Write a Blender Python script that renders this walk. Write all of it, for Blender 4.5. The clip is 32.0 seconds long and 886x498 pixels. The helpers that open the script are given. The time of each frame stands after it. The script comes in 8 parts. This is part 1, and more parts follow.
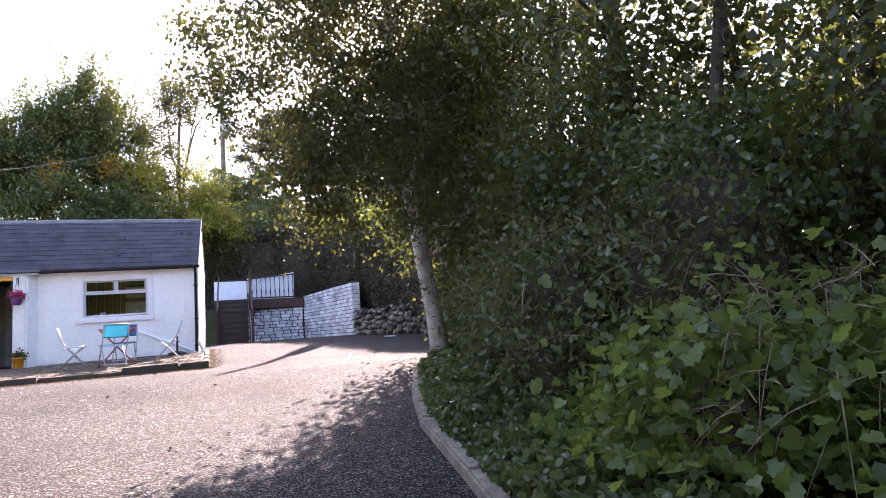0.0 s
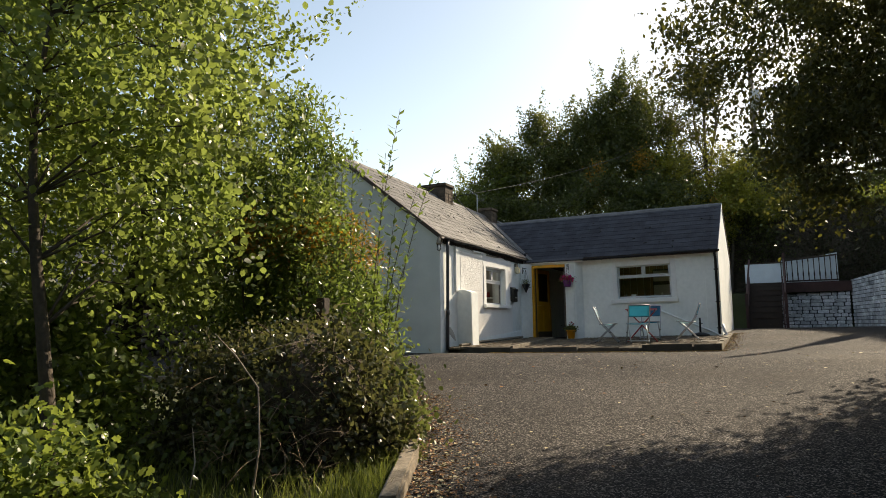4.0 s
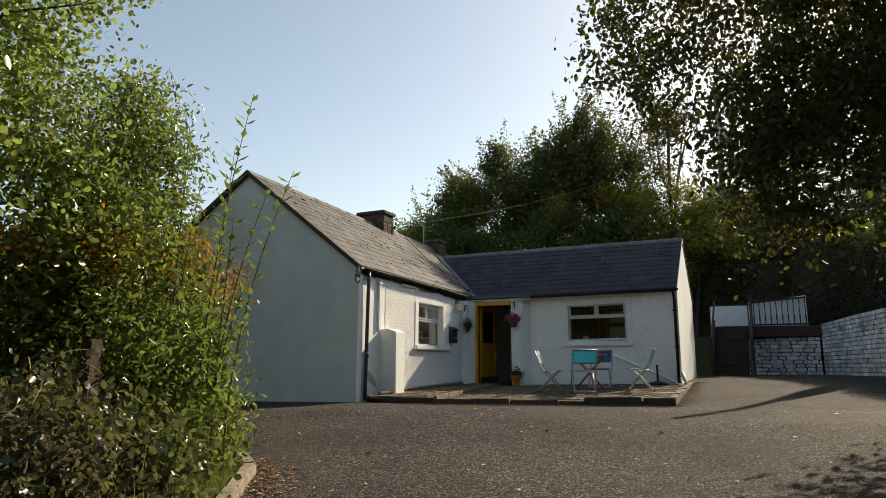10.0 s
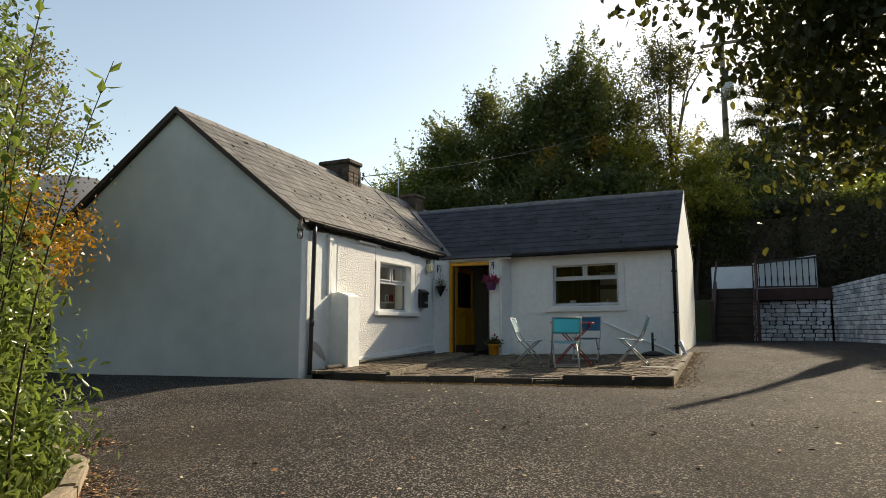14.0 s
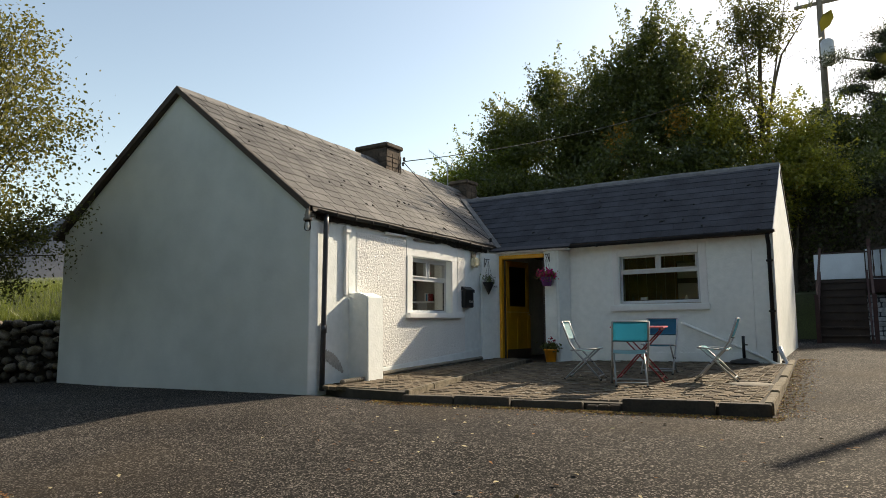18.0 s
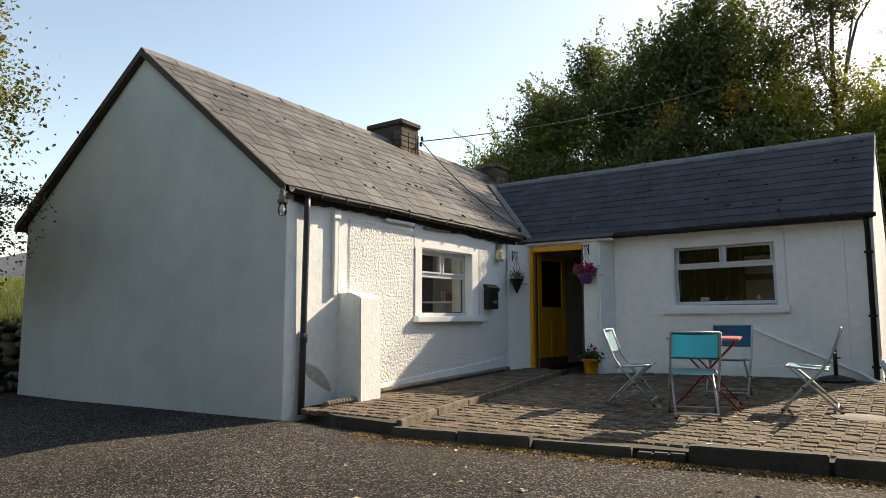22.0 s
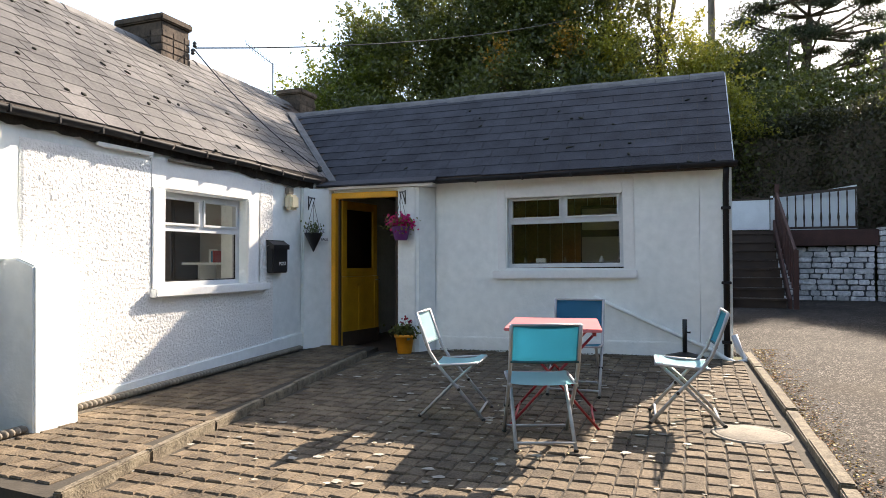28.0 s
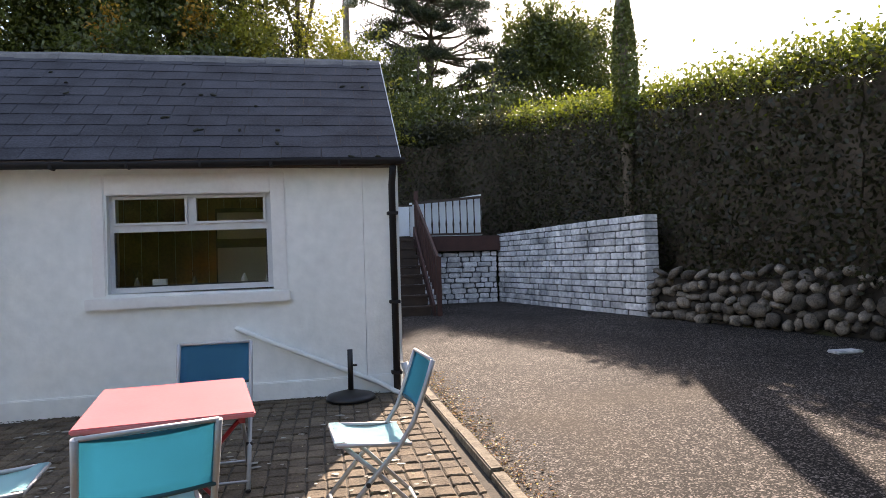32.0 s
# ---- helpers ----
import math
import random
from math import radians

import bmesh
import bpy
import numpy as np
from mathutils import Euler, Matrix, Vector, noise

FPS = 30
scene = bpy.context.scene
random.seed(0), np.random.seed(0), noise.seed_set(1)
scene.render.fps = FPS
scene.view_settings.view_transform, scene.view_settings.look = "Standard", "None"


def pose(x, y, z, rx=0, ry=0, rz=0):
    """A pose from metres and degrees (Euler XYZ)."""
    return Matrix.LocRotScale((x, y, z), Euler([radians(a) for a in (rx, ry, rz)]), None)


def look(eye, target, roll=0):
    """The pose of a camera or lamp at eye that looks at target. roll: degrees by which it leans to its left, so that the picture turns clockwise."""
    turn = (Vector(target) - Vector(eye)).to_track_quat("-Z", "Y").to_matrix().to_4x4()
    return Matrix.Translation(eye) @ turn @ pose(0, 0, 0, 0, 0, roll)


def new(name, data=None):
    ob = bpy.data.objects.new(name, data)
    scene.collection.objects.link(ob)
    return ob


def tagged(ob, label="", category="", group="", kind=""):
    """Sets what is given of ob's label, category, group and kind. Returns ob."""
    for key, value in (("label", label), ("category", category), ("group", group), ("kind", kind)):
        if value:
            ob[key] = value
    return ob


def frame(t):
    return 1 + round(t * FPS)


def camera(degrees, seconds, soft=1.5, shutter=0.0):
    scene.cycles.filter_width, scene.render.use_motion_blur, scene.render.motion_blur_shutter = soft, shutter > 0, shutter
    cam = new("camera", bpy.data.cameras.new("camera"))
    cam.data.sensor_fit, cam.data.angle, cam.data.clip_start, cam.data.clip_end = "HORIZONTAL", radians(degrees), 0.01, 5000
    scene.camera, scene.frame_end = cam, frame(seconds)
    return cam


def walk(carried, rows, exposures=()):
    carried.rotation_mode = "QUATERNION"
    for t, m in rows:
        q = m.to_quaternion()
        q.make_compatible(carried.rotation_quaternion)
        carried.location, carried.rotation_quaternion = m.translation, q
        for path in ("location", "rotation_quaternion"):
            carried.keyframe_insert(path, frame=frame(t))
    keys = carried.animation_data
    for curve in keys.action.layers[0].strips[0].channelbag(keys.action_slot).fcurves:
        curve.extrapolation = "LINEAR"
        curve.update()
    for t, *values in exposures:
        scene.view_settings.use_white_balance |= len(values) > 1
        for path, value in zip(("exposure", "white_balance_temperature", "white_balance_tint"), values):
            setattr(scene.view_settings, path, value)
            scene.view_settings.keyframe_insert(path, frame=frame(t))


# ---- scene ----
cam = camera(68.6, 32.0, soft=0.9)

PATH = [
    (0, (5.974, -17.203, 0.328), (6.587, -15.314, 0.565), -3.7),
    (0.5, (6.133, -17.415, 0.306), (6.439, -15.455, 0.558), -3.2),
    (1, (6.160, -17.501, 0.296), (6.131, -15.519, 0.563), -2.5),
    (1.5, (6.169, -17.536, 0.290), (5.767, -15.596, 0.566), -0.3),
    (2, (6.187, -17.580, 0.286), (5.595, -15.690, 0.564), -2.8),
    (2.5, (6.235, -17.693, 0.274), (5.327, -15.928, 0.523), -4.2),
    (4.5, (6.730, -17.675, 0.333), (5.828, -15.907, 0.580), 0.4),
    (5, (6.768, -17.681, 0.337), (5.950, -15.875, 0.597), 0),
    (5.5, (6.813, -17.650, 0.326), (6.071, -15.812, 0.588), -0.7),
    (6, (6.807, -17.566, 0.319), (6.092, -15.716, 0.573), -1.3),
    (6.5, (6.722, -17.379, 0.327), (6.041, -15.514, 0.566), -1.3),
    (7, (6.657, -17.171, 0.353), (5.997, -15.301, 0.610), -1.7),
    (7.5, (6.666, -16.888, 0.368), (5.993, -15.022, 0.617), -2.2),
    (8, (6.702, -16.637, 0.376), (5.928, -14.808, 0.609), -1.2),
    (8.5, (6.712, -16.379, 0.379), (5.914, -14.558, 0.594), -1.1),
    (9, (6.637, -16.122, 0.459), (5.841, -14.303, 0.702), -1.1),
    (9.5, (6.688, -15.822, 0.441), (5.909, -14.006, 0.750), -1.6),
    (10, (6.732, -15.609, 0.452), (5.875, -13.838, 0.809), 0.2),
    (10.5, (6.689, -15.365, 0.444), (5.829, -13.595, 0.803), 0.3),
    (11, (6.582, -15.161, 0.493), (5.785, -13.356, 0.820), 0.1),
    (11.5, (6.557, -14.936, 0.480), (5.810, -13.096, 0.717), -1.1),
    (12, (6.583, -14.615, 0.521), (5.781, -12.797, 0.752), -0.6),
    (12.5, (6.553, -14.392, 0.527), (5.712, -12.591, 0.747), 0.4),
    (13, (6.455, -14.163, 0.572), (5.614, -12.361, 0.792), 0.4),
    (13.5, (6.460, -13.906, 0.559), (5.628, -12.101, 0.785), -0),
    (14, (6.493, -13.635, 0.602), (5.632, -11.846, 0.842), 0.2),
    (14.5, (6.499, -13.415, 0.569), (5.620, -11.636, 0.814), 0.5),
    (16.5, (6.462, -12.469, 0.719), (5.479, -10.744, 0.957), 1.8),
    (17, (6.318, -12.277, 0.789), (5.306, -10.565, 1.000), 1.3),
    (17.5, (6.259, -12.068, 0.738), (5.241, -10.361, 0.958), 0.5),
    (18, (6.246, -11.754, 0.782), (5.175, -10.080, 1.001), -0.2),
    (18.5, (6.222, -11.516, 0.813), (5.118, -9.864, 1.047), 0.3),
    (19, (6.080, -11.242, 0.844), (4.976, -9.590, 1.076), 0.5),
    (19.5, (6.049, -11.020, 0.817), (4.956, -9.362, 1.055), 0.3),
    (20, (5.922, -10.769, 0.865), (4.880, -9.076, 1.085), -0.9),
    (20.5, (5.835, -10.583, 0.853), (4.767, -8.900, 1.018), -0.7),
    (21, (5.678, -10.424, 0.875), (4.615, -8.737, 1.024), -0.6),
    (21.5, (5.576, -10.220, 0.866), (4.554, -8.509, 1.025), -0.9),
    (22, (5.567, -10.010, 0.912), (4.388, -8.408, 1.117), -0),
    (22.5, (5.527, -9.859, 0.915), (4.314, -8.283, 1.132), 1),
    (23, (5.414, -9.748, 0.933), (4.275, -8.115, 1.128), 0.6),
    (23.5, (5.294, -9.650, 0.942), (4.288, -7.933, 1.135), -0.6),
    (24, (5.334, -9.432, 0.965), (4.350, -7.697, 1.112), -0.5),
    (24.5, (5.232, -9.216, 1.008), (4.236, -7.487, 1.138), 0.1),
    (26.5, (4.995, -8.434, 1.150), (4.027, -6.685, 1.207), -0.3),
    (27, (4.926, -8.251, 1.164), (3.943, -6.511, 1.233), 0.5),
    (27.5, (4.794, -8.019, 1.179), (3.923, -6.220, 1.247), 1),
    (28, (4.725, -7.783, 1.158), (4.003, -5.918, 1.195), -0.1),
    (28.5, (4.723, -7.511, 1.240), (4.041, -5.631, 1.277), -0.1),
    (29, (4.691, -7.327, 1.224), (4.027, -5.442, 1.318), 0.8),
    (29.5, (4.597, -7.136, 1.258), (4.134, -5.199, 1.447), 0.3),
    (30, (4.559, -6.899, 1.244), (4.186, -4.941, 1.404), -0.9),
    (30.5, (4.656, -6.661, 1.349), (4.530, -4.672, 1.518), 0.5),
    (31, (4.686, -6.524, 1.355), (4.954, -4.552, 1.560), 0.5),
    (31.5, (4.524, -6.261, 1.306), (4.966, -4.317, 1.466), -0.3),
    (32, (4.451, -6.060, 1.280), (4.800, -4.091, 1.316), -1.7),
]
EXPOSURES = [(0, 2.6, 6900, 34), (1.0, 1.7, 6900, 26), (2.0, 0.85, 7600, 13), (4.5, 0.72, 8500, 9), (7, 0.72, 8600, 11), (9, 0.6, 8700, 9), (11, 0.34, 8200, 8), (12, 0.7, 8300, 8), (13, 0.64, 8400, 8), (19, 0.7, 8200, 8), (21, 0.95, 8200, 11), (22, 0.88, 8100, 10), (23, 0.82, 8000, 10), (24, 1.0, 8000, 13), (26, 1.05, 7800, 13), (27, 1.18, 7700, 13), (28, 1.65, 7700, 14), (30, 2.05, 7900, 18), (31, 1.95, 7900, 22), (32, 1.7, 7800, 20)]
walk(cam, [(t, look(eye, target, roll)) for t, eye, target, roll in PATH], EXPOSURES)

# ==== place ====

# ---- world and sun ----
SUN_AZ, SUN_EL = radians(19.0), radians(33.0)
world = bpy.data.worlds.new("sky")
scene.world = world
world.use_nodes = True
wn = world.node_tree.nodes
sky = wn.new("ShaderNodeTexSky")
sky.sky_type, sky.sun_disc = "NISHITA", False
sky.sun_elevation, sky.sun_rotation = SUN_EL, SUN_AZ
sky.air_density, sky.dust_density, sky.ozone_density = 1.0, 0.7, 0.5
world.node_tree.links.new(sky.outputs[0], wn["Background"].inputs[0])
wn["Background"].inputs[1].default_value = 0.15
sun = new("sun", bpy.data.lights.new("sun", "SUN"))
sun.data.energy, sun.data.angle, sun.data.color = 4.7, radians(0.6), (1.0, 0.94, 0.86)
sun.matrix_world = look((math.sin(SUN_AZ) * math.cos(SUN_EL) * 60, math.cos(SUN_AZ) * math.cos(SUN_EL) * 60, math.sin(SUN_EL) * 60), (0, 0, 0))

# ---- materials ----
def material(name, base, rough=0.7, metal=0.0, vary=0.25, scale=8.0, fine=60.0, bump=0.2, bump_scale=None, tint=None,
             island=0.0, spec=0.5, detail=6.0, distance=0.01, object_random=0.0):
    """A surface whose colour varies at two scales, with fine relief; island or object_random vary it piece by piece."""
    m = bpy.data.materials.new(name)
    m.use_nodes = True
    nodes, link = m.node_tree.nodes, m.node_tree.links.new
    surf = nodes["Principled BSDF"]
    surf.inputs["Roughness"].default_value, surf.inputs["Metallic"].default_value = rough, metal
    surf.inputs["Specular IOR Level"].default_value = spec
    geo = nodes.new("ShaderNodeNewGeometry")
    at = geo.outputs["Position"]
    big, small = nodes.new("ShaderNodeTexNoise"), nodes.new("ShaderNodeTexNoise")
    for n, s in ((big, scale), (small, fine)):
        n.inputs["Scale"].default_value, n.inputs["Detail"].default_value = s, detail
        link(at, n.inputs["Vector"])
    mix = nodes.new("ShaderNodeMix")
    mix.data_type = "RGBA"
    dark = [c * (1 - vary) for c in base]
    light = [min(1, c * (1 + vary)) for c in (tint or base)]
    ramp = nodes.new("ShaderNodeMapRange")
    ramp.inputs["From Min"].default_value, ramp.inputs["From Max"].default_value = 0.32, 0.68
    blend = nodes.new("ShaderNodeMath")
    blend.operation = "MULTIPLY_ADD"
    link(small.outputs["Fac"], blend.inputs[0])
    blend.inputs[1].default_value = 0.45
    half = nodes.new("ShaderNodeMath")
    half.operation = "MULTIPLY"
    link(big.outputs["Fac"], half.inputs[0])
    half.inputs[1].default_value = 0.55
    link(half.outputs[0], blend.inputs[2])
    link(blend.outputs[0], ramp.inputs["Value"])
    link(ramp.outputs[0], mix.inputs["Factor"])
    mix.inputs[6].default_value, mix.inputs[7].default_value = (*dark, 1), (*light, 1)
    colour = mix.outputs[2]
    if island or object_random:
        hsv = nodes.new("ShaderNodeHueSaturation")
        grade = nodes.new("ShaderNodeMapRange")
        amount = island or object_random
        grade.inputs["To Min"].default_value, grade.inputs["To Max"].default_value = 1 - amount, 1 + amount
        if island:
            link(geo.outputs["Random Per Island"], grade.inputs["Value"])
        else:
            info = nodes.new("ShaderNodeObjectInfo")
            link(info.outputs["Random"], grade.inputs["Value"])
        link(grade.outputs[0], hsv.inputs["Value"])
        link(colour, hsv.inputs["Color"])
        colour = hsv.outputs[0]
    link(colour, surf.inputs["Base Color"])
    if bump:
        b = nodes.new("ShaderNodeBump")
        b.inputs["Strength"].default_value, b.inputs["Distance"].default_value = bump, distance
        if bump_scale:
            third = nodes.new("ShaderNodeTexNoise")
            third.inputs["Scale"].default_value, third.inputs["Detail"].default_value = bump_scale, 3
            link(at, third.inputs["Vector"])
            link(third.outputs["Fac"], b.inputs["Height"])
        else:
            link(small.outputs["Fac"], b.inputs["Height"])
        link(b.outputs[0], surf.inputs["Normal"])
    return m


def leaf_material(name, base, other, through_colour, spread=0.4, gloss=0.36, clear=0.4):
    """Leaves: each one its own shade, shiny above, and letting light through."""
    m = bpy.data.materials.new(name)
    m.use_nodes = True
    nodes, link = m.node_tree.nodes, m.node_tree.links.new
    surf = nodes["Principled BSDF"]
    surf.inputs["Roughness"].default_value = gloss
    geo = nodes.new("ShaderNodeNewGeometry")
    patch = nodes.new("ShaderNodeTexNoise")
    patch.inputs["Scale"].default_value = 0.9
    link(geo.outputs["Position"], patch.inputs["Vector"])
    add = nodes.new("ShaderNodeMath")
    add.operation = "MULTIPLY_ADD"
    link(geo.outputs["Random Per Island"], add.inputs[0])
    add.inputs[1].default_value = 0.5
    shift = nodes.new("ShaderNodeMath")
    shift.operation = "MULTIPLY_ADD"
    link(patch.outputs["Fac"], shift.inputs[0])
    shift.inputs[1].default_value, shift.inputs[2].default_value = 2.0, -0.75
    link(shift.outputs[0], add.inputs[2])
    mix = nodes.new("ShaderNodeMix")
    mix.data_type, mix.clamp_factor = "RGBA", True
    link(add.outputs[0], mix.inputs["Factor"])
    mix.inputs[6].default_value, mix.inputs[7].default_value = (*base, 1), (*other, 1)
    hsv = nodes.new("ShaderNodeHueSaturation")
    grade = nodes.new("ShaderNodeMapRange")
    grade.inputs["To Min"].default_value, grade.inputs["To Max"].default_value = 1 - spread, 1 + spread
    link(geo.outputs["Random Per Island"], grade.inputs["Value"])
    link(grade.outputs[0], hsv.inputs["Value"])
    link(mix.outputs[2], hsv.inputs["Color"])
    link(hsv.outputs[0], surf.inputs["Base Color"])
    glow = nodes.new("ShaderNodeBsdfTranslucent")
    tint = nodes.new("ShaderNodeMix")
    tint.data_type = "RGBA"
    tint.inputs["Factor"].default_value = 0.5
    link(hsv.outputs[0], tint.inputs[6])
    tint.inputs[7].default_value = (*through_colour, 1)
    link(tint.outputs[2], glow.inputs["Color"])
    both = nodes.new("ShaderNodeMixShader")
    both.inputs[0].default_value = clear
    link(surf.outputs[0], both.inputs[1])
    link(glow.outputs[0], both.inputs[2])
    link(both.outputs[0], nodes["Material Output"].inputs["Surface"])
    return m



def tarmac_material():
    """Worn tarmac: stone chips of many shades, brown stains and a rough relief."""
    m = material("tarmac", (0.027, 0.0235, 0.0215), 0.9, vary=0.36, scale=0.7, fine=11, bump=0.0, tint=(0.042, 0.037, 0.033), spec=0.16)
    nodes, link = m.node_tree.nodes, m.node_tree.links.new
    surf = nodes["Principled BSDF"]
    ground = surf.inputs["Base Color"].links[0].from_socket
    geo = nodes.new("ShaderNodeNewGeometry")
    chips = nodes.new("ShaderNodeTexVoronoi")
    chips.inputs["Scale"].default_value = 100.0
    link(geo.outputs["Position"], chips.inputs["Vector"])
    grey = nodes.new("ShaderNodeSeparateColor")
    link(chips.outputs["Color"], grey.inputs[0])
    power = nodes.new("ShaderNodeMath")
    power.operation = "POWER"
    link(grey.outputs[0], power.inputs[0])
    power.inputs[1].default_value = 5.0
    spread = nodes.new("ShaderNodeMapRange")
    spread.inputs["To Min"].default_value, spread.inputs["To Max"].default_value = 0.25, 7.0
    link(power.outputs[0], spread.inputs["Value"])
    shade = nodes.new("ShaderNodeHueSaturation")
    link(ground, shade.inputs["Color"])
    link(spread.outputs[0], shade.inputs["Value"])
    stain = nodes.new("ShaderNodeTexNoise")
    stain.inputs["Scale"].default_value, stain.inputs["Detail"].default_value = 0.45, 8
    link(geo.outputs["Position"], stain.inputs["Vector"])
    mask = nodes.new("ShaderNodeMapRange")
    mask.inputs["From Min"].default_value, mask.inputs["From Max"].default_value = 0.52, 0.72
    mask.inputs["To Max"].default_value = 0.5
    link(stain.outputs["Fac"], mask.inputs["Value"])
    brown = nodes.new("ShaderNodeMix")
    brown.data_type = "RGBA"
    link(mask.outputs[0], brown.inputs["Factor"])
    link(shade.outputs[0], brown.inputs[6])
    brown.inputs[7].default_value = (0.06, 0.045, 0.03, 1)
    link(brown.outputs[2], surf.inputs["Base Color"])
    b = nodes.new("ShaderNodeBump")
    b.inputs["Strength"].default_value, b.inputs["Distance"].default_value = 0.9, 0.008
    link(grey.outputs[1], b.inputs["Height"])
    link(b.outputs[0], surf.inputs["Normal"])
    return m



def sling(name, base):
    """Woven sling cloth, which lets some of the sun through."""
    m = material(name, base, 0.75, vary=0.06, scale=6, fine=400, bump=0.25, distance=0.002)
    nodes, link = m.node_tree.nodes, m.node_tree.links.new
    surf = nodes["Principled BSDF"]
    thin, both = nodes.new("ShaderNodeBsdfTranslucent"), nodes.new("ShaderNodeMixShader")
    link(surf.inputs["Base Color"].links[0].from_socket, thin.inputs["Color"])
    both.inputs[0].default_value = 0.32
    link(surf.outputs[0], both.inputs[1])
    link(thin.outputs[0], both.inputs[2])
    link(both.outputs[0], nodes["Material Output"].inputs["Surface"])
    return m


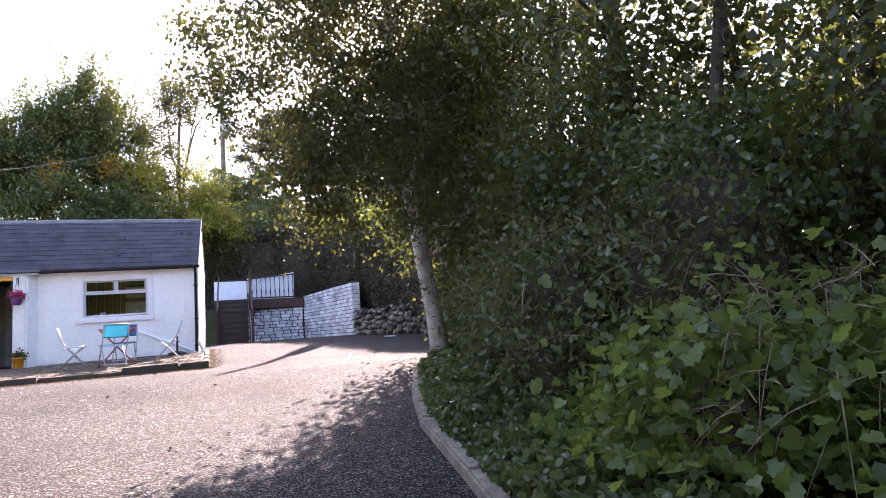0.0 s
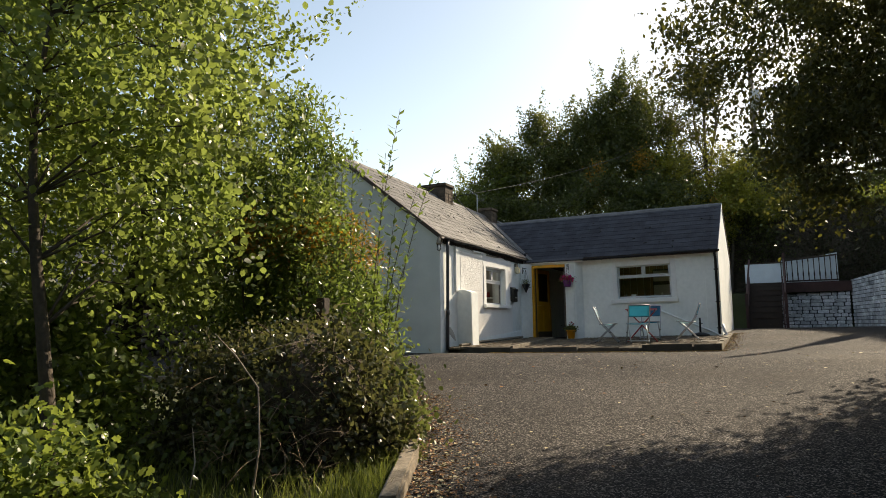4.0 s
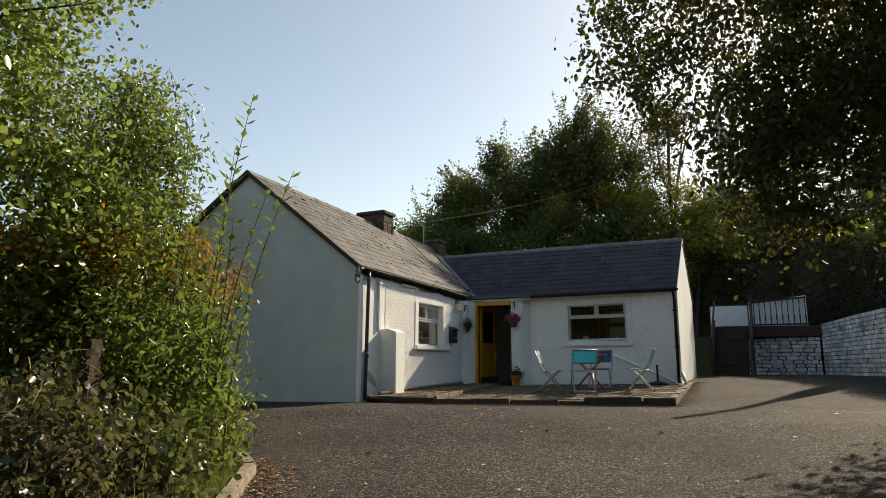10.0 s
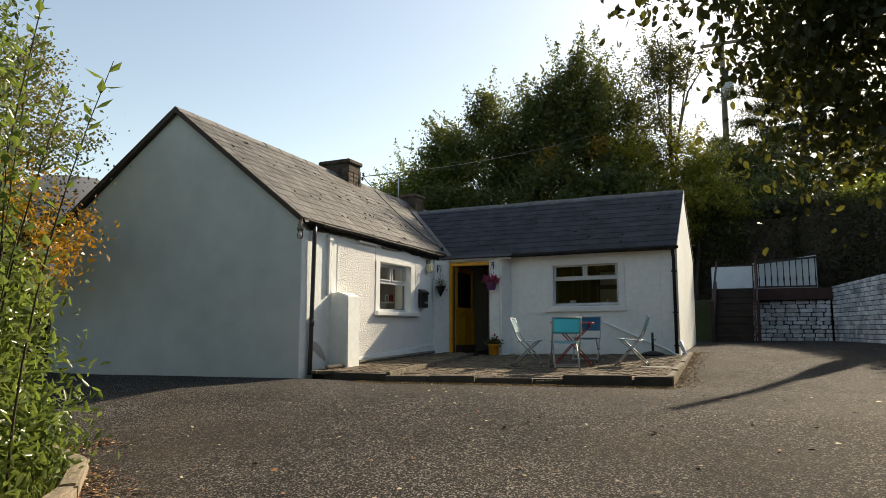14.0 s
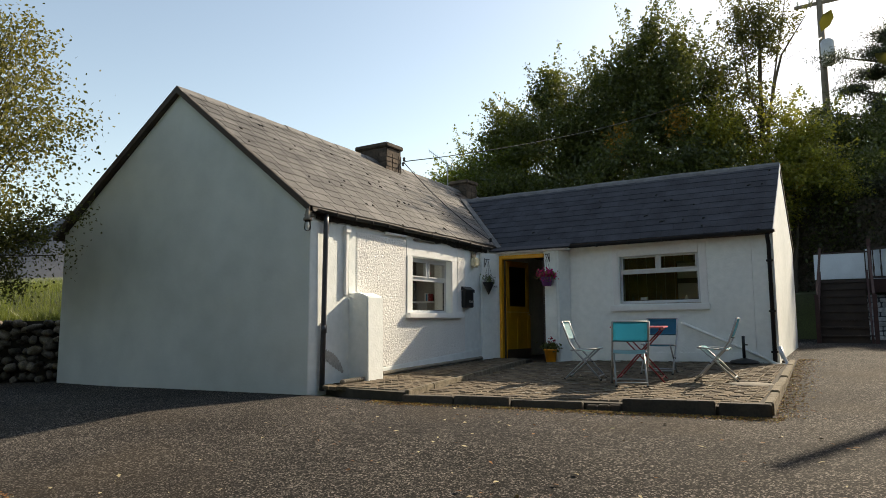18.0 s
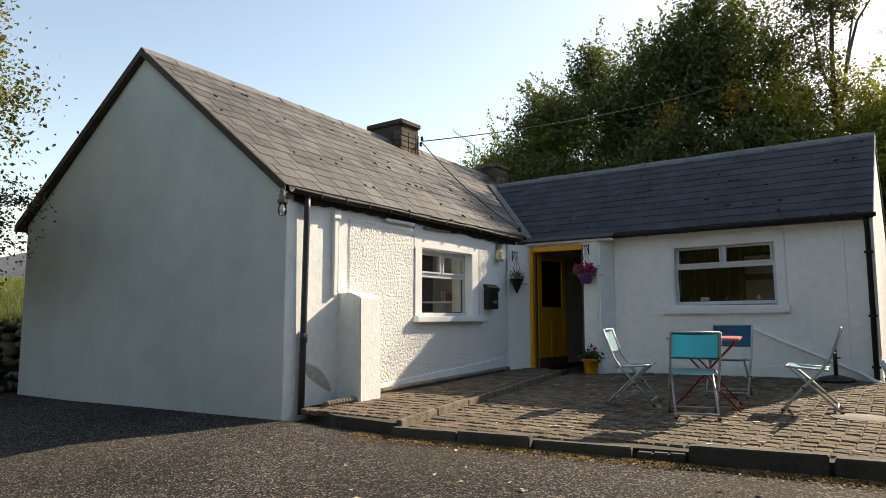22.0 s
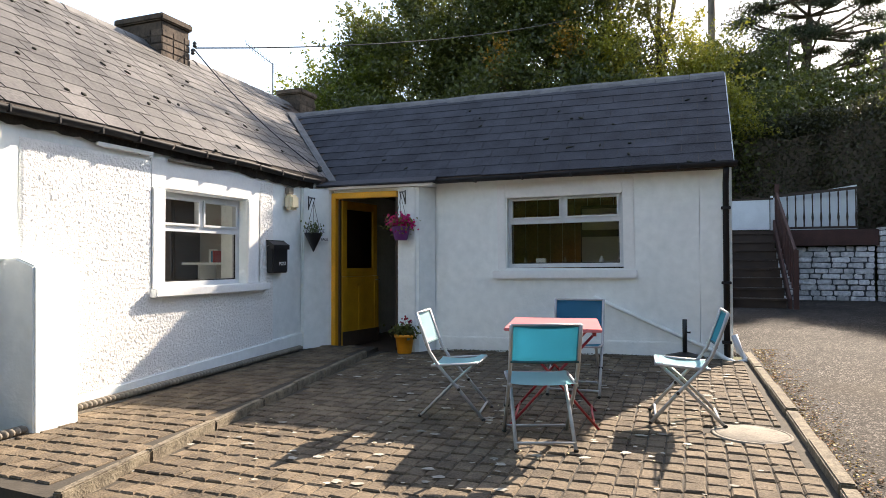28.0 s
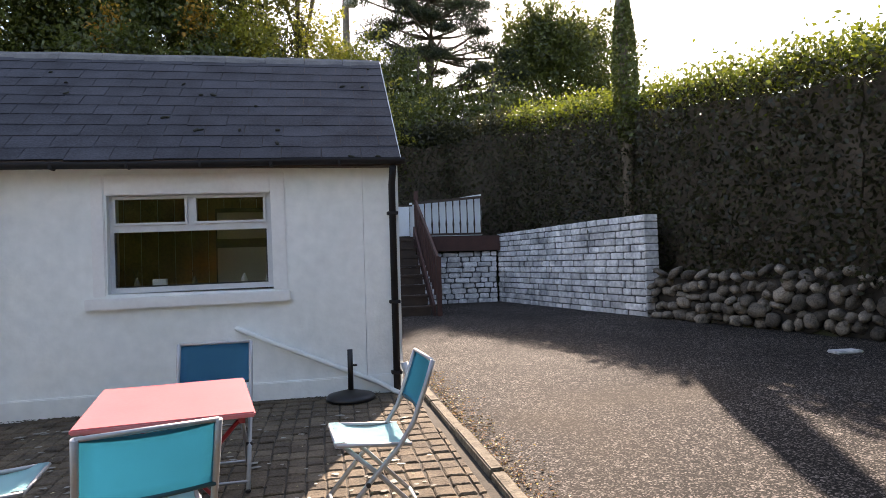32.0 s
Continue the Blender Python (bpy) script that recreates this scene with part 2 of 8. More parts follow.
M = {
    "tarmac": tarmac_material(),
    "soil": material("soil", (0.07, 0.05, 0.03), 0.95, vary=0.4, scale=1.5, fine=40, bump=0.6, tint=(0.06, 0.075, 0.025)),
    "grass_ground": material("grass_ground", (0.045, 0.035, 0.018), 0.95, vary=0.4, scale=0.7, fine=30, bump=0.6, tint=(0.06, 0.075, 0.02)),
    "render": material("render", (0.785, 0.83, 0.815), 0.85, vary=0.075, scale=0.9, fine=9, bump=0.3, bump_scale=30, distance=0.012, tint=(0.85, 0.88, 0.865)),
    "pebble": material("pebble", (0.85, 0.84, 0.81), 0.85, vary=0.06, scale=2.2, fine=40, bump=0.8, bump_scale=70, distance=0.015),
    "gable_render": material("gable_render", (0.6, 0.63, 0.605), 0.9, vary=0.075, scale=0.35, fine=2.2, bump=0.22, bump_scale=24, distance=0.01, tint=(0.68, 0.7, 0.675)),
    "trim": material("trim", (0.8, 0.81, 0.8), 0.7, vary=0.06, scale=3, fine=30, bump=0.15),
    "slate": material("slate", (0.025, 0.027, 0.034), 0.74, vary=0.4, scale=3, fine=50, bump=0.4, island=0.13, spec=0.22, tint=(0.04, 0.042, 0.05)),
    "old_slate": material("old_slate", (0.05, 0.047, 0.046), 0.72, vary=0.42, scale=1.7, fine=34, bump=0.5, island=0.24, spec=0.35, tint=(0.1, 0.093, 0.088)),
    "ridge": material("ridge", (0.13, 0.125, 0.12), 0.8, vary=0.4, scale=6, fine=60, bump=0.4),
    "pipe_grey": material("pipe_grey", (0.06, 0.063, 0.075), 0.42, vary=0.2, scale=6, bump=0.1),
    "bare_cement": material("bare_cement", (0.42, 0.41, 0.37), 0.95, vary=0.25, scale=9, fine=70, bump=0.6, tint=(0.52, 0.5, 0.46)),
    "cream_glass": material("cream_glass", (0.72, 0.66, 0.48), 0.25, vary=0.08, scale=12, bump=0.05),
    "gutter": material("gutter", (0.016, 0.016, 0.018), 0.7, vary=0.3, scale=6, bump=0.1, spec=0.3),
    "pvc": material("pvc", (0.58, 0.6, 0.62), 0.4, vary=0.08, bump=0.0),
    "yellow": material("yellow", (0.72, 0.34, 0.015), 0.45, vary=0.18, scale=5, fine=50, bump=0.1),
    # the frame's yellow, darkened for the shade on the open door leaves
    "shaded_yellow": material("shaded_yellow", (0.5, 0.25, 0.014), 0.45, vary=0.22, scale=5, fine=50, bump=0.1),
    "wood_dark": material("wood_dark", (0.05, 0.032, 0.022), 0.7, vary=0.4, scale=4, fine=40, bump=0.3),
    "fence_wood": material("fence_wood", (0.065, 0.027, 0.021), 0.75, vary=0.35, scale=4, fine=40, bump=0.3),
    "white_wood": material("white_wood", (0.75, 0.8, 0.82), 0.6, vary=0.08, scale=4, bump=0.1),
    "stone": material("stone", (0.2, 0.17, 0.13), 0.9, vary=0.4, scale=5, fine=40, bump=0.5, island=0.3, object_random=0.0, tint=(0.28, 0.25, 0.2)),
    "boulder": material("boulder", (0.065, 0.054, 0.044), 0.9, vary=0.45, scale=7, fine=45, bump=0.8, object_random=0.6, tint=(0.19, 0.163, 0.133)),
    "moss": material("moss", (0.02, 0.02, 0.012), 1.0, vary=0.3, bump=0.3),
    "mortar": material("mortar", (0.03, 0.026, 0.022), 0.95, vary=0.3, bump=0.4),
    "white_brick": material("white_brick", (0.4, 0.425, 0.47), 0.85, vary=0.4, scale=2.2, fine=14, bump=0.9, object_random=0.25, tint=(0.72, 0.74, 0.77)),
    "brick_gap": material("brick_gap", (0.07, 0.07, 0.075), 0.95, vary=0.3, bump=0.4),
    "paver": material("paver", (0.074, 0.052, 0.032), 0.95, vary=0.5, scale=5, fine=70, bump=1.0, object_random=0.22, tint=(0.13, 0.098, 0.064)),
    "paver_stuff": material("paver_stuff", (0.074, 0.052, 0.032), 0.95, vary=0.5, scale=5, fine=70, bump=1.0, island=0.22, tint=(0.13, 0.098, 0.064)),
    "joint": material("joint", (0.05, 0.041, 0.03), 0.95, vary=0.4, scale=6, bump=0.3),
    "old_kerb": material("old_kerb", (0.17, 0.135, 0.095), 0.95, vary=0.45, scale=6, fine=45, bump=0.7, tint=(0.27, 0.225, 0.17)),
    "ledge": material("ledge", (0.1, 0.08, 0.055), 0.95, vary=0.45, scale=12, fine=60, bump=0.9, tint=(0.19, 0.16, 0.115)),
    "concrete": material("concrete", (0.21, 0.185, 0.15), 0.93, vary=0.4, scale=6, fine=60, bump=0.6),
    "dark_kerb": material("dark_kerb", (0.07, 0.06, 0.05), 0.9, vary=0.4, scale=4, fine=40, bump=0.4),
    "chimney": material("chimney", (0.03, 0.024, 0.019), 0.92, vary=0.5, scale=4, fine=25, bump=0.7, object_random=0.35, tint=(0.1, 0.07, 0.05)),
    "bark": material("bark", (0.07, 0.055, 0.04), 0.95, vary=0.4, scale=6, fine=40, bump=0.8),
    "birch_bark": material("birch_bark", (0.42, 0.38, 0.33), 0.85, vary=0.45, scale=7, fine=30, bump=0.5),
    "steel": material("steel", (0.42, 0.43, 0.44), 0.5, metal=0.45, vary=0.1, bump=0.05),
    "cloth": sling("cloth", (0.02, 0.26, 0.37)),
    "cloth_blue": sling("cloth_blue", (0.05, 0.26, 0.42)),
    # paler copies of the sling cloth, with the sunshine put into their colour
    "cloth_lit": sling("cloth_lit", (0.5, 0.72, 0.76)),
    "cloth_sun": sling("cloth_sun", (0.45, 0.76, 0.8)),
    "cloth_dark": material("cloth_dark", (0.03, 0.1, 0.12), 0.8, vary=0.1, bump=0.1),
    "pot_yellow": material("pot_yellow", (0.78, 0.31, 0.02), 0.45, vary=0.12, bump=0.1),
    "pink": material("pink", (0.66, 0.18, 0.19), 0.36, vary=0.08, scale=5, bump=0.05),
    "red": material("red", (0.33, 0.03, 0.035), 0.45, vary=0.1, bump=0.05),
    "black": material("black", (0.012, 0.012, 0.013), 0.4, vary=0.2, bump=0.05),
    "inside": material("inside", (0.5, 0.47, 0.42), 0.9, vary=0.15, scale=2, bump=0.0),
}
LEAF = {
    "birch": leaf_material("birch_leaves", (0.045, 0.055, 0.016), (0.085, 0.088, 0.022), (0.18, 0.17, 0.03), gloss=0.5),
    "dark": leaf_material("dark_leaves", (0.032, 0.051, 0.015), (0.072, 0.088, 0.022), (0.24, 0.26, 0.04)),
    "yellow_birch": leaf_material("yellow_birch_leaves", (0.06, 0.075, 0.02), (0.15, 0.13, 0.03), (0.3, 0.27, 0.04), gloss=0.5),
    "ivy": leaf_material("ivy_leaves", (0.072, 0.108, 0.034), (0.135, 0.15, 0.055), (0.2, 0.24, 0.05), gloss=0.3),
    "dark_ivy": leaf_material("dark_ivy_leaves", (0.05, 0.06, 0.028), (0.11, 0.112, 0.054), (0.18, 0.18, 0.05), spread=0.6, gloss=0.3),
    "autumn": leaf_material("autumn_leaves", (0.16, 0.14, 0.02), (0.34, 0.16, 0.015), (0.5, 0.3, 0.03)),
    "willow": leaf_material("willow_leaves", (0.1, 0.14, 0.03), (0.17, 0.185, 0.038), (0.45, 0.45, 0.05)),
    "yellowing": leaf_material("yellowing_leaves", (0.1, 0.13, 0.02), (0.24, 0.22, 0.03), (0.5, 0.48, 0.05)),
    "rowan": leaf_material("rowan_leaves", (0.27, 0.2, 0.02), (0.42, 0.16, 0.02), (0.55, 0.32, 0.03)),
    # dark sides and bright top of the hedge: shade and sunlight in the leaf colour
    "hedge_shaded": leaf_material("hedge_shaded_leaves", (0.03, 0.032, 0.014), (0.05, 0.052, 0.02), (0.05, 0.05, 0.015)),
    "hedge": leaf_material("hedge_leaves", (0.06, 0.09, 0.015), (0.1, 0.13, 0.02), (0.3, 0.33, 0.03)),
    "shrub": leaf_material("shrub_leaves", (0.1, 0.145, 0.036), (0.175, 0.2, 0.048), (0.42, 0.53, 0.12), spread=0.5, gloss=0.3, clear=0.5),
    "glossy": leaf_material("glossy_leaves", (0.075, 0.125, 0.04), (0.13, 0.165, 0.046), (0.3, 0.4, 0.07), spread=0.5, gloss=0.26, clear=0.45),
    # also used where a brighter leaf stands in for light on shaded undergrowth
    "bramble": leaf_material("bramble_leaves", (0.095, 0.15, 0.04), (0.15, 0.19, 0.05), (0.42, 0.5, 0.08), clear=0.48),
    "pine": leaf_material("pine_needles", (0.02, 0.032, 0.014), (0.035, 0.05, 0.02), (0.04, 0.05, 0.02)),
}

# ---- mesh helpers ----
def part(name, bm, mat, parent=None, label="", smooth=False):
    """Links a bmesh as one mesh object, under a thing or part if one is given."""
    me = bpy.data.meshes.new(name)
    bm.to_mesh(me)
    bm.free()
    me.materials.append(mat)
    if smooth:
        me.polygons.foreach_set("use_smooth", [True] * len(me.polygons))
    ob = new(name, me)
    if parent is not None:
        ob.parent = parent
    if label:
        ob["label"] = label
    return ob


def raw(name, verts, faces, mat, parent=None, label="", smooth=False):
    me = bpy.data.meshes.new(name)
    me.from_pydata([tuple(v) for v in verts], [], [tuple(f) for f in faces])
    me.materials.append(mat)
    if smooth:
        me.polygons.foreach_set("use_smooth", [True] * len(me.polygons))
    ob = new(name, me)
    if parent is not None:
        ob.parent = parent
    if label:
        ob["label"] = label
    return ob


def box(bm, x0, x1, y0, y1, z0, z1, m=None, bevel=0.0):
    """Adds a box, bevelled if asked, turned by m."""
    made = bmesh.ops.create_cube(bm, size=1.0)["verts"]
    for v in made:
        v.co = Vector(((x0 + x1) / 2 + v.co.x * (x1 - x0), (y0 + y1) / 2 + v.co.y * (y1 - y0), (z0 + z1) / 2 + v.co.z * (z1 - z0)))
    if bevel:
        edges = list({e for v in made for e in v.link_edges})
        made = list({v for f in bmesh.ops.bevel(bm, geom=edges, offset=bevel, segments=2, affect="EDGES")["faces"] for v in f.verts} | {v for v in made if v.is_valid})
    if m is not None:
        for v in made:
            v.co = m @ v.co
    return bm


def boxed(*sizes, bevel=0.0, m=None):
    bm = bmesh.new()
    return box(bm, *sizes, m=m, bevel=bevel)


def slab(bm, points, way):
    """A flat face through the points, thickened along way."""
    low = [bm.verts.new(p) for p in points]
    top = [bm.verts.new(Vector(p) + Vector(way)) for p in points]
    bm.faces.new(low)
    bm.faces.new(top[::-1])
    n = len(points)
    for i in range(n):
        bm.faces.new((low[i], top[i], top[(i + 1) % n], low[(i + 1) % n]))
    bmesh.ops.recalc_face_normals(bm, faces=bm.faces)
    return bm


def tube(bm, points, radius, sides=8, caps=True):
    """A round bar through the points; radius: a number, or one for each point."""
    pts = [Vector(p) for p in points]
    radii = radius if isinstance(radius, (list, tuple)) else [radius] * len(pts)
    rings = []
    for i, p in enumerate(pts):
        d = (pts[min(i + 1, len(pts) - 1)] - pts[max(i - 1, 0)]).normalized()
        side = d.cross(Vector((0, 0, 1)))
        if side.length < 1e-3:
            side = Vector((1, 0, 0))
        side.normalize()
        up = side.cross(d)
        rings.append([bm.verts.new(p + (side * math.cos(a) + up * math.sin(a)) * radii[i]) for a in [2 * math.pi * k / sides for k in range(sides)]])
    for a, b in zip(rings, rings[1:]):
        for k in range(sides):
            f = bm.faces.new((a[k], a[(k + 1) % sides], b[(k + 1) % sides], b[k]))
            f.smooth = True
    if caps:
        bm.faces.new(rings[0][::-1])
        bm.faces.new(rings[-1])
    return bm


def piped(points, radius, sides=8):
    return tube(bmesh.new(), points, radius, sides)


def ring(bm, centre, stops, sides=20):
    """A turned shape about the upright through centre: stops are (radius, height)."""
    c, rings = Vector(centre), []
    for r, h in stops:
        rings.append([bm.verts.new(c + Vector((r * math.cos(a), r * math.sin(a), h))) for a in [2 * math.pi * k / sides for k in range(sides)]])
    for a, b in zip(rings, rings[1:]):
        for k in range(sides):
            f = bm.faces.new((a[k], a[(k + 1) % sides], b[(k + 1) % sides], b[k]))
            f.smooth = True
    bm.faces.new(rings[0][::-1])
    bm.faces.new(rings[-1])
    return bm


def empty(name, x, y, z, label="", category="", group="", rz=0.0, kind=""):
    ob = new(name)
    ob.empty_display_size = 0.1
    ob.matrix_world = pose(x, y, z, 0, 0, rz)
    return tagged(ob, label, category, group, kind)


# ---- the lie of the land ----
SLOPE_Y = [-60, -17.5, -11.2, -10.2, -9.1, -7.2, -5.0, 0, 4, 10, 20, 60]
SLOPE_Z = [-4.5, -1.05, -0.53, -0.48, -0.39, -0.18, -0.15, 0.09, 0.20, 0.19, 0.4, 1.6]


def lie(x, y):
    """The height of the drive at a place."""
    return float(np.interp(y, SLOPE_Y, SLOPE_Z)) + 0.01 * min(8.0, max(-8.0, x - 4))


def step(a, b, v):
    t = min(1.0, max(0.0, (v - a) / (b - a)))
    return t * t * (3 - 2 * t)

# ---- ground, drive and kerbs ----
STONE_X = [(-60, 16.0), (-4, 11.9), (1, 10.75), (4, 9.75), (9.5, 8.75), (9.9, 8.6), (60, 8.0)]
RIGHT_KERB = [(5.6, -26.0), (6.7, -19.0), (7.2, -15.0), (7.4, -13.2), (7.55, -11.6), (7.85, -10.2), (8.3, -8.6), (9.0, -7.4), (10.2, -6.4), (11.6, -5.6)]
LEFT_KERB = [(7.0, -23.0), (5.4, -16.5), (4.45, -14.3), (3.95, -13.2), (3.5, -12.4), (2.95, -11.55), (2.4, -10.75), (1.75, -10.2), (0.8, -9.9), (-1.0, -9.8), (-4.0, -10.2), (-8.0, -11.0)]


def field(x, y):
    """The meadow held up by the dry-stone wall."""
    d = (y + 5.8) - 0.73 * (x + 5.4)
    return (0.95 + 0.8 * step(0.6, 6.0, d)) * step(0.15, 0.5, d) if x < -5.45 and y > -20 else 0.0


def bank(x, y):
    """How far the open ground lies above the drive."""
    h = 0.0
    edge = float(np.interp(y, [p[0] for p in STONE_X], [p[1] for p in STONE_X]))
    if y > -6:
        h = max(h, 0.75 * step(edge + 0.15, edge + 0.7, x))
    h = max(h, 1.35 * step(10.15, 10.6, y) + 2.2 * step(10.6, 24, y) + 9 * step(24, 140, y))
    if -20 < y < 60:
        h = max(h, field(x, y))
    if y <= -6:
        kerb = float(np.interp(y, [p[1] for p in RIGHT_KERB], [p[0] for p in RIGHT_KERB]))
        h = max(h, 0.12 * step(kerb + 0.12, kerb + 0.2, x) + 1.1 * step(kerb + 0.3, kerb + 4, x))
    return h


def land_height(x, y):
    far = max(abs(x - 3), abs(y + 2)) - 30
    sunk = 0.6 if -5 < x < 5 and -4.5 < y < 4 else 0.0
    return lie(max(-40, min(40, x)), y) - 0.03 - sunk + bank(x, y) + (0 if far < 0 else 0.02 * far)


def land():
    xs = np.unique(np.concatenate([np.linspace(-900, -40, 14), np.arange(-40, 40.1, 1.0), np.arange(5, 13, 0.2), np.arange(-10, -5, 0.2), np.linspace(40, 900, 14)]).round(3))
    ys = np.unique(np.concatenate([np.linspace(-900, -40, 12), np.arange(-40, 40.1, 1.0), np.arange(9.8, 11.4, 0.2), np.arange(-10, -4, 0.2), np.linspace(40, 900, 14)]).round(3))
    verts = [(x, y, land_height(x, y)) for y in ys for x in xs]
    n = len(xs)
    faces = [(j * n + i, j * n + i + 1, (j + 1) * n + i + 1, (j + 1) * n + i) for j in range(len(ys) - 1) for i in range(n - 1)]
    tagged(raw("ground", verts, faces, M["grass_ground"], smooth=True), "rough green grass and brown soil around the house", "ground", kind="structure")


land()


def drive():
    """The tarmac, from the gate up to the house and round to the steps."""
    xs = np.unique(np.concatenate([np.arange(-9.0, 13.01, 0.25), np.arange(5.1, 5.6, 0.03)]).round(3))
    ys = np.unique(np.concatenate([np.arange(-30, 10.26, 0.25), np.arange(-5.5, -4.7, 0.03)]).round(3))
    verts, faces, index = [], [], {}

    def vert(i, j):
        if (i, j) not in index:
            x, y = float(xs[i]), float(ys[j])
            index[(i, j)] = len(verts)
            sunk = -0.45 if (y > (-5.33 + max(0.0, x - 1.62) * 0.125 if x > 0.02 else -5.3) and -5.2 < x < (5.44 - 0.036 * (y + 5) if y < 0.2 else 5.0) and y < 3.6) else 0.0
            verts.append((x, y, sunk + lie(x, y) + 0.006 * noise.noise(Vector((x * 0.8, y * 0.8, 0)))))
        return index[(i, j)]

    for j in range(len(ys) - 1):
        for i in range(len(xs) - 1):
            x, y = (xs[i] + xs[i + 1]) / 2, (ys[j] + ys[j + 1]) / 2
            left = float(np.interp(y, [p[1] for p in LEFT_KERB[:9]], [p[0] for p in LEFT_KERB[:9]])) if y < -9.9 else -9
            right = float(np.interp(y, [p[1] for p in RIGHT_KERB], [p[0] for p in RIGHT_KERB])) if y < -6 else float(np.interp(y, [p[0] for p in STONE_X], [p[1] for p in STONE_X])) + 0.2
            if left - 0.15 < x < right + 0.25:
                faces.append((vert(i, j), vert(i + 1, j), vert(i + 1, j + 1), vert(i, j + 1)))
    tagged(raw("road", verts, faces, M["tarmac"], smooth=True), "worn grey tarmac drive sloping up to the cottage", "drive", kind="structure")


drive()


def kerb_run(points, width, rise, mat, label):
    """Kerb stones laid end to end along the points, each a thing's part of its own."""
    owner = empty("kerb", points[0][0], points[0][1], lie(*points[0]), label, "kerb", kind="structure")
    base = owner.matrix_world.inverted()
    rng = random.Random(3)
    for (ax, ay), (bx, by) in zip(points, points[1:]):
        n = max(1, round(math.hypot(bx - ax, by - ay) / 0.9))
        for k in range(n):
            a = Vector((ax + (bx - ax) * k / n, ay + (by - ay) * k / n, 0))
            b = Vector((ax + (bx - ax) * (k + 1) / n, ay + (by - ay) * (k + 1) / n, 0))
            d = (b - a).normalized()
            a, b = a + d * 0.006, b - d * 0.006
            s = Vector((-d.y, d.x, 0)) * width / 2
            lift = rise + rng.uniform(-0.012, 0.012)
            bm = bmesh.new()
            cs = [(p, lie(p.x, p.y)) for p in (a - s, b - s, b + s, a + s)]
            low = [bm.verts.new(base @ Vector((p.x, p.y, z - 0.15))) for p, z in cs]
            top = [bm.verts.new(base @ Vector((p.x, p.y, z + lift))) for p, z in cs]
            bm.faces.new(top)
            for i in range(4):
                bm.faces.new((low[i], low[(i + 1) % 4], top[(i + 1) % 4], top[i]))
            bmesh.ops.bevel(bm, geom=[e for e in bm.edges if all(v in top for v in e.verts)], offset=0.018, segments=2, affect="EDGES")
            part("kerb_stone", bm, mat, owner)


kerb_run(LEFT_KERB, 0.13, 0.10, M["old_kerb"], "weathered brown concrete kerb along the planted bed")
kerb_run(RIGHT_KERB, 0.13, 0.09, M["old_kerb"], "mossy grey concrete kerb under the trees")

# ---- the main house ----
G0, G1 = Vector((0, -5.36, 0)), Vector((-5.3, -5.87, 0))      # front and back corner of the gable wall
APEX, RIDGE_END = Vector((-2.60, -5.61, 4.42)), Vector((-2.70, 5.4, 4.20))
EAVE, WALL = 2.27, 0.35
BACK = 5.4
main_house = empty("cottage", 0, -5.31, -0.15, "white rendered stone cottage with a grey slate roof", "house")


def on(owner, ob):
    """Keeps an object that was built in world places where it is, under owner."""
    ob.parent = owner
    ob.matrix_parent_inverse = owner.matrix_world.inverted()
    return ob


def wall_x(x, thick, y0, y1, z0, z1, holes):
    """A wall in the plane x, going back by thick, with oblong holes (y0, y1, z0, z1)."""
    bm = bmesh.new()
    ys = sorted({y0, y1, *[h[0] for h in holes], *[h[1] for h in holes]})
    for a, b in zip(ys, ys[1:]):
        spans = [(z0, z1)]
        for h in holes:
            if h[0] <= a and b <= h[1]:
                spans = [(z0, h[2]), (h[3], z1)]
        for p, q in spans:
            box(bm, x - thick, x, a, b, p, q)
    bmesh.ops.remove_doubles(bm, verts=bm.verts, dist=0.0005)
    return bm


def wall_y(y, thick, x0, x1, z0, z1, holes):
    bm = bmesh.new()
    xs = sorted({x0, x1, *[h[0] for h in holes], *[h[1] for h in holes]})
    for a, b in zip(xs, xs[1:]):
        spans = [(z0, z1)]
        for h in holes:
            if h[0] <= a and b <= h[1]:
                spans = [(z0, h[2]), (h[3], z1)]
        for p, q in spans:
            box(bm, a, b, y, y + thick, p, q)
    bmesh.ops.remove_doubles(bm, verts=bm.verts, dist=0.0005)
    return bm


MAIN_WINDOW = (-2.97, -1.74, 0.91, 1.845)
on(main_house, part("wall", wall_x(0, WALL, -5.03, BACK, -0.6, EAVE, [MAIN_WINDOW]), M["render"]))
# the opening in this back wall is unseen, added to let light in
on(main_house, part("wall", wall_x(-4.95, WALL, -5.8, BACK, -0.6, EAVE, [(-3.6, -1.9, 0.8, 1.95)]), M["render"]))
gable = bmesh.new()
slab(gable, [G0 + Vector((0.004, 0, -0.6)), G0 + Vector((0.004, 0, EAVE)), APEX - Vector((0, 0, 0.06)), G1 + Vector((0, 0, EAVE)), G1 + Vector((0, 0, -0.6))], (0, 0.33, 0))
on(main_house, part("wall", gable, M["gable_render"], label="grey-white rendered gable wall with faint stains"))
gable = bmesh.new()
slab(gable, [(0, BACK, -0.6), (0, BACK, EAVE - 0.08), (-2.70, BACK, 4.12), (-5.3, BACK, EAVE), (-5.3, BACK, -0.6)], (0, -0.33, 0))
on(main_house, part("wall", gable, M["render"]))


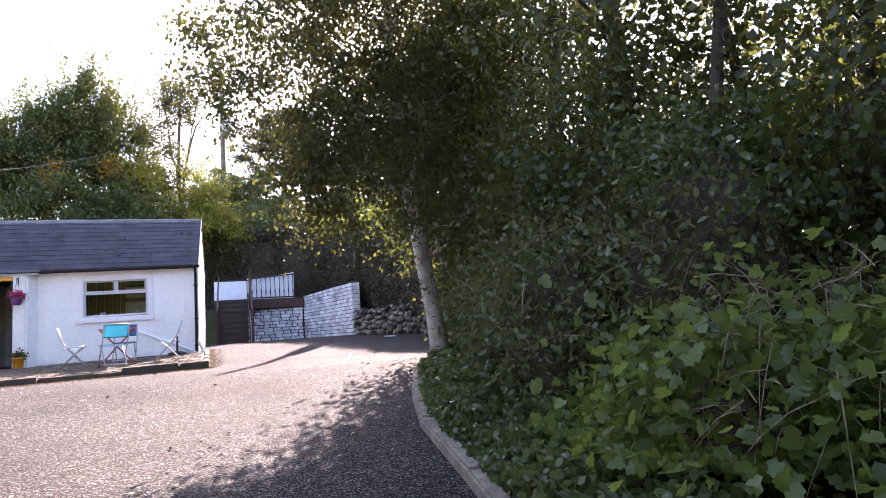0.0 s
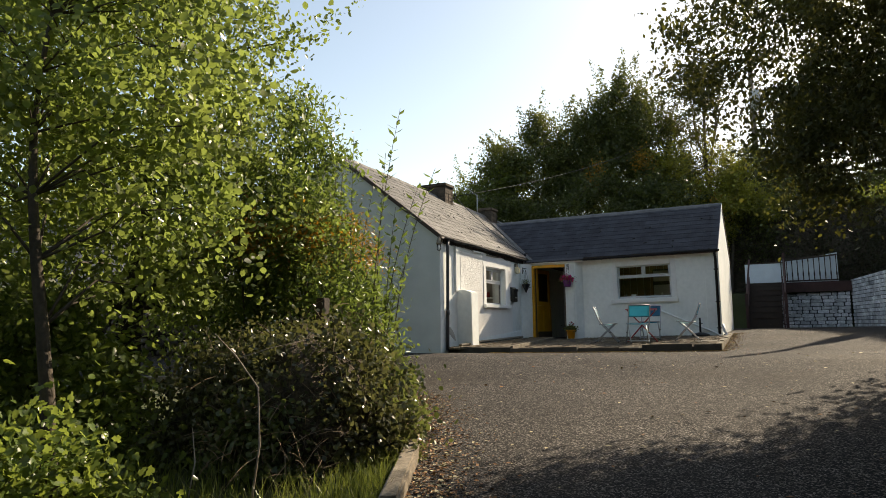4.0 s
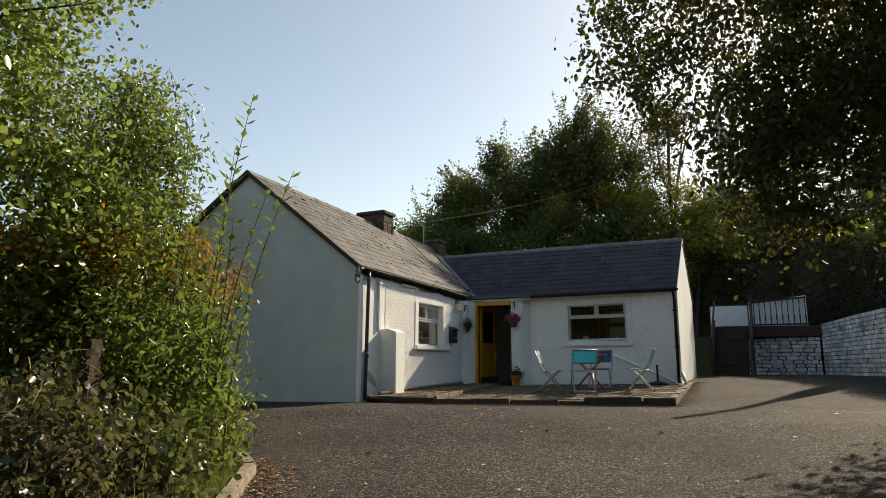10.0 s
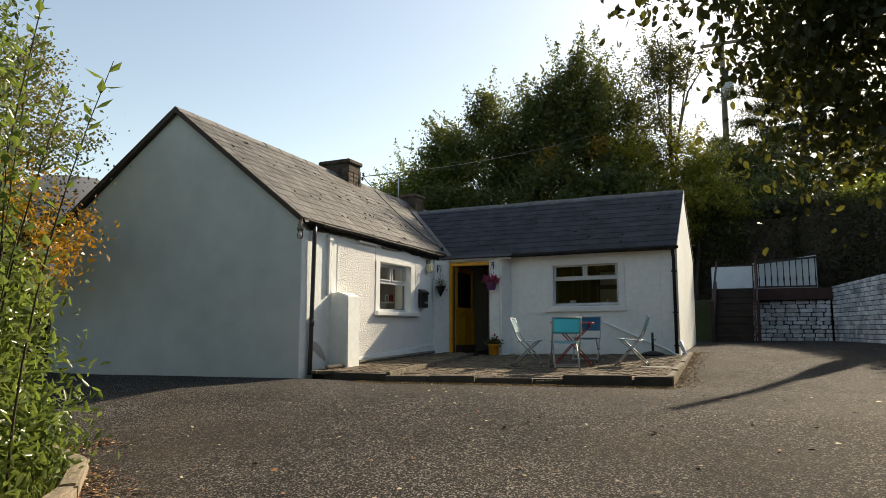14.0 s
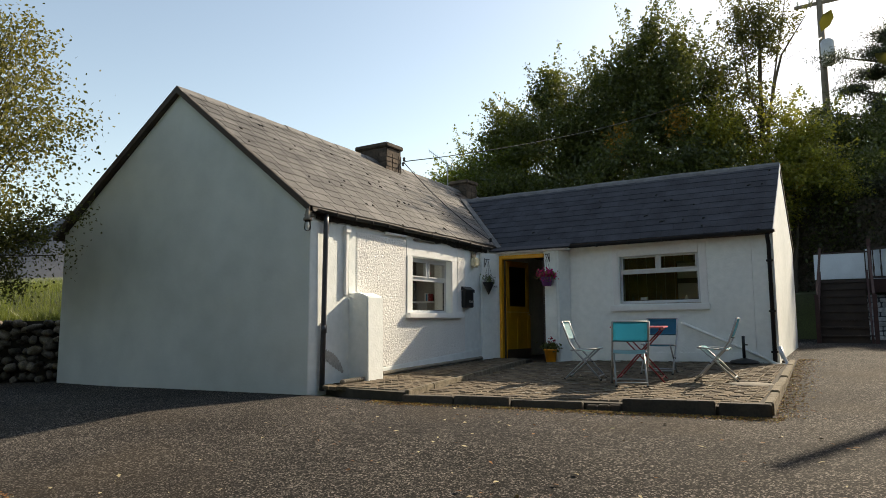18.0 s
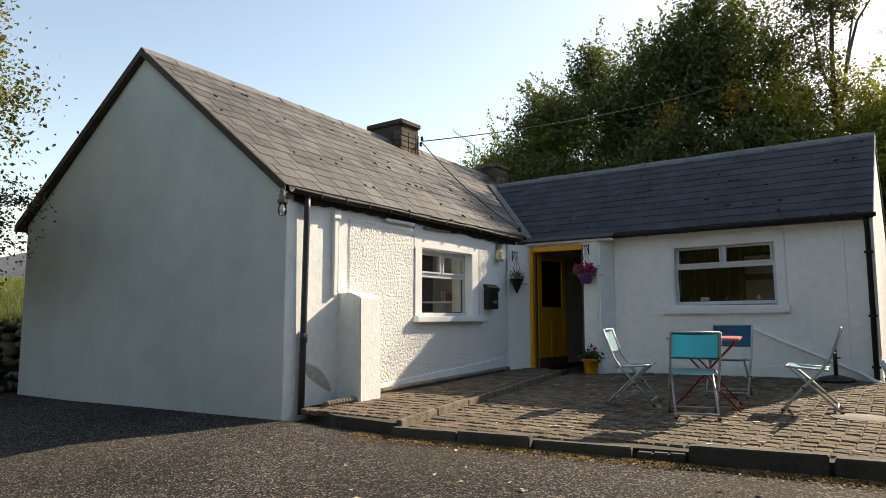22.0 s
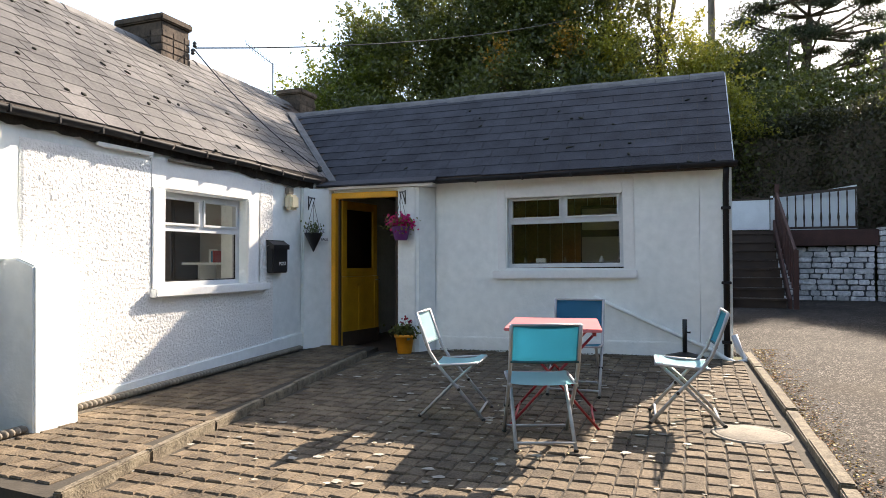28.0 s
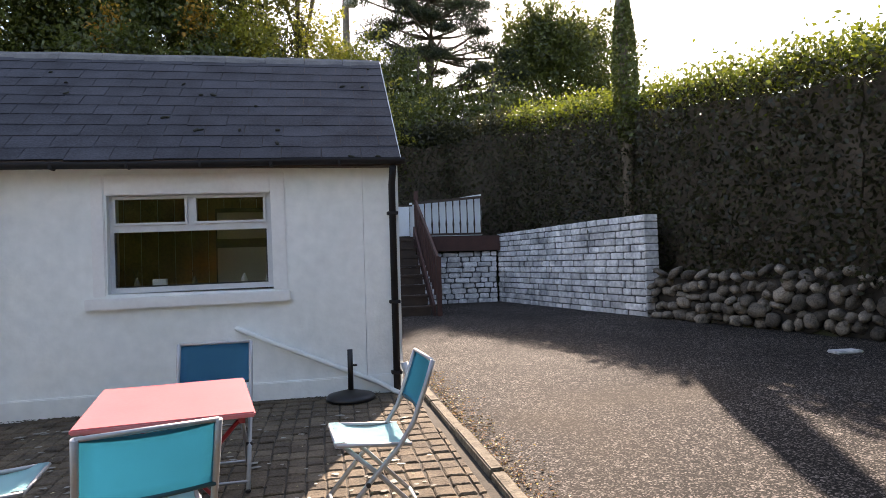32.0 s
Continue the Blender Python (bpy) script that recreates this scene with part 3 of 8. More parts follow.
def roof_plane(owner, e0, e1, r0, r1, mat, course, tile, thick=0.007, name="slate", keep=None, seed=1, joint=0.0003):
    """Courses of slates from the eave e0-e1 to the ridge r0-r1, on a board; keep says which slate centres belong."""
    rng = random.Random(seed)
    e0, e1, r0, r1 = map(Vector, (e0, e1, r0, r1))
    up = ((r0 + r1) / 2 - (e0 + e1) / 2)
    rows = max(1, round(up.length / course))
    normal = (e1 - e0).cross(up).normalized()
    if normal.z < 0:
        normal = -normal
    verts, faces = [], []
    for r in range(rows):
        a0, a1 = e0.lerp(r0, r / rows), e1.lerp(r1, r / rows)
        over = (r + 1.25) / rows
        b0, b1 = e0.lerp(r0, min(1, over)), e1.lerp(r1, min(1, over))
        n = max(1, round((a1 - a0).length / tile))
        for k in range(-1, n + 1):
            s, t = max(0, (k + 0.5 * (r % 2)) / n), min(1, (k + 1 + 0.5 * (r % 2)) / n)
            if t - s < 0.1 / n:
                continue
            gap = joint / (t - s) / n
            s, t = s + gap, t - gap
            if keep and not keep(a0.lerp(a1, (s + t) / 2).lerp(b0.lerp(b1, (s + t) / 2), 0.5)):
                continue
            low = normal * (0.0095 + rng.uniform(0, 0.003))
            slip = (a0 - b0).normalized() * rng.choice((0, 0, 0, 0.004, 0.008, 0.016))
            p = [a0.lerp(a1, s) + low + slip, a0.lerp(a1, t) + low * rng.uniform(0.95, 1.05) + slip, b0.lerp(b1, t) + normal * 0.004, b0.lerp(b1, s) + normal * 0.004]
            i = len(verts)
            verts += p + [q - normal * thick for q in p]
            faces += [(i, i + 1, i + 2, i + 3), (i + 4, i + 5, i + 1, i), (i + 5, i + 6, i + 2, i + 1), (i + 7, i + 4, i, i + 3)]
    ob = raw(name, verts, faces, mat)
    tagged(ob, kind="stuff")
    return on(owner, ob)


def board(owner, points, way, mat, name="roof"):
    return on(owner, part(name, slab(bmesh.new(), points, way), mat))


OVER = 0.06
front_eave = [Vector((OVER, -5.43, 2.335)), Vector((OVER, BACK, 2.225))]
ridge = [APEX + Vector((0, -0.08, 0.03)), RIDGE_END + Vector((0, 0, 0.0))]
back_eave = [Vector((-5.45, -6.0, EAVE)), Vector((-5.45, BACK, EAVE - 0.05))]
board(main_house, [front_eave[0], front_eave[1], ridge[1], ridge[0]], (0, 0, -0.09), M["wood_dark"])
board(main_house, [back_eave[0], back_eave[1], ridge[1], ridge[0]], (0, 0, -0.09), M["wood_dark"])
WING_TOP, WING_RIDGE_Y = 3.69, 1.83
roof_plane(main_house, front_eave[0], front_eave[1], ridge[0], ridge[1], M["old_slate"], 0.235, 0.29, seed=4, joint=0.0007,
           keep=lambda p: p.y < 0.1 or p.x < 0.02 - 1.03 * p.y)
roof_plane(main_house, back_eave[1], back_eave[0], ridge[1], ridge[0], M["old_slate"], 0.24, 0.45, seed=5)


def moss(owner, e0, e1, r0, r1, count, rows, seed):
    """Dark cushions of moss on the edges of the slates."""
    rng = random.Random(seed)
    e0, e1, r0, r1 = map(Vector, (e0, e1, r0, r1))
    normal = (e1 - e0).cross(r0 - e0).normalized()
    normal = normal if normal.z > 0 else -normal
    for k in range(count):
        f, g = rng.uniform(0.02, 0.98), (rng.randrange(rows) + 0.02) / rows
        p = e0.lerp(e1, f).lerp(r0.lerp(r1, f), g) + normal * 0.016
        bm = bmesh.new()
        m = Matrix.Translation(p) @ normal.to_track_quat("Z", "Y").to_matrix().to_4x4() @ pose(0, 0, 0, 0, 0, rng.uniform(0, 180)) @ Matrix.Diagonal((rng.uniform(0.016, 0.042), rng.uniform(0.012, 0.026), 0.012, 1))
        for v in bmesh.ops.create_icosphere(bm, subdivisions=2, radius=1.0)["verts"]:
            v.co = m @ (v.co * (1 + 0.35 * noise.noise(v.co * 2 + Vector((k, 0, 0)))))
        on(owner, part("moss", bm, M["moss"], smooth=True))


moss(main_house, front_eave[0], front_eave[1].lerp(front_eave[0], 0.5), ridge[0], ridge[1].lerp(ridge[0], 0.5), 46, 13, 3)

# ---- the wing ----
wing = empty("wing", 1.5, 0, 0.02, "low white rendered wing with a dark slate roof", "house")
WW = (2.565, 3.975, 1.07, 2.02)
WX1, WING_EAVE = 5.11, 2.22
on(wing, part("wall", wall_y(0, 0.33, 1.45, WX1 - 0.33, -0.4, WING_EAVE, [WW]), M["render"]))
side = bmesh.new()
slab(side, [(WX1 + 0.003, 0.0, -0.4), (WX1 + 0.003, 0.0, WING_EAVE), (WX1 + 0.003, WING_RIDGE_Y, WING_TOP - 0.03), (WX1 + 0.003, 3.66, WING_EAVE), (WX1 + 0.003, 3.66, -0.4)], (-0.33, 0, 0))
on(wing, part("wall", side, M["render"]))
on(wing, part("wall", wall_y(3.36, 0.3, 0.0, WX1 - 0.33, -0.4, WING_EAVE, []), M["render"]))
w_eave = [Vector((0.1, -0.14, WING_EAVE - 0.02)), Vector((WX1 + 0.02, -0.14, WING_EAVE + 0.015))]
w_ridge = [Vector((-2.0, WING_RIDGE_Y, WING_TOP + 0.03)), Vector((WX1 + 0.02, WING_RIDGE_Y, WING_TOP + 0.03))]
w_back = [Vector((0.1, 3.8, WING_EAVE - 0.02)), Vector((WX1 + 0.02, 3.8, WING_EAVE - 0.02))]
board(wing, [w_eave[0], w_eave[1], w_ridge[1], w_ridge[0]], (0, 0, -0.07), M["wood_dark"])
board(wing, [w_back[0], w_back[1], w_ridge[1], w_ridge[0]], (0, 0, -0.07), M["wood_dark"])
roof_plane(wing, (-2.0, -0.14, WING_EAVE - 0.02), w_eave[1], w_ridge[0], w_ridge[1], M["slate"], 0.225, 0.36, seed=6, joint=0.0004,
           keep=lambda p: p.x > 0.06 - 1.03 * p.y)
moss(wing, (0.4, -0.14, WING_EAVE - 0.02), w_eave[1], (0.4, WING_RIDGE_Y, WING_TOP + 0.03), w_ridge[1], 22, 9, 5)

# ---- windows, door and fittings of the cottage ----
def glass_material():
    m = bpy.data.materials.new("glass")
    m.use_nodes = True
    nodes, link = m.node_tree.nodes, m.node_tree.links.new
    shine, clear, both = nodes.new("ShaderNodeBsdfGlossy"), nodes.new("ShaderNodeBsdfTransparent"), nodes.new("ShaderNodeMixShader")
    shine.inputs["Roughness"].default_value = 0.02
    edge = nodes.new("ShaderNodeFresnel")
    edge.inputs[0].default_value = 1.6
    link(edge.outputs[0], both.inputs[0])
    link(clear.outputs[0], both.inputs[1])
    link(shine.outputs[0], both.inputs[2])
    link(both.outputs[0], nodes["Material Output"].inputs["Surface"])
    return m


GLASS = glass_material()


def glazing(x0, x1, y, z0, z1):
    """A pane of glass facing out of the wall, very slightly bowed as drawn glass is."""
    n = 6
    verts = [(x0 + (x1 - x0) * i / n, y - 0.0012 * math.sin(math.pi * i / n) * math.sin(math.pi * j / n), z0 + (z1 - z0) * j / n) for j in range(n + 1) for i in range(n + 1)]
    faces = [(j * (n + 1) + i, j * (n + 1) + i + 1, (j + 1) * (n + 1) + i + 1, (j + 1) * (n + 1) + i) for j in range(n) for i in range(n)]
    return raw("pane", verts, faces, GLASS, smooth=True)


def window(owner, origin, rz, width, low, high, transom, depth):
    """A white plastic window: two small top lights over one wide pane. Local x runs along the wall, y goes into it."""
    w = new("window")
    w.matrix_world = Matrix.Translation(origin) @ pose(0, 0, 0, 0, 0, rz)
    on(owner, w)
    x0, x1, f = -width / 2, width / 2, 0.048
    bm = bmesh.new()
    for a in ((x0, x0 + f, low, high), (x1 - f, x1, low, high), (x0 + f, x1 - f, low, low + f), (x0 + f, x1 - f, high - f, high), (x0 + f, x1 - f, transom - 0.03, transom + 0.03), (-0.028, 0.028, transom + 0.03, high - f)):
        box(bm, a[0], a[1], depth, depth + 0.06, a[2], a[3])
    frame_ob = part("frame", bm, M["pvc"])
    frame_ob.parent = w
    for a, b in ((x0 + f, -0.028), (0.028, x1 - f)):
        bm = bmesh.new()
        z0, z1, s = transom + 0.03, high - f, 0.022
        for c in ((a, a + s, z0, z1), (b - s, b, z0, z1), (a + s, b - s, z0, z0 + s), (a + s, b - s, z1 - s, z1)):
            box(bm, c[0], c[1], depth - 0.018, depth + 0.03, c[2], c[3])
        sash = part("sash", bm, M["pvc"])
        sash.parent = w
        pane = glazing(a + s, b - s, depth + 0.004, z0 + s, z1 - s)
        pane.parent, pane.visible_shadow = w, False
    pane = glazing(x0 + f, x1 - f, depth + 0.028, low + f, transom - 0.03)
    pane.parent, pane.visible_shadow = w, False
    bead = bmesh.new()
    for c in ((x0 + f, x1 - f, low + f, low + f + 0.012), (x0 + f, x0 + f + 0.012, low + f + 0.012, transom - 0.03), (x1 - f - 0.012, x1 - f, low + f + 0.012, transom - 0.03)):
        box(bead, c[0], c[1], depth + 0.015, depth + 0.027, c[2], c[3])
    gasket = part("gasket", bead, M["black"])
    gasket.parent = w
    return w


TILT = 0.024


def settled(ob):
    """The wing has sunk towards the door, and its window with it."""
    lean = Matrix.Identity(4)
    lean[2][0], lean[2][3] = TILT, -TILT * 2.75
    ob.matrix_world = lean @ ob.matrix_world
    return ob


settled(window(wing, (3.27, 0, 0), 0, 1.40, 1.068, 1.965, 1.635, 0.075))
window(main_house, (0, -2.355, 0), 90, 1.23, 0.91, 1.845, 1.49, 0.10)

# smooth raised bands, sills and plinths
def banded(owner, sizes, mat="trim", bevel=0.008, name="band", label=""):
    return on(owner, part(name, boxed(*sizes, bevel=bevel), M[mat], label=label))


settled(banded(wing, (2.40, 4.12, -0.055, 0.06, 0.972, 1.07), name="sill"))
settled(banded(wing, (3.972, 4.10, -0.014, 0.01, 1.085, 2.15)))
settled(banded(wing, (2.46, 2.568, -0.014, 0.01, 1.085, 2.15)))
settled(banded(wing, (2.57, 3.97, -0.014, 0.074, 1.967, 2.15)))
plinth = bmesh.new()
slab(plinth, [(1.62, 0.01, -0.2), (5.10, 0.01, -0.2), (5.10, 0.01, 0.25), (1.62, 0.01, 0.20)], (0, -0.035, 0))
bmesh.ops.bevel(plinth, geom=plinth.edges, offset=0.01, segments=2, affect="EDGES")
on(wing, part("plinth", plinth, M["render"]))
banded(main_house, (-0.12, 0.105, -3.15, -1.43, 0.825, 0.908), name="sill")
banded(main_house, (-0.02, 0.034, -3.13, -2.972, 0.911, 1.85))
banded(main_house, (-0.02, 0.034, -1.738, -1.55, 0.911, 1.85))
banded(main_house, (-0.02, 0.02, -3.14, -1.52, 1.852, 2.13))
plinth = bmesh.new()
slab(plinth, [(-0.01, -4.14, -0.3), (-0.01, -0.665, -0.3), (-0.01, -0.665, 0.25), (-0.01, -4.14, 0.05)], (0.045, 0, 0))
bmesh.ops.bevel(plinth, geom=plinth.edges, offset=0.012, segments=2, affect="EDGES")
on(main_house, part("plinth", plinth, M["render"]))


def rough_panel(owner, y0, y1, z0, z1, holes, seed):
    """Pebble-dash: a thick coat with a lumpy face."""
    verts, faces, index = [], [], {}
    n, k = int((y1 - y0) / 0.0115), int((z1 - z0) / 0.0115)

    def v(i, j):
        if (i, j) not in index:
            y, z = y0 + (y1 - y0) * i / n, z0 + (z1 - z0) * j / k
            p = Vector((seed, y, z))
            lump = noise.noise(p * 48) * 0.6 + noise.noise(p * 100) * 0.6
            edge = min(1.0, i / 2, (n - i) / 2, j / 2, (k - j) / 2)
            index[(i, j)] = len(verts)
            verts.append((0.004 + edge * (0.016 + 0.013 * lump), y, z))
        return index[(i, j)]

    for j in range(k):
        for i in range(n):
            y, z = y0 + (y1 - y0) * (i + 0.5) / n, z0 + (z1 - z0) * (j + 0.5) / k
            if any(h[0] < y < h[1] and h[2] < z < h[3] for h in holes):
                continue
            faces.append((v(i, j), v(i + 1, j), v(i + 1, j + 1), v(i, j + 1)))
    return on(owner, raw("pebble_dash", verts, faces, M["pebble"], label="rough pebble-dashed white render", smooth=True))


rough_panel(main_house, -4.40, -1.25, 0.06, 2.10, [(-3.14, -1.52, 0.83, 2.11)], 0.0)

# the stepped buttress, the cover strip and the bulge by the corner
bm = bmesh.new()
slab(bm, [(-0.02, -4.53, -0.35), (0.37, -4.53, -0.35), (0.35, -4.53, 1.13), (0.16, -4.53, 1.19), (-0.02, -4.53, 1.17)], (0, 0.36, 0))
bmesh.ops.bevel(bm, geom=bm.edges, offset=0.014, segments=2, affect="EDGES")
on(main_house, part("buttress", bm, M["render"], label="short white rendered buttress", smooth=False))
banded(main_house, (0.0, 0.05, -4.66, -4.60, 1.15, 2.12), bevel=0.006, name="cover_strip")
banded(main_house, (0.0, 0.07, -4.69, -4.57, 2.05, 2.15), bevel=0.01, name="junction_box")
banded(main_house, (-0.02, 0.03, -4.58, -4.42, 1.17, 2.13), mat="render", bevel=0.012)

banded(main_house, (-0.02, 0.012, -5.352, -5.032, -0.3, 2.25), mat="render", bevel=0.004, name="corner_facing")

# gutters and downpipes
def gutter(owner, a, b, radius=0.062, sag=0.0, seed=1):
    a, b = Vector(a), Vector(b)
    d = (b - a).normalized()
    side = d.cross(Vector((0, 0, 1))).normalized()
    bm = bmesh.new()
    rows = []
    n = 14
    for i in range(n + 1):
        f = i / n
        c = a.lerp(b, f) + Vector((0, 0, sag * math.sin(f * 9 + seed) * 0.5))
        rows.append([bm.verts.new(c + side * math.cos(t) * radius * k + Vector((0, 0, -math.sin(t) * radius * k))) for k in (1.0, 0.88) for t in [math.pi * j / 8 for j in range(9)]])
    for p, q in zip(rows, rows[1:]):
        for o in (0, 9):
            for j in range(8):
                bm.faces.new((p[o + j], p[o + j + 1], q[o + j + 1], q[o + j])).smooth = True
        bm.faces.new((p[0], q[0], q[9], p[9]))
        bm.faces.new((p[8], q[8], q[17], p[17]))
    bmesh.ops.recalc_face_normals(bm, faces=bm.faces)
    g = on(owner, part("gutter", bm, M["gutter"], label="black half-round gutter"))
    for i in range(1, 6):
        c = a.lerp(b, i / 6)
        on(owner, part("gutter_bracket", boxed(-0.012, 0.012, -radius - 0.003, radius + 0.003, -radius - 0.005, 0.006, m=Matrix.Translation(c) @ Matrix.Rotation(math.atan2(d.y, d.x), 4, "Z"), bevel=0.006), M["gutter"]))
    return g


gutter(wing, (1.62, -0.2, 2.175), (5.16, -0.2, 2.225), radius=0.052, sag=0.008)
gutter(main_house, (0.105, -5.36, 2.30), (0.105, -3.0, 2.27), radius=0.052, sag=0.012, seed=2)
gutter(main_house, (0.105, -2.98, 2.27), (0.105, -0.40, 2.225), radius=0.052, sag=0.012, seed=4)
def rotted_fascia(y0, y1, seed):
    """Old eaves timber with a ragged lower edge."""
    rng = random.Random(seed)
    n = int((y1 - y0) / 0.055)
    bm = bmesh.new()
    low = 2.165
    rows = []
    for i in range(n + 1):
        y = y0 + (y1 - y0) * i / n
        rest = float(np.interp(y, [-5.3, -3.4, -0.4], [2.185, 2.15, 2.1]))
        low += rng.uniform(-0.018, 0.018)
        low = min(rest + 0.05, max(rest - 0.05, low + 0.15 * (rest - low)))
        out = 0.03 + rng.uniform(-0.01, 0.01)
        rows.append([bm.verts.new(p) for p in ((0.003, y, low + 0.1), (0.003, y, low + 0.012), (out, y, low), (out + 0.012, y, low + 0.1))])
    for a, b in zip(rows, rows[1:]):
        for j in range(3):
            bm.faces.new((a[j], b[j], b[j + 1], a[j + 1]))
    bmesh.ops.recalc_face_normals(bm, faces=bm.faces)
    on(main_house, part("fascia", bm, M["rotten"], label="dark rotted timber at the eaves"))


M["rotten"] = material("rotten", (0.012, 0.01, 0.009), 0.95, vary=0.5, scale=9, fine=60, bump=0.8, tint=(0.03, 0.025, 0.02))
rotted_fascia(-5.28, -0.42, 6)
banded(main_house, (0.02, 0.062, -3.75, -3.15, 2.135, 2.17), mat="trim", bevel=0.004, name="loose_board", label="broken pale board under the gutter")
banded(main_house, (0.02, 0.062, -2.95, -2.35, 2.115, 2.145), mat="concrete", bevel=0.008, name="loose_board")
banded(wing, (1.62, 5.08, -0.145, -0.002, 2.165, 2.2), mat="wood_dark", bevel=0.0, name="soffit")


def downpipe(owner, points, radius=0.032, mat="gutter"):
    return on(owner, part("downpipe", piped(points, radius, 12), M[mat], label="black plastic downpipe" if mat == "gutter" else "dark grey painted downpipe"))


downpipe(main_house, [(0.085, -5.12, 2.25), (0.08, -5.12, 2.1), (0.07, -5.125, 1.0), (0.06, -5.13, -0.15)], 0.036, "pipe_grey")
on(main_house, part("pipe_socket", piped([(0.072, -5.123, 0.62), (0.07, -5.124, 0.72)], 0.041, 12), M["pipe_grey"]))
downpipe(wing, [(5.05, -0.2, 2.15), (5.05, -0.15, 2.09), (5.05, -0.05, 2.0), (5.05, -0.05, 0.10)])
for z in (1.72, 0.9, 0.25):
    on(wing, part("pipe_clip", boxed(5.0, 5.1, -0.09, 0.0, z, z + 0.03, bevel=0.004), M["gutter"]))
# a crescent of bare cement low on the front wall, where the paint has come away
bare = bmesh.new()
crescent = []
for k in range(25):
    f = k / 24
    y, z = -5.085 + 0.44 * f, 0.36 - 0.32 * f ** 0.65
    wide = 0.15 * math.sin(math.pi * (0.12 + 0.84 * f)) ** 0.8 + 0.012 * math.sin(k * 2.7)
    crescent.append((bare.verts.new((0.004, y, z + 0.008 * math.sin(k * 1.9))), bare.verts.new((0.004, y + wide * 0.35, z + wide))))
for p, q in zip(crescent, crescent[1:]):
    bare.faces.new((p[0], q[0], q[1], p[1]))
on(main_house, part("bare_patch", bare, M["bare_cement"], label="bare grey cement where paint has flaked"))
# painted waste pipe slanting down the wing wall
on(wing, part("waste_pipe", piped([(3.62, 0.02, 0.73), (3.68, -0.04, 0.71), (4.9, -0.05, 0.17), (5.02, -0.09, 0.10), (5.2, -0.16, 0.03)], 0.024, 10), M["render"], label="white painted waste pipe"))
on(wing, part("waste_elbow", piped([(5.12, -0.05, 0.35), (5.17, -0.08, 0.18), (5.24, -0.1, 0.09), (5.12, -0.17, 0.04)], 0.035, 10), M["pvc"], label="white plastic elbow pipe"))

# ---- the doorway block ----
DY = -0.265
door_block = bmesh.new()
slab(door_block, [(0.004, -0.66, -0.3), (0.03, -0.66, -0.3), (0.228, -0.3, -0.3), (0.228, -0.002, -0.3), (0.004, -0.002, -0.3)], (0, 0, 2.40))
bmesh.ops.bevel(door_block, geom=[e for e in door_block.edges if abs(e.verts[0].co.z - e.verts[1].co.z) > 1], offset=0.02, segments=3, affect="EDGES")
on(wing, part("door_pier", door_block, M["render"]))
SPLAY = Vector((0.198, 0.36, 0)).normalized()
pier = bmesh.new()
slab(pier, [(1.185, DY, -0.3), (1.46, DY, -0.3), (1.63, -0.002, -0.3), (1.185, -0.002, -0.3)], (0, 0, 2.40))
bmesh.ops.bevel(pier, geom=[e for e in pier.edges if abs(e.verts[0].co.z - e.verts[1].co.z) > 1], offset=0.03, segments=3, affect="EDGES")
on(wing, part("door_pier", pier, M["render"]))
on(wing, part("lintel", boxed(0.23, 1.183, DY + 0.06, 0.0, 2.062, 2.10), M["render"]))
canopy = boxed(0.01, 1.70, DY - 0.06, -0.14, 2.104, 2.135, bevel=0.008)
on(wing, part("canopy", canopy, M["trim"], label="thin white slab over the doorway"))
on(wing, part("flashing", slab(bmesh.new(), [(0.05, DY - 0.1, 2.139), (1.74, DY - 0.1, 2.139), (1.68, -0.12, 2.225), (0.05, -0.12, 2.225)], (0, 0, 0.018)), M["slate"], label="lead flashing"))

door = empty("door_1", 0.19, DY, -0.01, "yellow half-glazed stable door standing open", "door", kind="structure")
fr = bmesh.new()
for c in ((0.23, 0.292, -0.005, 2.058), (0.292, 1.182, 1.985, 2.058)):
    box(fr, c[0], c[1], DY - 0.018, DY + 0.09, c[2], c[3], bevel=0.006)
on(door, part("door_frame", fr, M["yellow"], label="bright yellow painted door frame"))
on(door, part("threshold", boxed(0.262, 1.113, DY - 0.03, 0.1, -0.04, 0.012, bevel=0.006), M["wood_dark"]))
on(door, part("jamb", boxed(0.294, 0.318, DY + 0.06, DY + 0.12, 0.02, 1.98), M["wood_dark"], label="scuffed brown jamb"))
on(door, part("jamb", boxed(1.15, 1.182, DY + 0.03, DY + 0.12, 0.02, 1.98), M["wood_dark"]))


M["panelling"] = material("panelling", (0.16, 0.075, 0.032), 0.55, vary=0.4, scale=2.5, fine=30, bump=0.2, tint=(0.27, 0.14, 0.06), object_random=0.15)


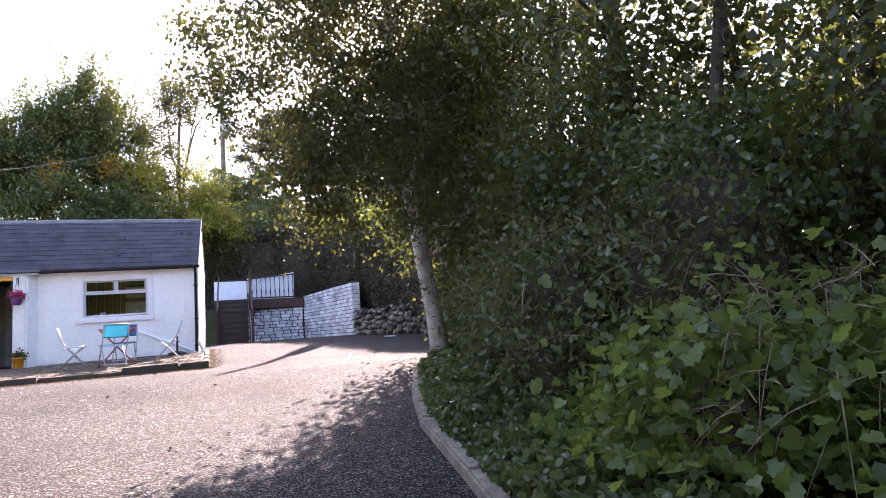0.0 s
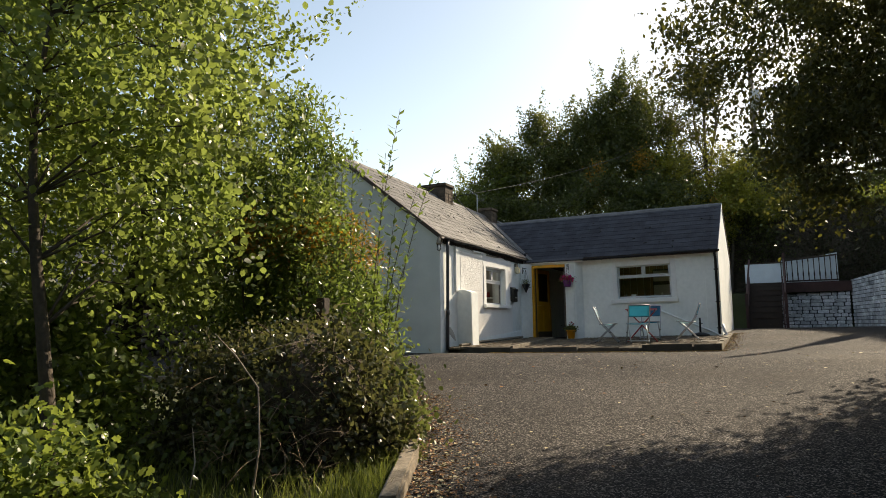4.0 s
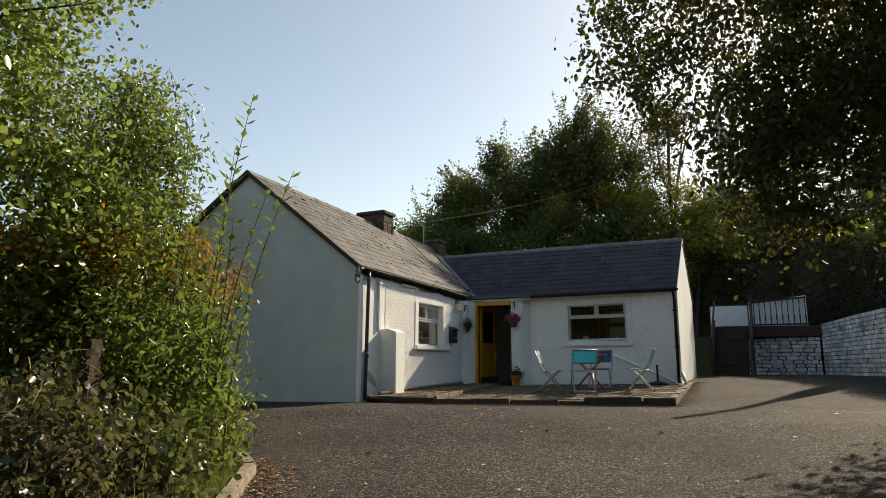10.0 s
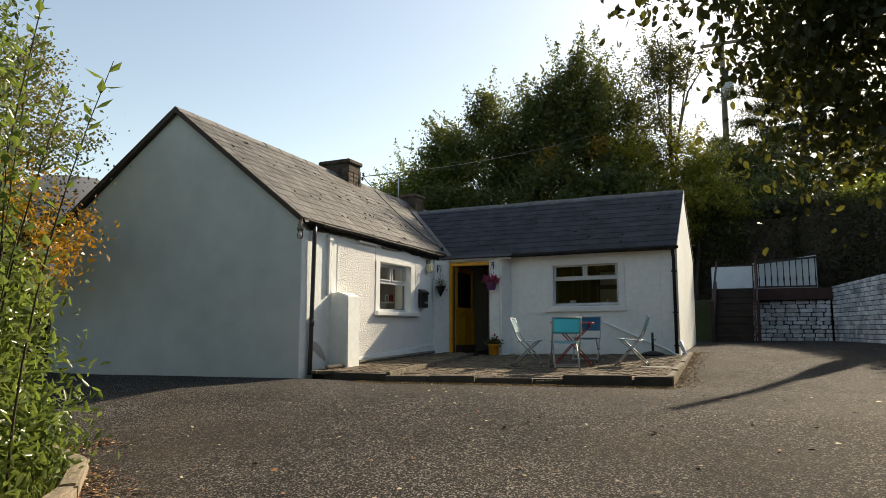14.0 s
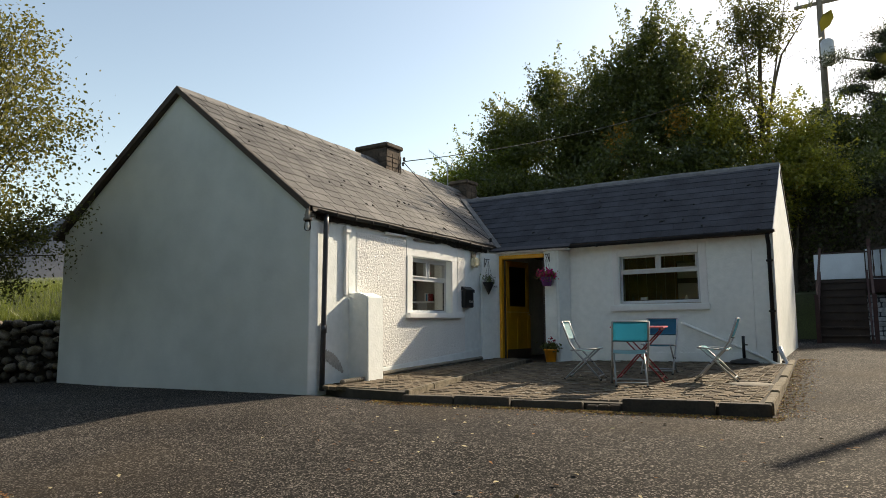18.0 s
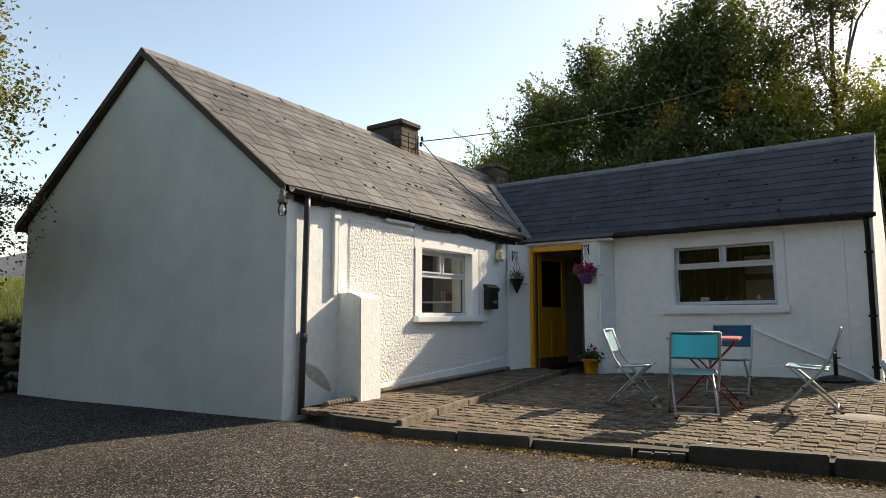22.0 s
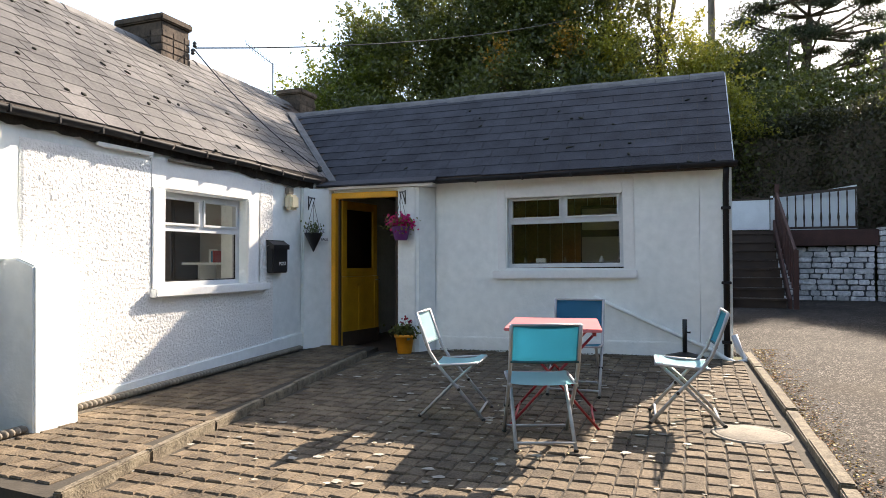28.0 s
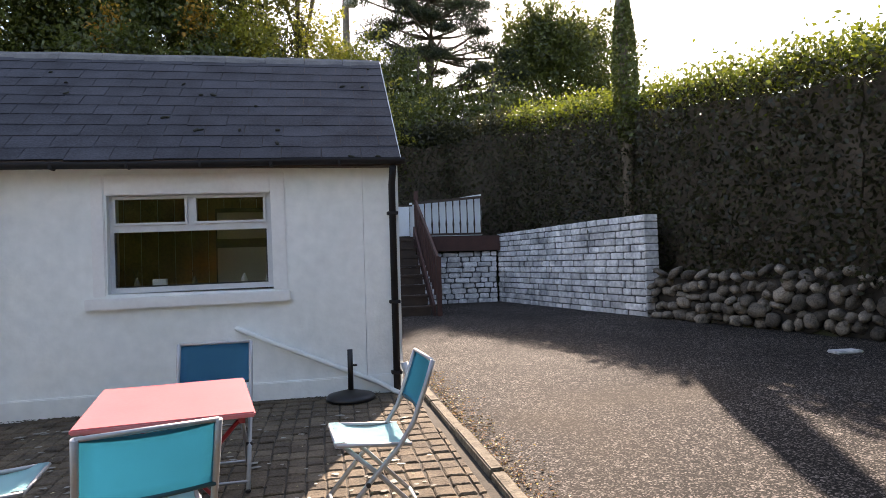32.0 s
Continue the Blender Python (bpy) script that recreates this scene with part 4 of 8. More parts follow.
def leaf(name, angle, z0, z1, kind):
    h = new(name)
    h.matrix_world = pose(0.315, DY + 0.10, 0, 0, 0, angle)
    on(door, h)
    w, t = 0.82, 0.045
    bm = bmesh.new()
    if kind == "top":
        cs = [(0, 0.1, z0, z1), (w - 0.1, w, z0, z1), (0.1, w - 0.1, z0, z0 + 0.11), (0.1, w - 0.1, z1 - 0.11, z1)]
    else:
        cs = [(0, 0.1, z0, z1), (w - 0.1, w, z0, z1), (0.1, w - 0.1, z0, z0 + 0.2), (0.1, w - 0.1, z1 - 0.11, z1), (w / 2 - 0.05, w / 2 + 0.05, z0 + 0.2, z1 - 0.11)]
    for c in cs:
        box(bm, c[0], c[1], -t / 2, t / 2, c[2], c[3], bevel=0.004)
    part("stile", bm, M["shaded_yellow"], h)
    if kind == "top":
        glazing(0.1, w - 0.1, -0.004, z0 + 0.11, z1 - 0.11).parent = h
        part("net_curtain", boxed(0.1, w - 0.1, 0.008, 0.012, z0 + 0.11, z1 - 0.11), M["wood_dark"], h, "dark curtain behind the glass")
    else:
        for a, b in ((0.1, w / 2 - 0.05), (w / 2 + 0.05, w - 0.1)):
            part("panel", boxed(a, b, -0.01, 0.01, z0 + 0.2, z1 - 0.11, bevel=0.003), M["shaded_yellow"], h)
        part("kick_plate", boxed(0.0, w, -t / 2 - 0.008, -t / 2 - 0.001, z0, z0 + 0.19), M["wood_dark"], h, "dark weatherboard at the foot")
        part("handle", piped([(w - 0.05, -0.03, z1 - 0.05), (w - 0.05, -0.07, z1 - 0.05), (w - 0.13, -0.07, z1 - 0.05)], 0.008), M["steel"], h)


on(door, part("reveal", boxed(1.163, 1.18, DY + 0.122, 0.345, 0.014, 1.98), M["panelling"], label="dark brown boarded reveal"))
leaf("upper_leaf", 83, 0.95, 1.97, "top")
leaf("lower_leaf", 81, 0.02, 0.945, "low")

# ---- inside: floors, inner walls and what stands on the sills ----
tagged(raw("floor_hall", [(-4.9, -5.2, 0.0), (-0.36, -5.2, 0.0), (-0.36, 5.0, 0.0), (-4.9, 5.0, 0.0)], [(0, 1, 2, 3)], M["wood_dark"]), "dark floor inside the cottage", "floor", kind="structure")
tagged(raw("floor_wing", [(-0.36, -0.25, 0.001), (4.77, -0.25, 0.001), (4.77, 3.35, 0.001), (-0.36, 3.35, 0.001)], [(0, 1, 2, 3)], M["wood_dark"]), "dark floor inside the wing", "floor", kind="structure")
tagged(part("wall_inner", boxed(1.5, 1.6, 0.34, 3.35, 0.0, 2.4), M["panelling"]), "brown inner wall of the wing", "wall", kind="structure")
tagged(part("ceiling_wing", boxed(0.0, 4.77, 0.335, 3.355, 2.3, 2.36), M["inside"]), "plain ceiling of the wing", "ceiling", kind="structure")
tagged(part("ceiling_main", boxed(-4.9, -0.36, -5.2, 5.0, 2.3, 2.36), M["inside"]), "plain ceiling of the cottage", "ceiling", kind="structure")
tagged(part("wall_inner_end", boxed(-2.49, -0.36, -1.2, -1.1, 0.0, 2.29), M["inside"]), "white inner wall beside the window", "wall", kind="structure")
# fill lamp added at the assumed back opening, to brighten the room
room_light = new("room_fill", bpy.data.lights.new("room_fill", "AREA"))
room_light.data.shape, room_light.data.size, room_light.data.size_y, room_light.data.energy, room_light.data.color = "RECTANGLE", 1.6, 1.1, 17, (0.9, 0.96, 1.0)
room_light.matrix_world = look((-4.93, -2.75, 1.4), (0, -2.75, 1.3))
shelf = empty("shelf", -0.75, -1.5, 1.05, "white wall shelf beside the window", "shelf")
on(shelf, part("board", boxed(-1.0, -0.45, -1.66, -1.21, 1.12, 1.145), M["trim"]))
on(shelf, part("bracket", boxed(-0.9, -0.87, -1.5, -1.21, 0.94, 1.12), M["trim"]))
for i, (c, h) in enumerate(((("trim"), 0.2), ("cloth_blue", 0.17), ("trim", 0.18), ("wood_dark", 0.16))):
    b = part("book", boxed(-0.74 + 0.035 * i, -0.712 + 0.035 * i, -1.5, -1.37, 1.145, 1.145 + h * 0.8, bevel=0.003), M[c])
    tagged(b, "slim book standing on the shelf", "book", "books on the shelf")
b = part("book", boxed(-0.56, -0.535, -1.64, -1.5, 1.145, 1.285, m=Matrix.Translation((0, 0, 0)), bevel=0.003), M["red"])
tagged(b, "red book facing out on the shelf", "book", "books on the shelf")
wardrobe = empty("wardrobe", -1.75, -1.45, 0.0, "tall dark wooden wardrobe inside the cottage", "wardrobe")
on(wardrobe, part("body", boxed(-2.4, -1.12, -1.66, -1.21, 0.0, 2.0, bevel=0.01), M["wood_dark"]))
for x in (-2.38, -1.75):
    on(wardrobe, part("door", boxed(x, x + 0.61, -1.685, -1.665, 0.08, 1.95, bevel=0.006), M["wood_dark"]))
cupboard = empty("cupboard", 3.6, 1.9, 0.0, "pale grey kitchen cupboard inside the wing", "cupboard")
on(cupboard, part("body", boxed(3.2, 3.95, 1.65, 2.15, 0.0, 1.95, bevel=0.008), M["wood_dark"]))
for z in (0.15, 0.62, 1.1, 1.6):
    on(cupboard, part("door", boxed(3.22, 3.93, 1.628, 1.648, z, z + (0.3 if z > 1.5 else 0.4), bevel=0.006), M["inside"]))
panelling = empty("wall_panelling", 3.2, 3.3, 0.0, "brown boarded inner wall of the wing", "wall", kind="structure")
for k in range(16):
    on(panelling, part("board", boxed(1.62 + 0.196 * k, 1.81 + 0.196 * k, 2.4, 2.42, 0.0, 2.29, bevel=0.004), M["panelling"]))
jug = part("jug", ring(bmesh.new(), (-0.22, -2.83, 0.912), [(0.035, 0), (0.055, 0.03), (0.058, 0.08), (0.036, 0.13), (0.034, 0.16), (0.046, 0.19), (0.04, 0.185)]), M["trim"], smooth=True)
tagged(jug, "white china jug on the window sill", "jug")
inner_sill = part("sill_inner", boxed(2.58, 3.96, 0.14, 0.33, 1.10, 1.128), M["trim"])
tagged(inner_sill, "white inner sill of the wing window", "sill", kind="structure")
tagged(part("box", boxed(2.88, 3.0, 0.19, 0.25, 1.13, 1.19, bevel=0.004), M["trim"]), "small white box on the window sill", "box")
for x, h in ((2.74, 0.13), (3.24, 0.15)):
    v = empty("vase", x, 0.22, 1.128, "small glass vase with dry sticks on the sill", "vase")
    on(v, part("body", ring(bmesh.new(), (x, 0.22, 1.128), [(0.02, 0), (0.024, 0.03), (0.012, 0.06), (0.014, 0.075)], 12), M["concrete"]))
    for k in range(5):
        on(v, part("stick", piped([(x, 0.22, 1.18), (x + 0.04 * math.cos(k * 1.3), 0.22 + 0.03 * math.sin(k * 1.3), 1.128 + h + 0.01 * k)], 0.002, 5), M["paver"]))
for x, h in ((3.68, 0.09), (3.9, 0.1)):
    tagged(part("ornament", ring(bmesh.new(), (x, 0.21, 1.128), [(0.03, 0), (0.032, 0.02), (0.024, h * 0.6), (0.012, h * 0.8), (0.014, h * 0.92), (0.004, h)], 12), M["trim"], smooth=True), "small white ornament on the window sill", "ornament")

# ---- ridge, verge, valley and chimneys ----
def ridge_tiles(owner, a, b, n, mat, seed):
    rng = random.Random(seed)
    a, b = Vector(a), Vector(b)
    d = (b - a).normalized()
    side = d.cross(Vector((0, 0, 1))).normalized()
    for i in range(n):
        p, q = a.lerp(b, i / n), a.lerp(b, (i + 0.985) / n)
        bm = bmesh.new()
        rows = []
        for c, k in ((p, 1.08), (q, 0.98)):
            c = c + Vector((0, 0, rng.uniform(-0.008, 0.008)))
            rows.append([bm.verts.new(c + side * s * 0.12 * k + Vector((0, 0, h))) for s, h in ((-1, -0.085), (-0.5, -0.015), (0, 0.03), (0.5, -0.015), (1, -0.085), (0.5, -0.035), (0, 0.008), (-0.5, -0.035))])
        for j in range(8):
            bm.faces.new((rows[0][j], rows[0][(j + 1) % 8], rows[1][(j + 1) % 8], rows[1][j]))
        bm.faces.new(rows[0][::-1])
        bm.faces.new(rows[1])
        bmesh.ops.recalc_face_normals(bm, faces=bm.faces)
        on(owner, part("ridge_tile", bm, mat))


ridge_tiles(main_house, ridge[0], ridge[1], 24, M["ridge"], 3)
ridge_tiles(wing, w_ridge[0] + Vector((0, 0, 0.0)), w_ridge[1], 16, M["ridge"], 4)
verge = slab(bmesh.new(), [front_eave[0] + Vector((0, 0.012, -0.07)), front_eave[0] + Vector((0, 0.012, 0.012)), ridge[0] + Vector((0, 0.012, 0.012)), ridge[0] + Vector((0, 0.012, -0.09))], (0, 0.05, 0))
on(main_house, part("verge", verge, M["dark_kerb"], label="dark mortar verge"))
verge = slab(bmesh.new(), [back_eave[0] + Vector((0, 0.012, -0.07)), back_eave[0] + Vector((0, 0.012, 0.03)), ridge[0] + Vector((-0.02, 0.012, 0.03)), ridge[0] + Vector((-0.02, 0.012, -0.09))], (0, 0.05, 0))
on(main_house, part("verge", verge, M["dark_kerb"]))
verge = slab(bmesh.new(), [w_eave[1] + Vector((0.006, 0, -0.05)), w_eave[1] + Vector((0.006, 0, 0.0)), w_ridge[1] + Vector((0.006, 0, 0.0)), w_ridge[1] + Vector((0.006, 0, -0.09))], (-0.03, 0, 0))
on(wing, part("verge", verge, M["trim"], label="white verge"))
valley = slab(bmesh.new(), [(0.13, -0.18, 2.225), (0.23, -0.16, 2.225), (-1.80, 1.86, 3.745), (-1.90, 1.78, 3.75)], (0, 0, 0.02))
on(wing, part("valley", valley, M["ridge"], label="pale grey lead valley"))


def chimney(x0, x1, y0, y1, z0, z1, label):
    c = empty("chimney", (x0 + x1) / 2, (y0 + y1) / 2, z0, label, "chimney")
    on(c, part("chimney_shaft", boxed(x0, x1, y0, y1, z0, z1 - 0.1, bevel=0.015), M["chimney"]))
    rng = random.Random(8)
    for k in range(int((z1 - 0.12 - z0) / 0.105)):
        z = z0 + 0.105 * k
        for y in np.arange(y0, y1 - 0.05, 0.215):
            w = min(y + 0.205, y1 + 0.005)
            on(c, part("brick", boxed(x1 - 0.03, x1 + rng.uniform(0.006, 0.014), y + 0.005, w, z + 0.006, z + 0.098, bevel=0.005), M["chimney"]))
        for x in np.arange(x0, x1 - 0.08, 0.215):
            w = min(x + 0.205, x1 + 0.004)
            on(c, part("brick", boxed(x + 0.005, w, y0 - rng.uniform(0.006, 0.014), y0 + 0.03, z + 0.006, z + 0.098, bevel=0.005), M["chimney"]))
    on(c, part("cap", boxed(x0 - 0.04, x1 + 0.04, y0 - 0.04, y1 + 0.04, z1 - 0.1, z1, bevel=0.02), M["chimney"], label="worn stone chimney cap"))
    return c


chimney(-3.16, -2.32, -0.66, -0.12, 3.75, 4.70, "short weathered brick chimney on the main ridge")
chimney(-2.92, -2.40, 2.95, 3.47, 3.7, 4.53, "small grey chimney at the far end of the ridge")

# aerial, cables and insulators
aerial = empty("aerial", -2.75, 2.2, 4.35, "thin metal television aerial on a pole", "aerial")
AX, AY = -2.72, 2.5
on(aerial, part("mast", piped([(AX, AY, 4.2), (AX, AY, 4.93)], 0.016, 8), M["steel"]))
on(aerial, part("boom", piped([(AX - 0.42, AY - 0.25, 5.27), (AX, AY, 4.9)], 0.008, 6), M["steel"]))
for k in range(9):
    c = Vector((AX - 0.42, AY - 0.25, 5.27)).lerp(Vector((AX, AY, 4.9)), k / 9)
    on(aerial, part("element", piped([c + Vector((0.06, -0.1, 0.03)), c - Vector((0.06, -0.1, 0.03))], 0.004, 5), M["steel"]))
for k in range(5):
    on(aerial, part("grid_bar", piped([(AX + 0.02, AY - 0.08, 4.72 + 0.04 * k), (AX + 0.24, AY + 0.08, 4.72 + 0.04 * k)], 0.003, 5), M["steel"]))


def cable(points, sag, label, radius=0.008):
    a, b = Vector(points[0]), Vector(points[1])
    pts = [a.lerp(b, f) - Vector((0, 0, sag * 4 * f * (1 - f))) for f in [i / 24 for i in range(25)]]
    tagged(part("cable", piped(pts, radius, 6), M["black"]), label, "cable")


cable([(-2.28, -0.04, 4.38), (5.5, 21.6, 13.6)], 0.9, "black overhead supply cable to the chimney", 0.011)
cable([(-2.28, -0.07, 4.36), (0.08, -0.28, 2.36)], 0.12, "black cable running down the slates", 0.010)
for x, y, z in ((-2.29, -0.04, 4.44), (-2.29, -0.08, 4.32), (0.06, -0.3, 2.40)):
    tagged(part("insulator", ring(bmesh.new(), (x, y, z - 0.05), [(0.02, 0), (0.035, 0.02), (0.02, 0.04), (0.035, 0.06), (0.015, 0.09)], 10), M["black"]), "small black cable insulator", "insulator")

# wall lamps, post box, baskets and sign
lamp = empty("wall_lamp", 0.02, -5.33, 2.15, "weathered bulkhead lamp with a glass jar at the gable corner", "lamp")
on(lamp, part("bracket", boxed(-0.02, 0.06, -5.45, -5.31, 2.19, 2.23, bevel=0.01), M["concrete"]))
on(lamp, part("hood", ring(bmesh.new(), (0.03, -5.43, 2.13), [(0.055, 0), (0.06, 0.03), (0.035, 0.06), (0.03, 0.14), (0.012, 0.17)], 14), M["concrete"]))
on(lamp, part("jar", ring(bmesh.new(), (0.03, -5.43, 1.99), [(0.02, 0), (0.042, 0.02), (0.048, 0.06), (0.04, 0.135)], 14), GLASS))
on(lamp, part("bulb", ring(bmesh.new(), (0.03, -5.43, 2.03), [(0.012, 0), (0.026, 0.03), (0.02, 0.07), (0.012, 0.1)], 10), M["trim"]))
lamp = empty("wall_lamp", 0.03, -0.95, 1.95, "small pale lamp in a cream holder on the wall", "lamp")
on(lamp, part("holder", boxed(0.0, 0.06, -1.01, -0.89, 1.985, 2.08, bevel=0.012), M["concrete"]))
on(lamp, part("shade", boxed(0.005, 0.125, -1.04, -0.86, 1.795, 1.982, bevel=0.03), M["cream_glass"], label="cream glass shade"))
post = empty("post_box", 0.06, -1.24, 1.0, "black metal wall post box marked POST", "post box")
on(post, part("body", boxed(0.003, 0.11, -1.39, -1.09, 1.02, 1.34, bevel=0.012), M["black"]))
on(post, part("lid", slab(bmesh.new(), [(0.0, -1.40, 1.345), (0.0, -1.08, 1.345), (0.0, -1.08, 1.41), (0.0, -1.40, 1.41)], (0.05, 0, 0)), M["black"]))
on(post, part("flap", slab(bmesh.new(), [(0.05, -1.40, 1.345), (0.05, -1.08, 1.345), (0.05, -1.08, 1.40), (0.05, -1.40, 1.40)], (0.075, 0, -0.045)), M["black"]))


def lettering(owner, words, m, size, mat, name="lettering", spread=1.0):
    cu = bpy.data.curves.new(name, "FONT")
    cu.body, cu.size, cu.extrude, cu.align_x = words, size, 0.001, "CENTER"
    cu.space_character = spread
    ob = new(name + "_source", cu)
    me = bpy.data.meshes.new_from_object(ob.evaluated_get(bpy.context.evaluated_depsgraph_get()))
    bpy.data.objects.remove(ob)
    me.materials.append(mat)
    ob = new(name, me)
    ob.matrix_world = m
    return on(owner, ob)


lettering(post, "POST", Matrix.Translation((0.1125, -1.2, 1.11)) @ pose(0, 0, 0, 90, 0, 90), 0.06, M["trim"])
sign_at = Matrix.Translation((0.158, -0.436, 0)) @ Matrix.Rotation(math.atan2(SPLAY.y, SPLAY.x), 4, "Z")
sign = empty("name_sign", 0.158, -0.436, 1.42, "small white name plate reading THE COTTAGE", "sign")
on(sign, part("plate", boxed(-0.1, 0.1, -0.014, -0.001, 1.41, 1.50, bevel=0.003, m=sign_at), M["trim"]))
on(sign, part("plate", boxed(-0.05, 0.05, -0.014, -0.001, 1.515, 1.60, bevel=0.003, m=sign_at), M["trim"]))
lettering(sign, "THE", sign_at @ Matrix.Translation((0, -0.016, 1.533)) @ pose(0, 0, 0, 90, 0, 0), 0.06, M["black"])
lettering(sign, "COTTAGE", sign_at @ Matrix.Translation((0, -0.016, 1.428)) @ pose(0, 0, 0, 90, 0, 0), 0.052, M["black"], spread=0.85)


def hanging(x, y, z, arm, kind, way=(0.0, -1.0)):
    h = empty("hanging_basket", x, y, z, "purple pot of pink flowers hanging by the door" if kind == "flowers" else "dark cone basket with trailing greenery hanging by the door", "hanging basket")
    out = Vector((way[0], way[1], 0))
    root = Vector((x, y, z))
    tip = root + out * arm
    on(h, part("bracket", tube(tube(bmesh.new(), [root + Vector((0, 0, -0.02)), root + Vector((0, 0, 0.16))], 0.009, 6), [root + Vector((0, 0, 0.14)), tip + out * 0.03 + Vector((0, 0, 0.12)), tip + Vector((0, 0, 0.06))], 0.009, 6), M["black"], label="black iron bracket"))
    on(h, part("stay", piped([root, root + out * arm * 0.6 + Vector((0, 0, 0.12))], 0.007, 6), M["black"]))
    rng = np.random.default_rng(5)
    low = z - 0.32
    for k in range(3):
        a = k * 2.1
        on(h, part("chain", piped([tip + Vector((0, 0, 0.08)), (tip.x + 0.1 * math.cos(a), tip.y + 0.1 * math.sin(a), low)], 0.003, 5), M["black"]))
    if kind == "flowers":
        on(h, part("pot", ring(bmesh.new(), (tip.x, tip.y, low - 0.16), [(0.075, 0), (0.085, 0.02), (0.115, 0.15), (0.12, 0.17), (0.1, 0.16)], 18), M["purple"], label="purple plastic pot"))
        spots = rng.normal(size=(420, 3)) * np.array([0.075, 0.06, 0.045]) + np.array([tip.x, tip.y, low + 0.06])
        leaf_mesh("petals", spots, 0.045, M["petal"], rng, 0, 0.9, h)
        spots = rng.normal(size=(260, 3)) * np.array([0.08, 0.07, 0.05]) + np.array([tip.x, tip.y, low + 0.02])
        leaf_mesh("foliage", spots, 0.05, LEAF["willow"], rng, 0.3, 0.7, h)
    else:
        on(h, part("cone", ring(bmesh.new(), (tip.x, tip.y, low - 0.24), [(0.006, 0), (0.06, 0.11), (0.115, 0.23), (0.12, 0.24), (0.1, 0.235)], 16), M["black"]))
        spots = rng.normal(size=(170, 3)) * np.array([0.055, 0.05, 0.05]) + np.array([tip.x, tip.y, low + 0.05])
        leaf_mesh("foliage", spots, 0.04, LEAF["ivy"], rng, 0.3, 0.6, h)


M["purple"] = material("purple_plastic", (0.12, 0.02, 0.13), 0.4, vary=0.1, bump=0.0)
M["petal"] = leaf_material("petals", (0.55, 0.01, 0.12), (0.5, 0.0, 0.2), (0.7, 0.03, 0.2))

# ---- the paved terrace ----
def terrace_height(x, y):
    """The paving falls a little towards the drive; the strip along the cottage lies a step higher."""
    return 0.055 + 0.027 * y + 0.017 * (x - 3)


LEDGE = [(1.62, -5.36), (1.30, -3.2), (0.97, -0.72)]


def ledge_x(y):
    return float(np.interp(y, [p[1] for p in LEDGE], [p[0] for p in LEDGE]))


def front_y(x):
    return float(np.interp(x, [0.3, 1.62, 4.0, 5.47], [-5.25, -5.36, -5.05, -4.86]))


def right_x(y):
    return float(np.interp(y, [-5.0, 0.2], [5.40, 5.22]))


terrace = empty("terrace", 3.0, -2.5, -0.05, "weathered brown block-paved terrace edged with dark kerbs", "terrace", kind="structure")
bed = bmesh.new()
low = 0.011
outline = [(ledge_x(-5.3) - 0.03, front_y(1.62)), (4.0, front_y(4.0)), (5.42, front_y(5.4)), (5.25, -0.01), (1.5, -0.01), (0.2, -0.27), (0.95, -0.72)]
slab(bed, [(x, y, terrace_height(x, y) - low) for x, y in outline], (0, 0, -0.35))
on(terrace, part("bedding", bed, M["joint"]))
bed = bmesh.new()
slab(bed, [(x, y, terrace_height(x, y) + 0.055 - low) for x, y in [(0.02, -5.0), (0.75, front_y(0.75)), (ledge_x(-5.36), -5.36), (ledge_x(-3.2), -3.2), (ledge_x(-0.72), -0.72), (0.93, -0.30), (0.02, -0.27)]], (0, 0, -0.35))
on(terrace, part("bedding", bed, M["joint"]))

# blocks: the upper strip and the lower court
KERB_H = 0.055


def paver_mesh(name, sx, sy, seed):
    rng = random.Random(seed)
    bm = bmesh.new()
    box(bm, -sx / 2, sx / 2, -sy / 2, sy / 2, -0.05, 0.0)
    top = [e for e in bm.edges if all(v.co.z > -0.01 for v in e.verts)]
    bmesh.ops.bevel(bm, geom=top, offset=0.009, segments=1, affect="EDGES")
    for v in bm.verts:
        v.co += Vector((rng.uniform(-0.003, 0.003), rng.uniform(-0.003, 0.003), rng.uniform(-0.0025, 0.0025)))
    bmesh.ops.delete(bm, geom=[f for f in bm.faces if f.normal.z < -0.9], context="FACES")
    me = bpy.data.meshes.new(name)
    bm.to_mesh(me)
    bm.free()
    me.materials.append(M["paver"])
    return me


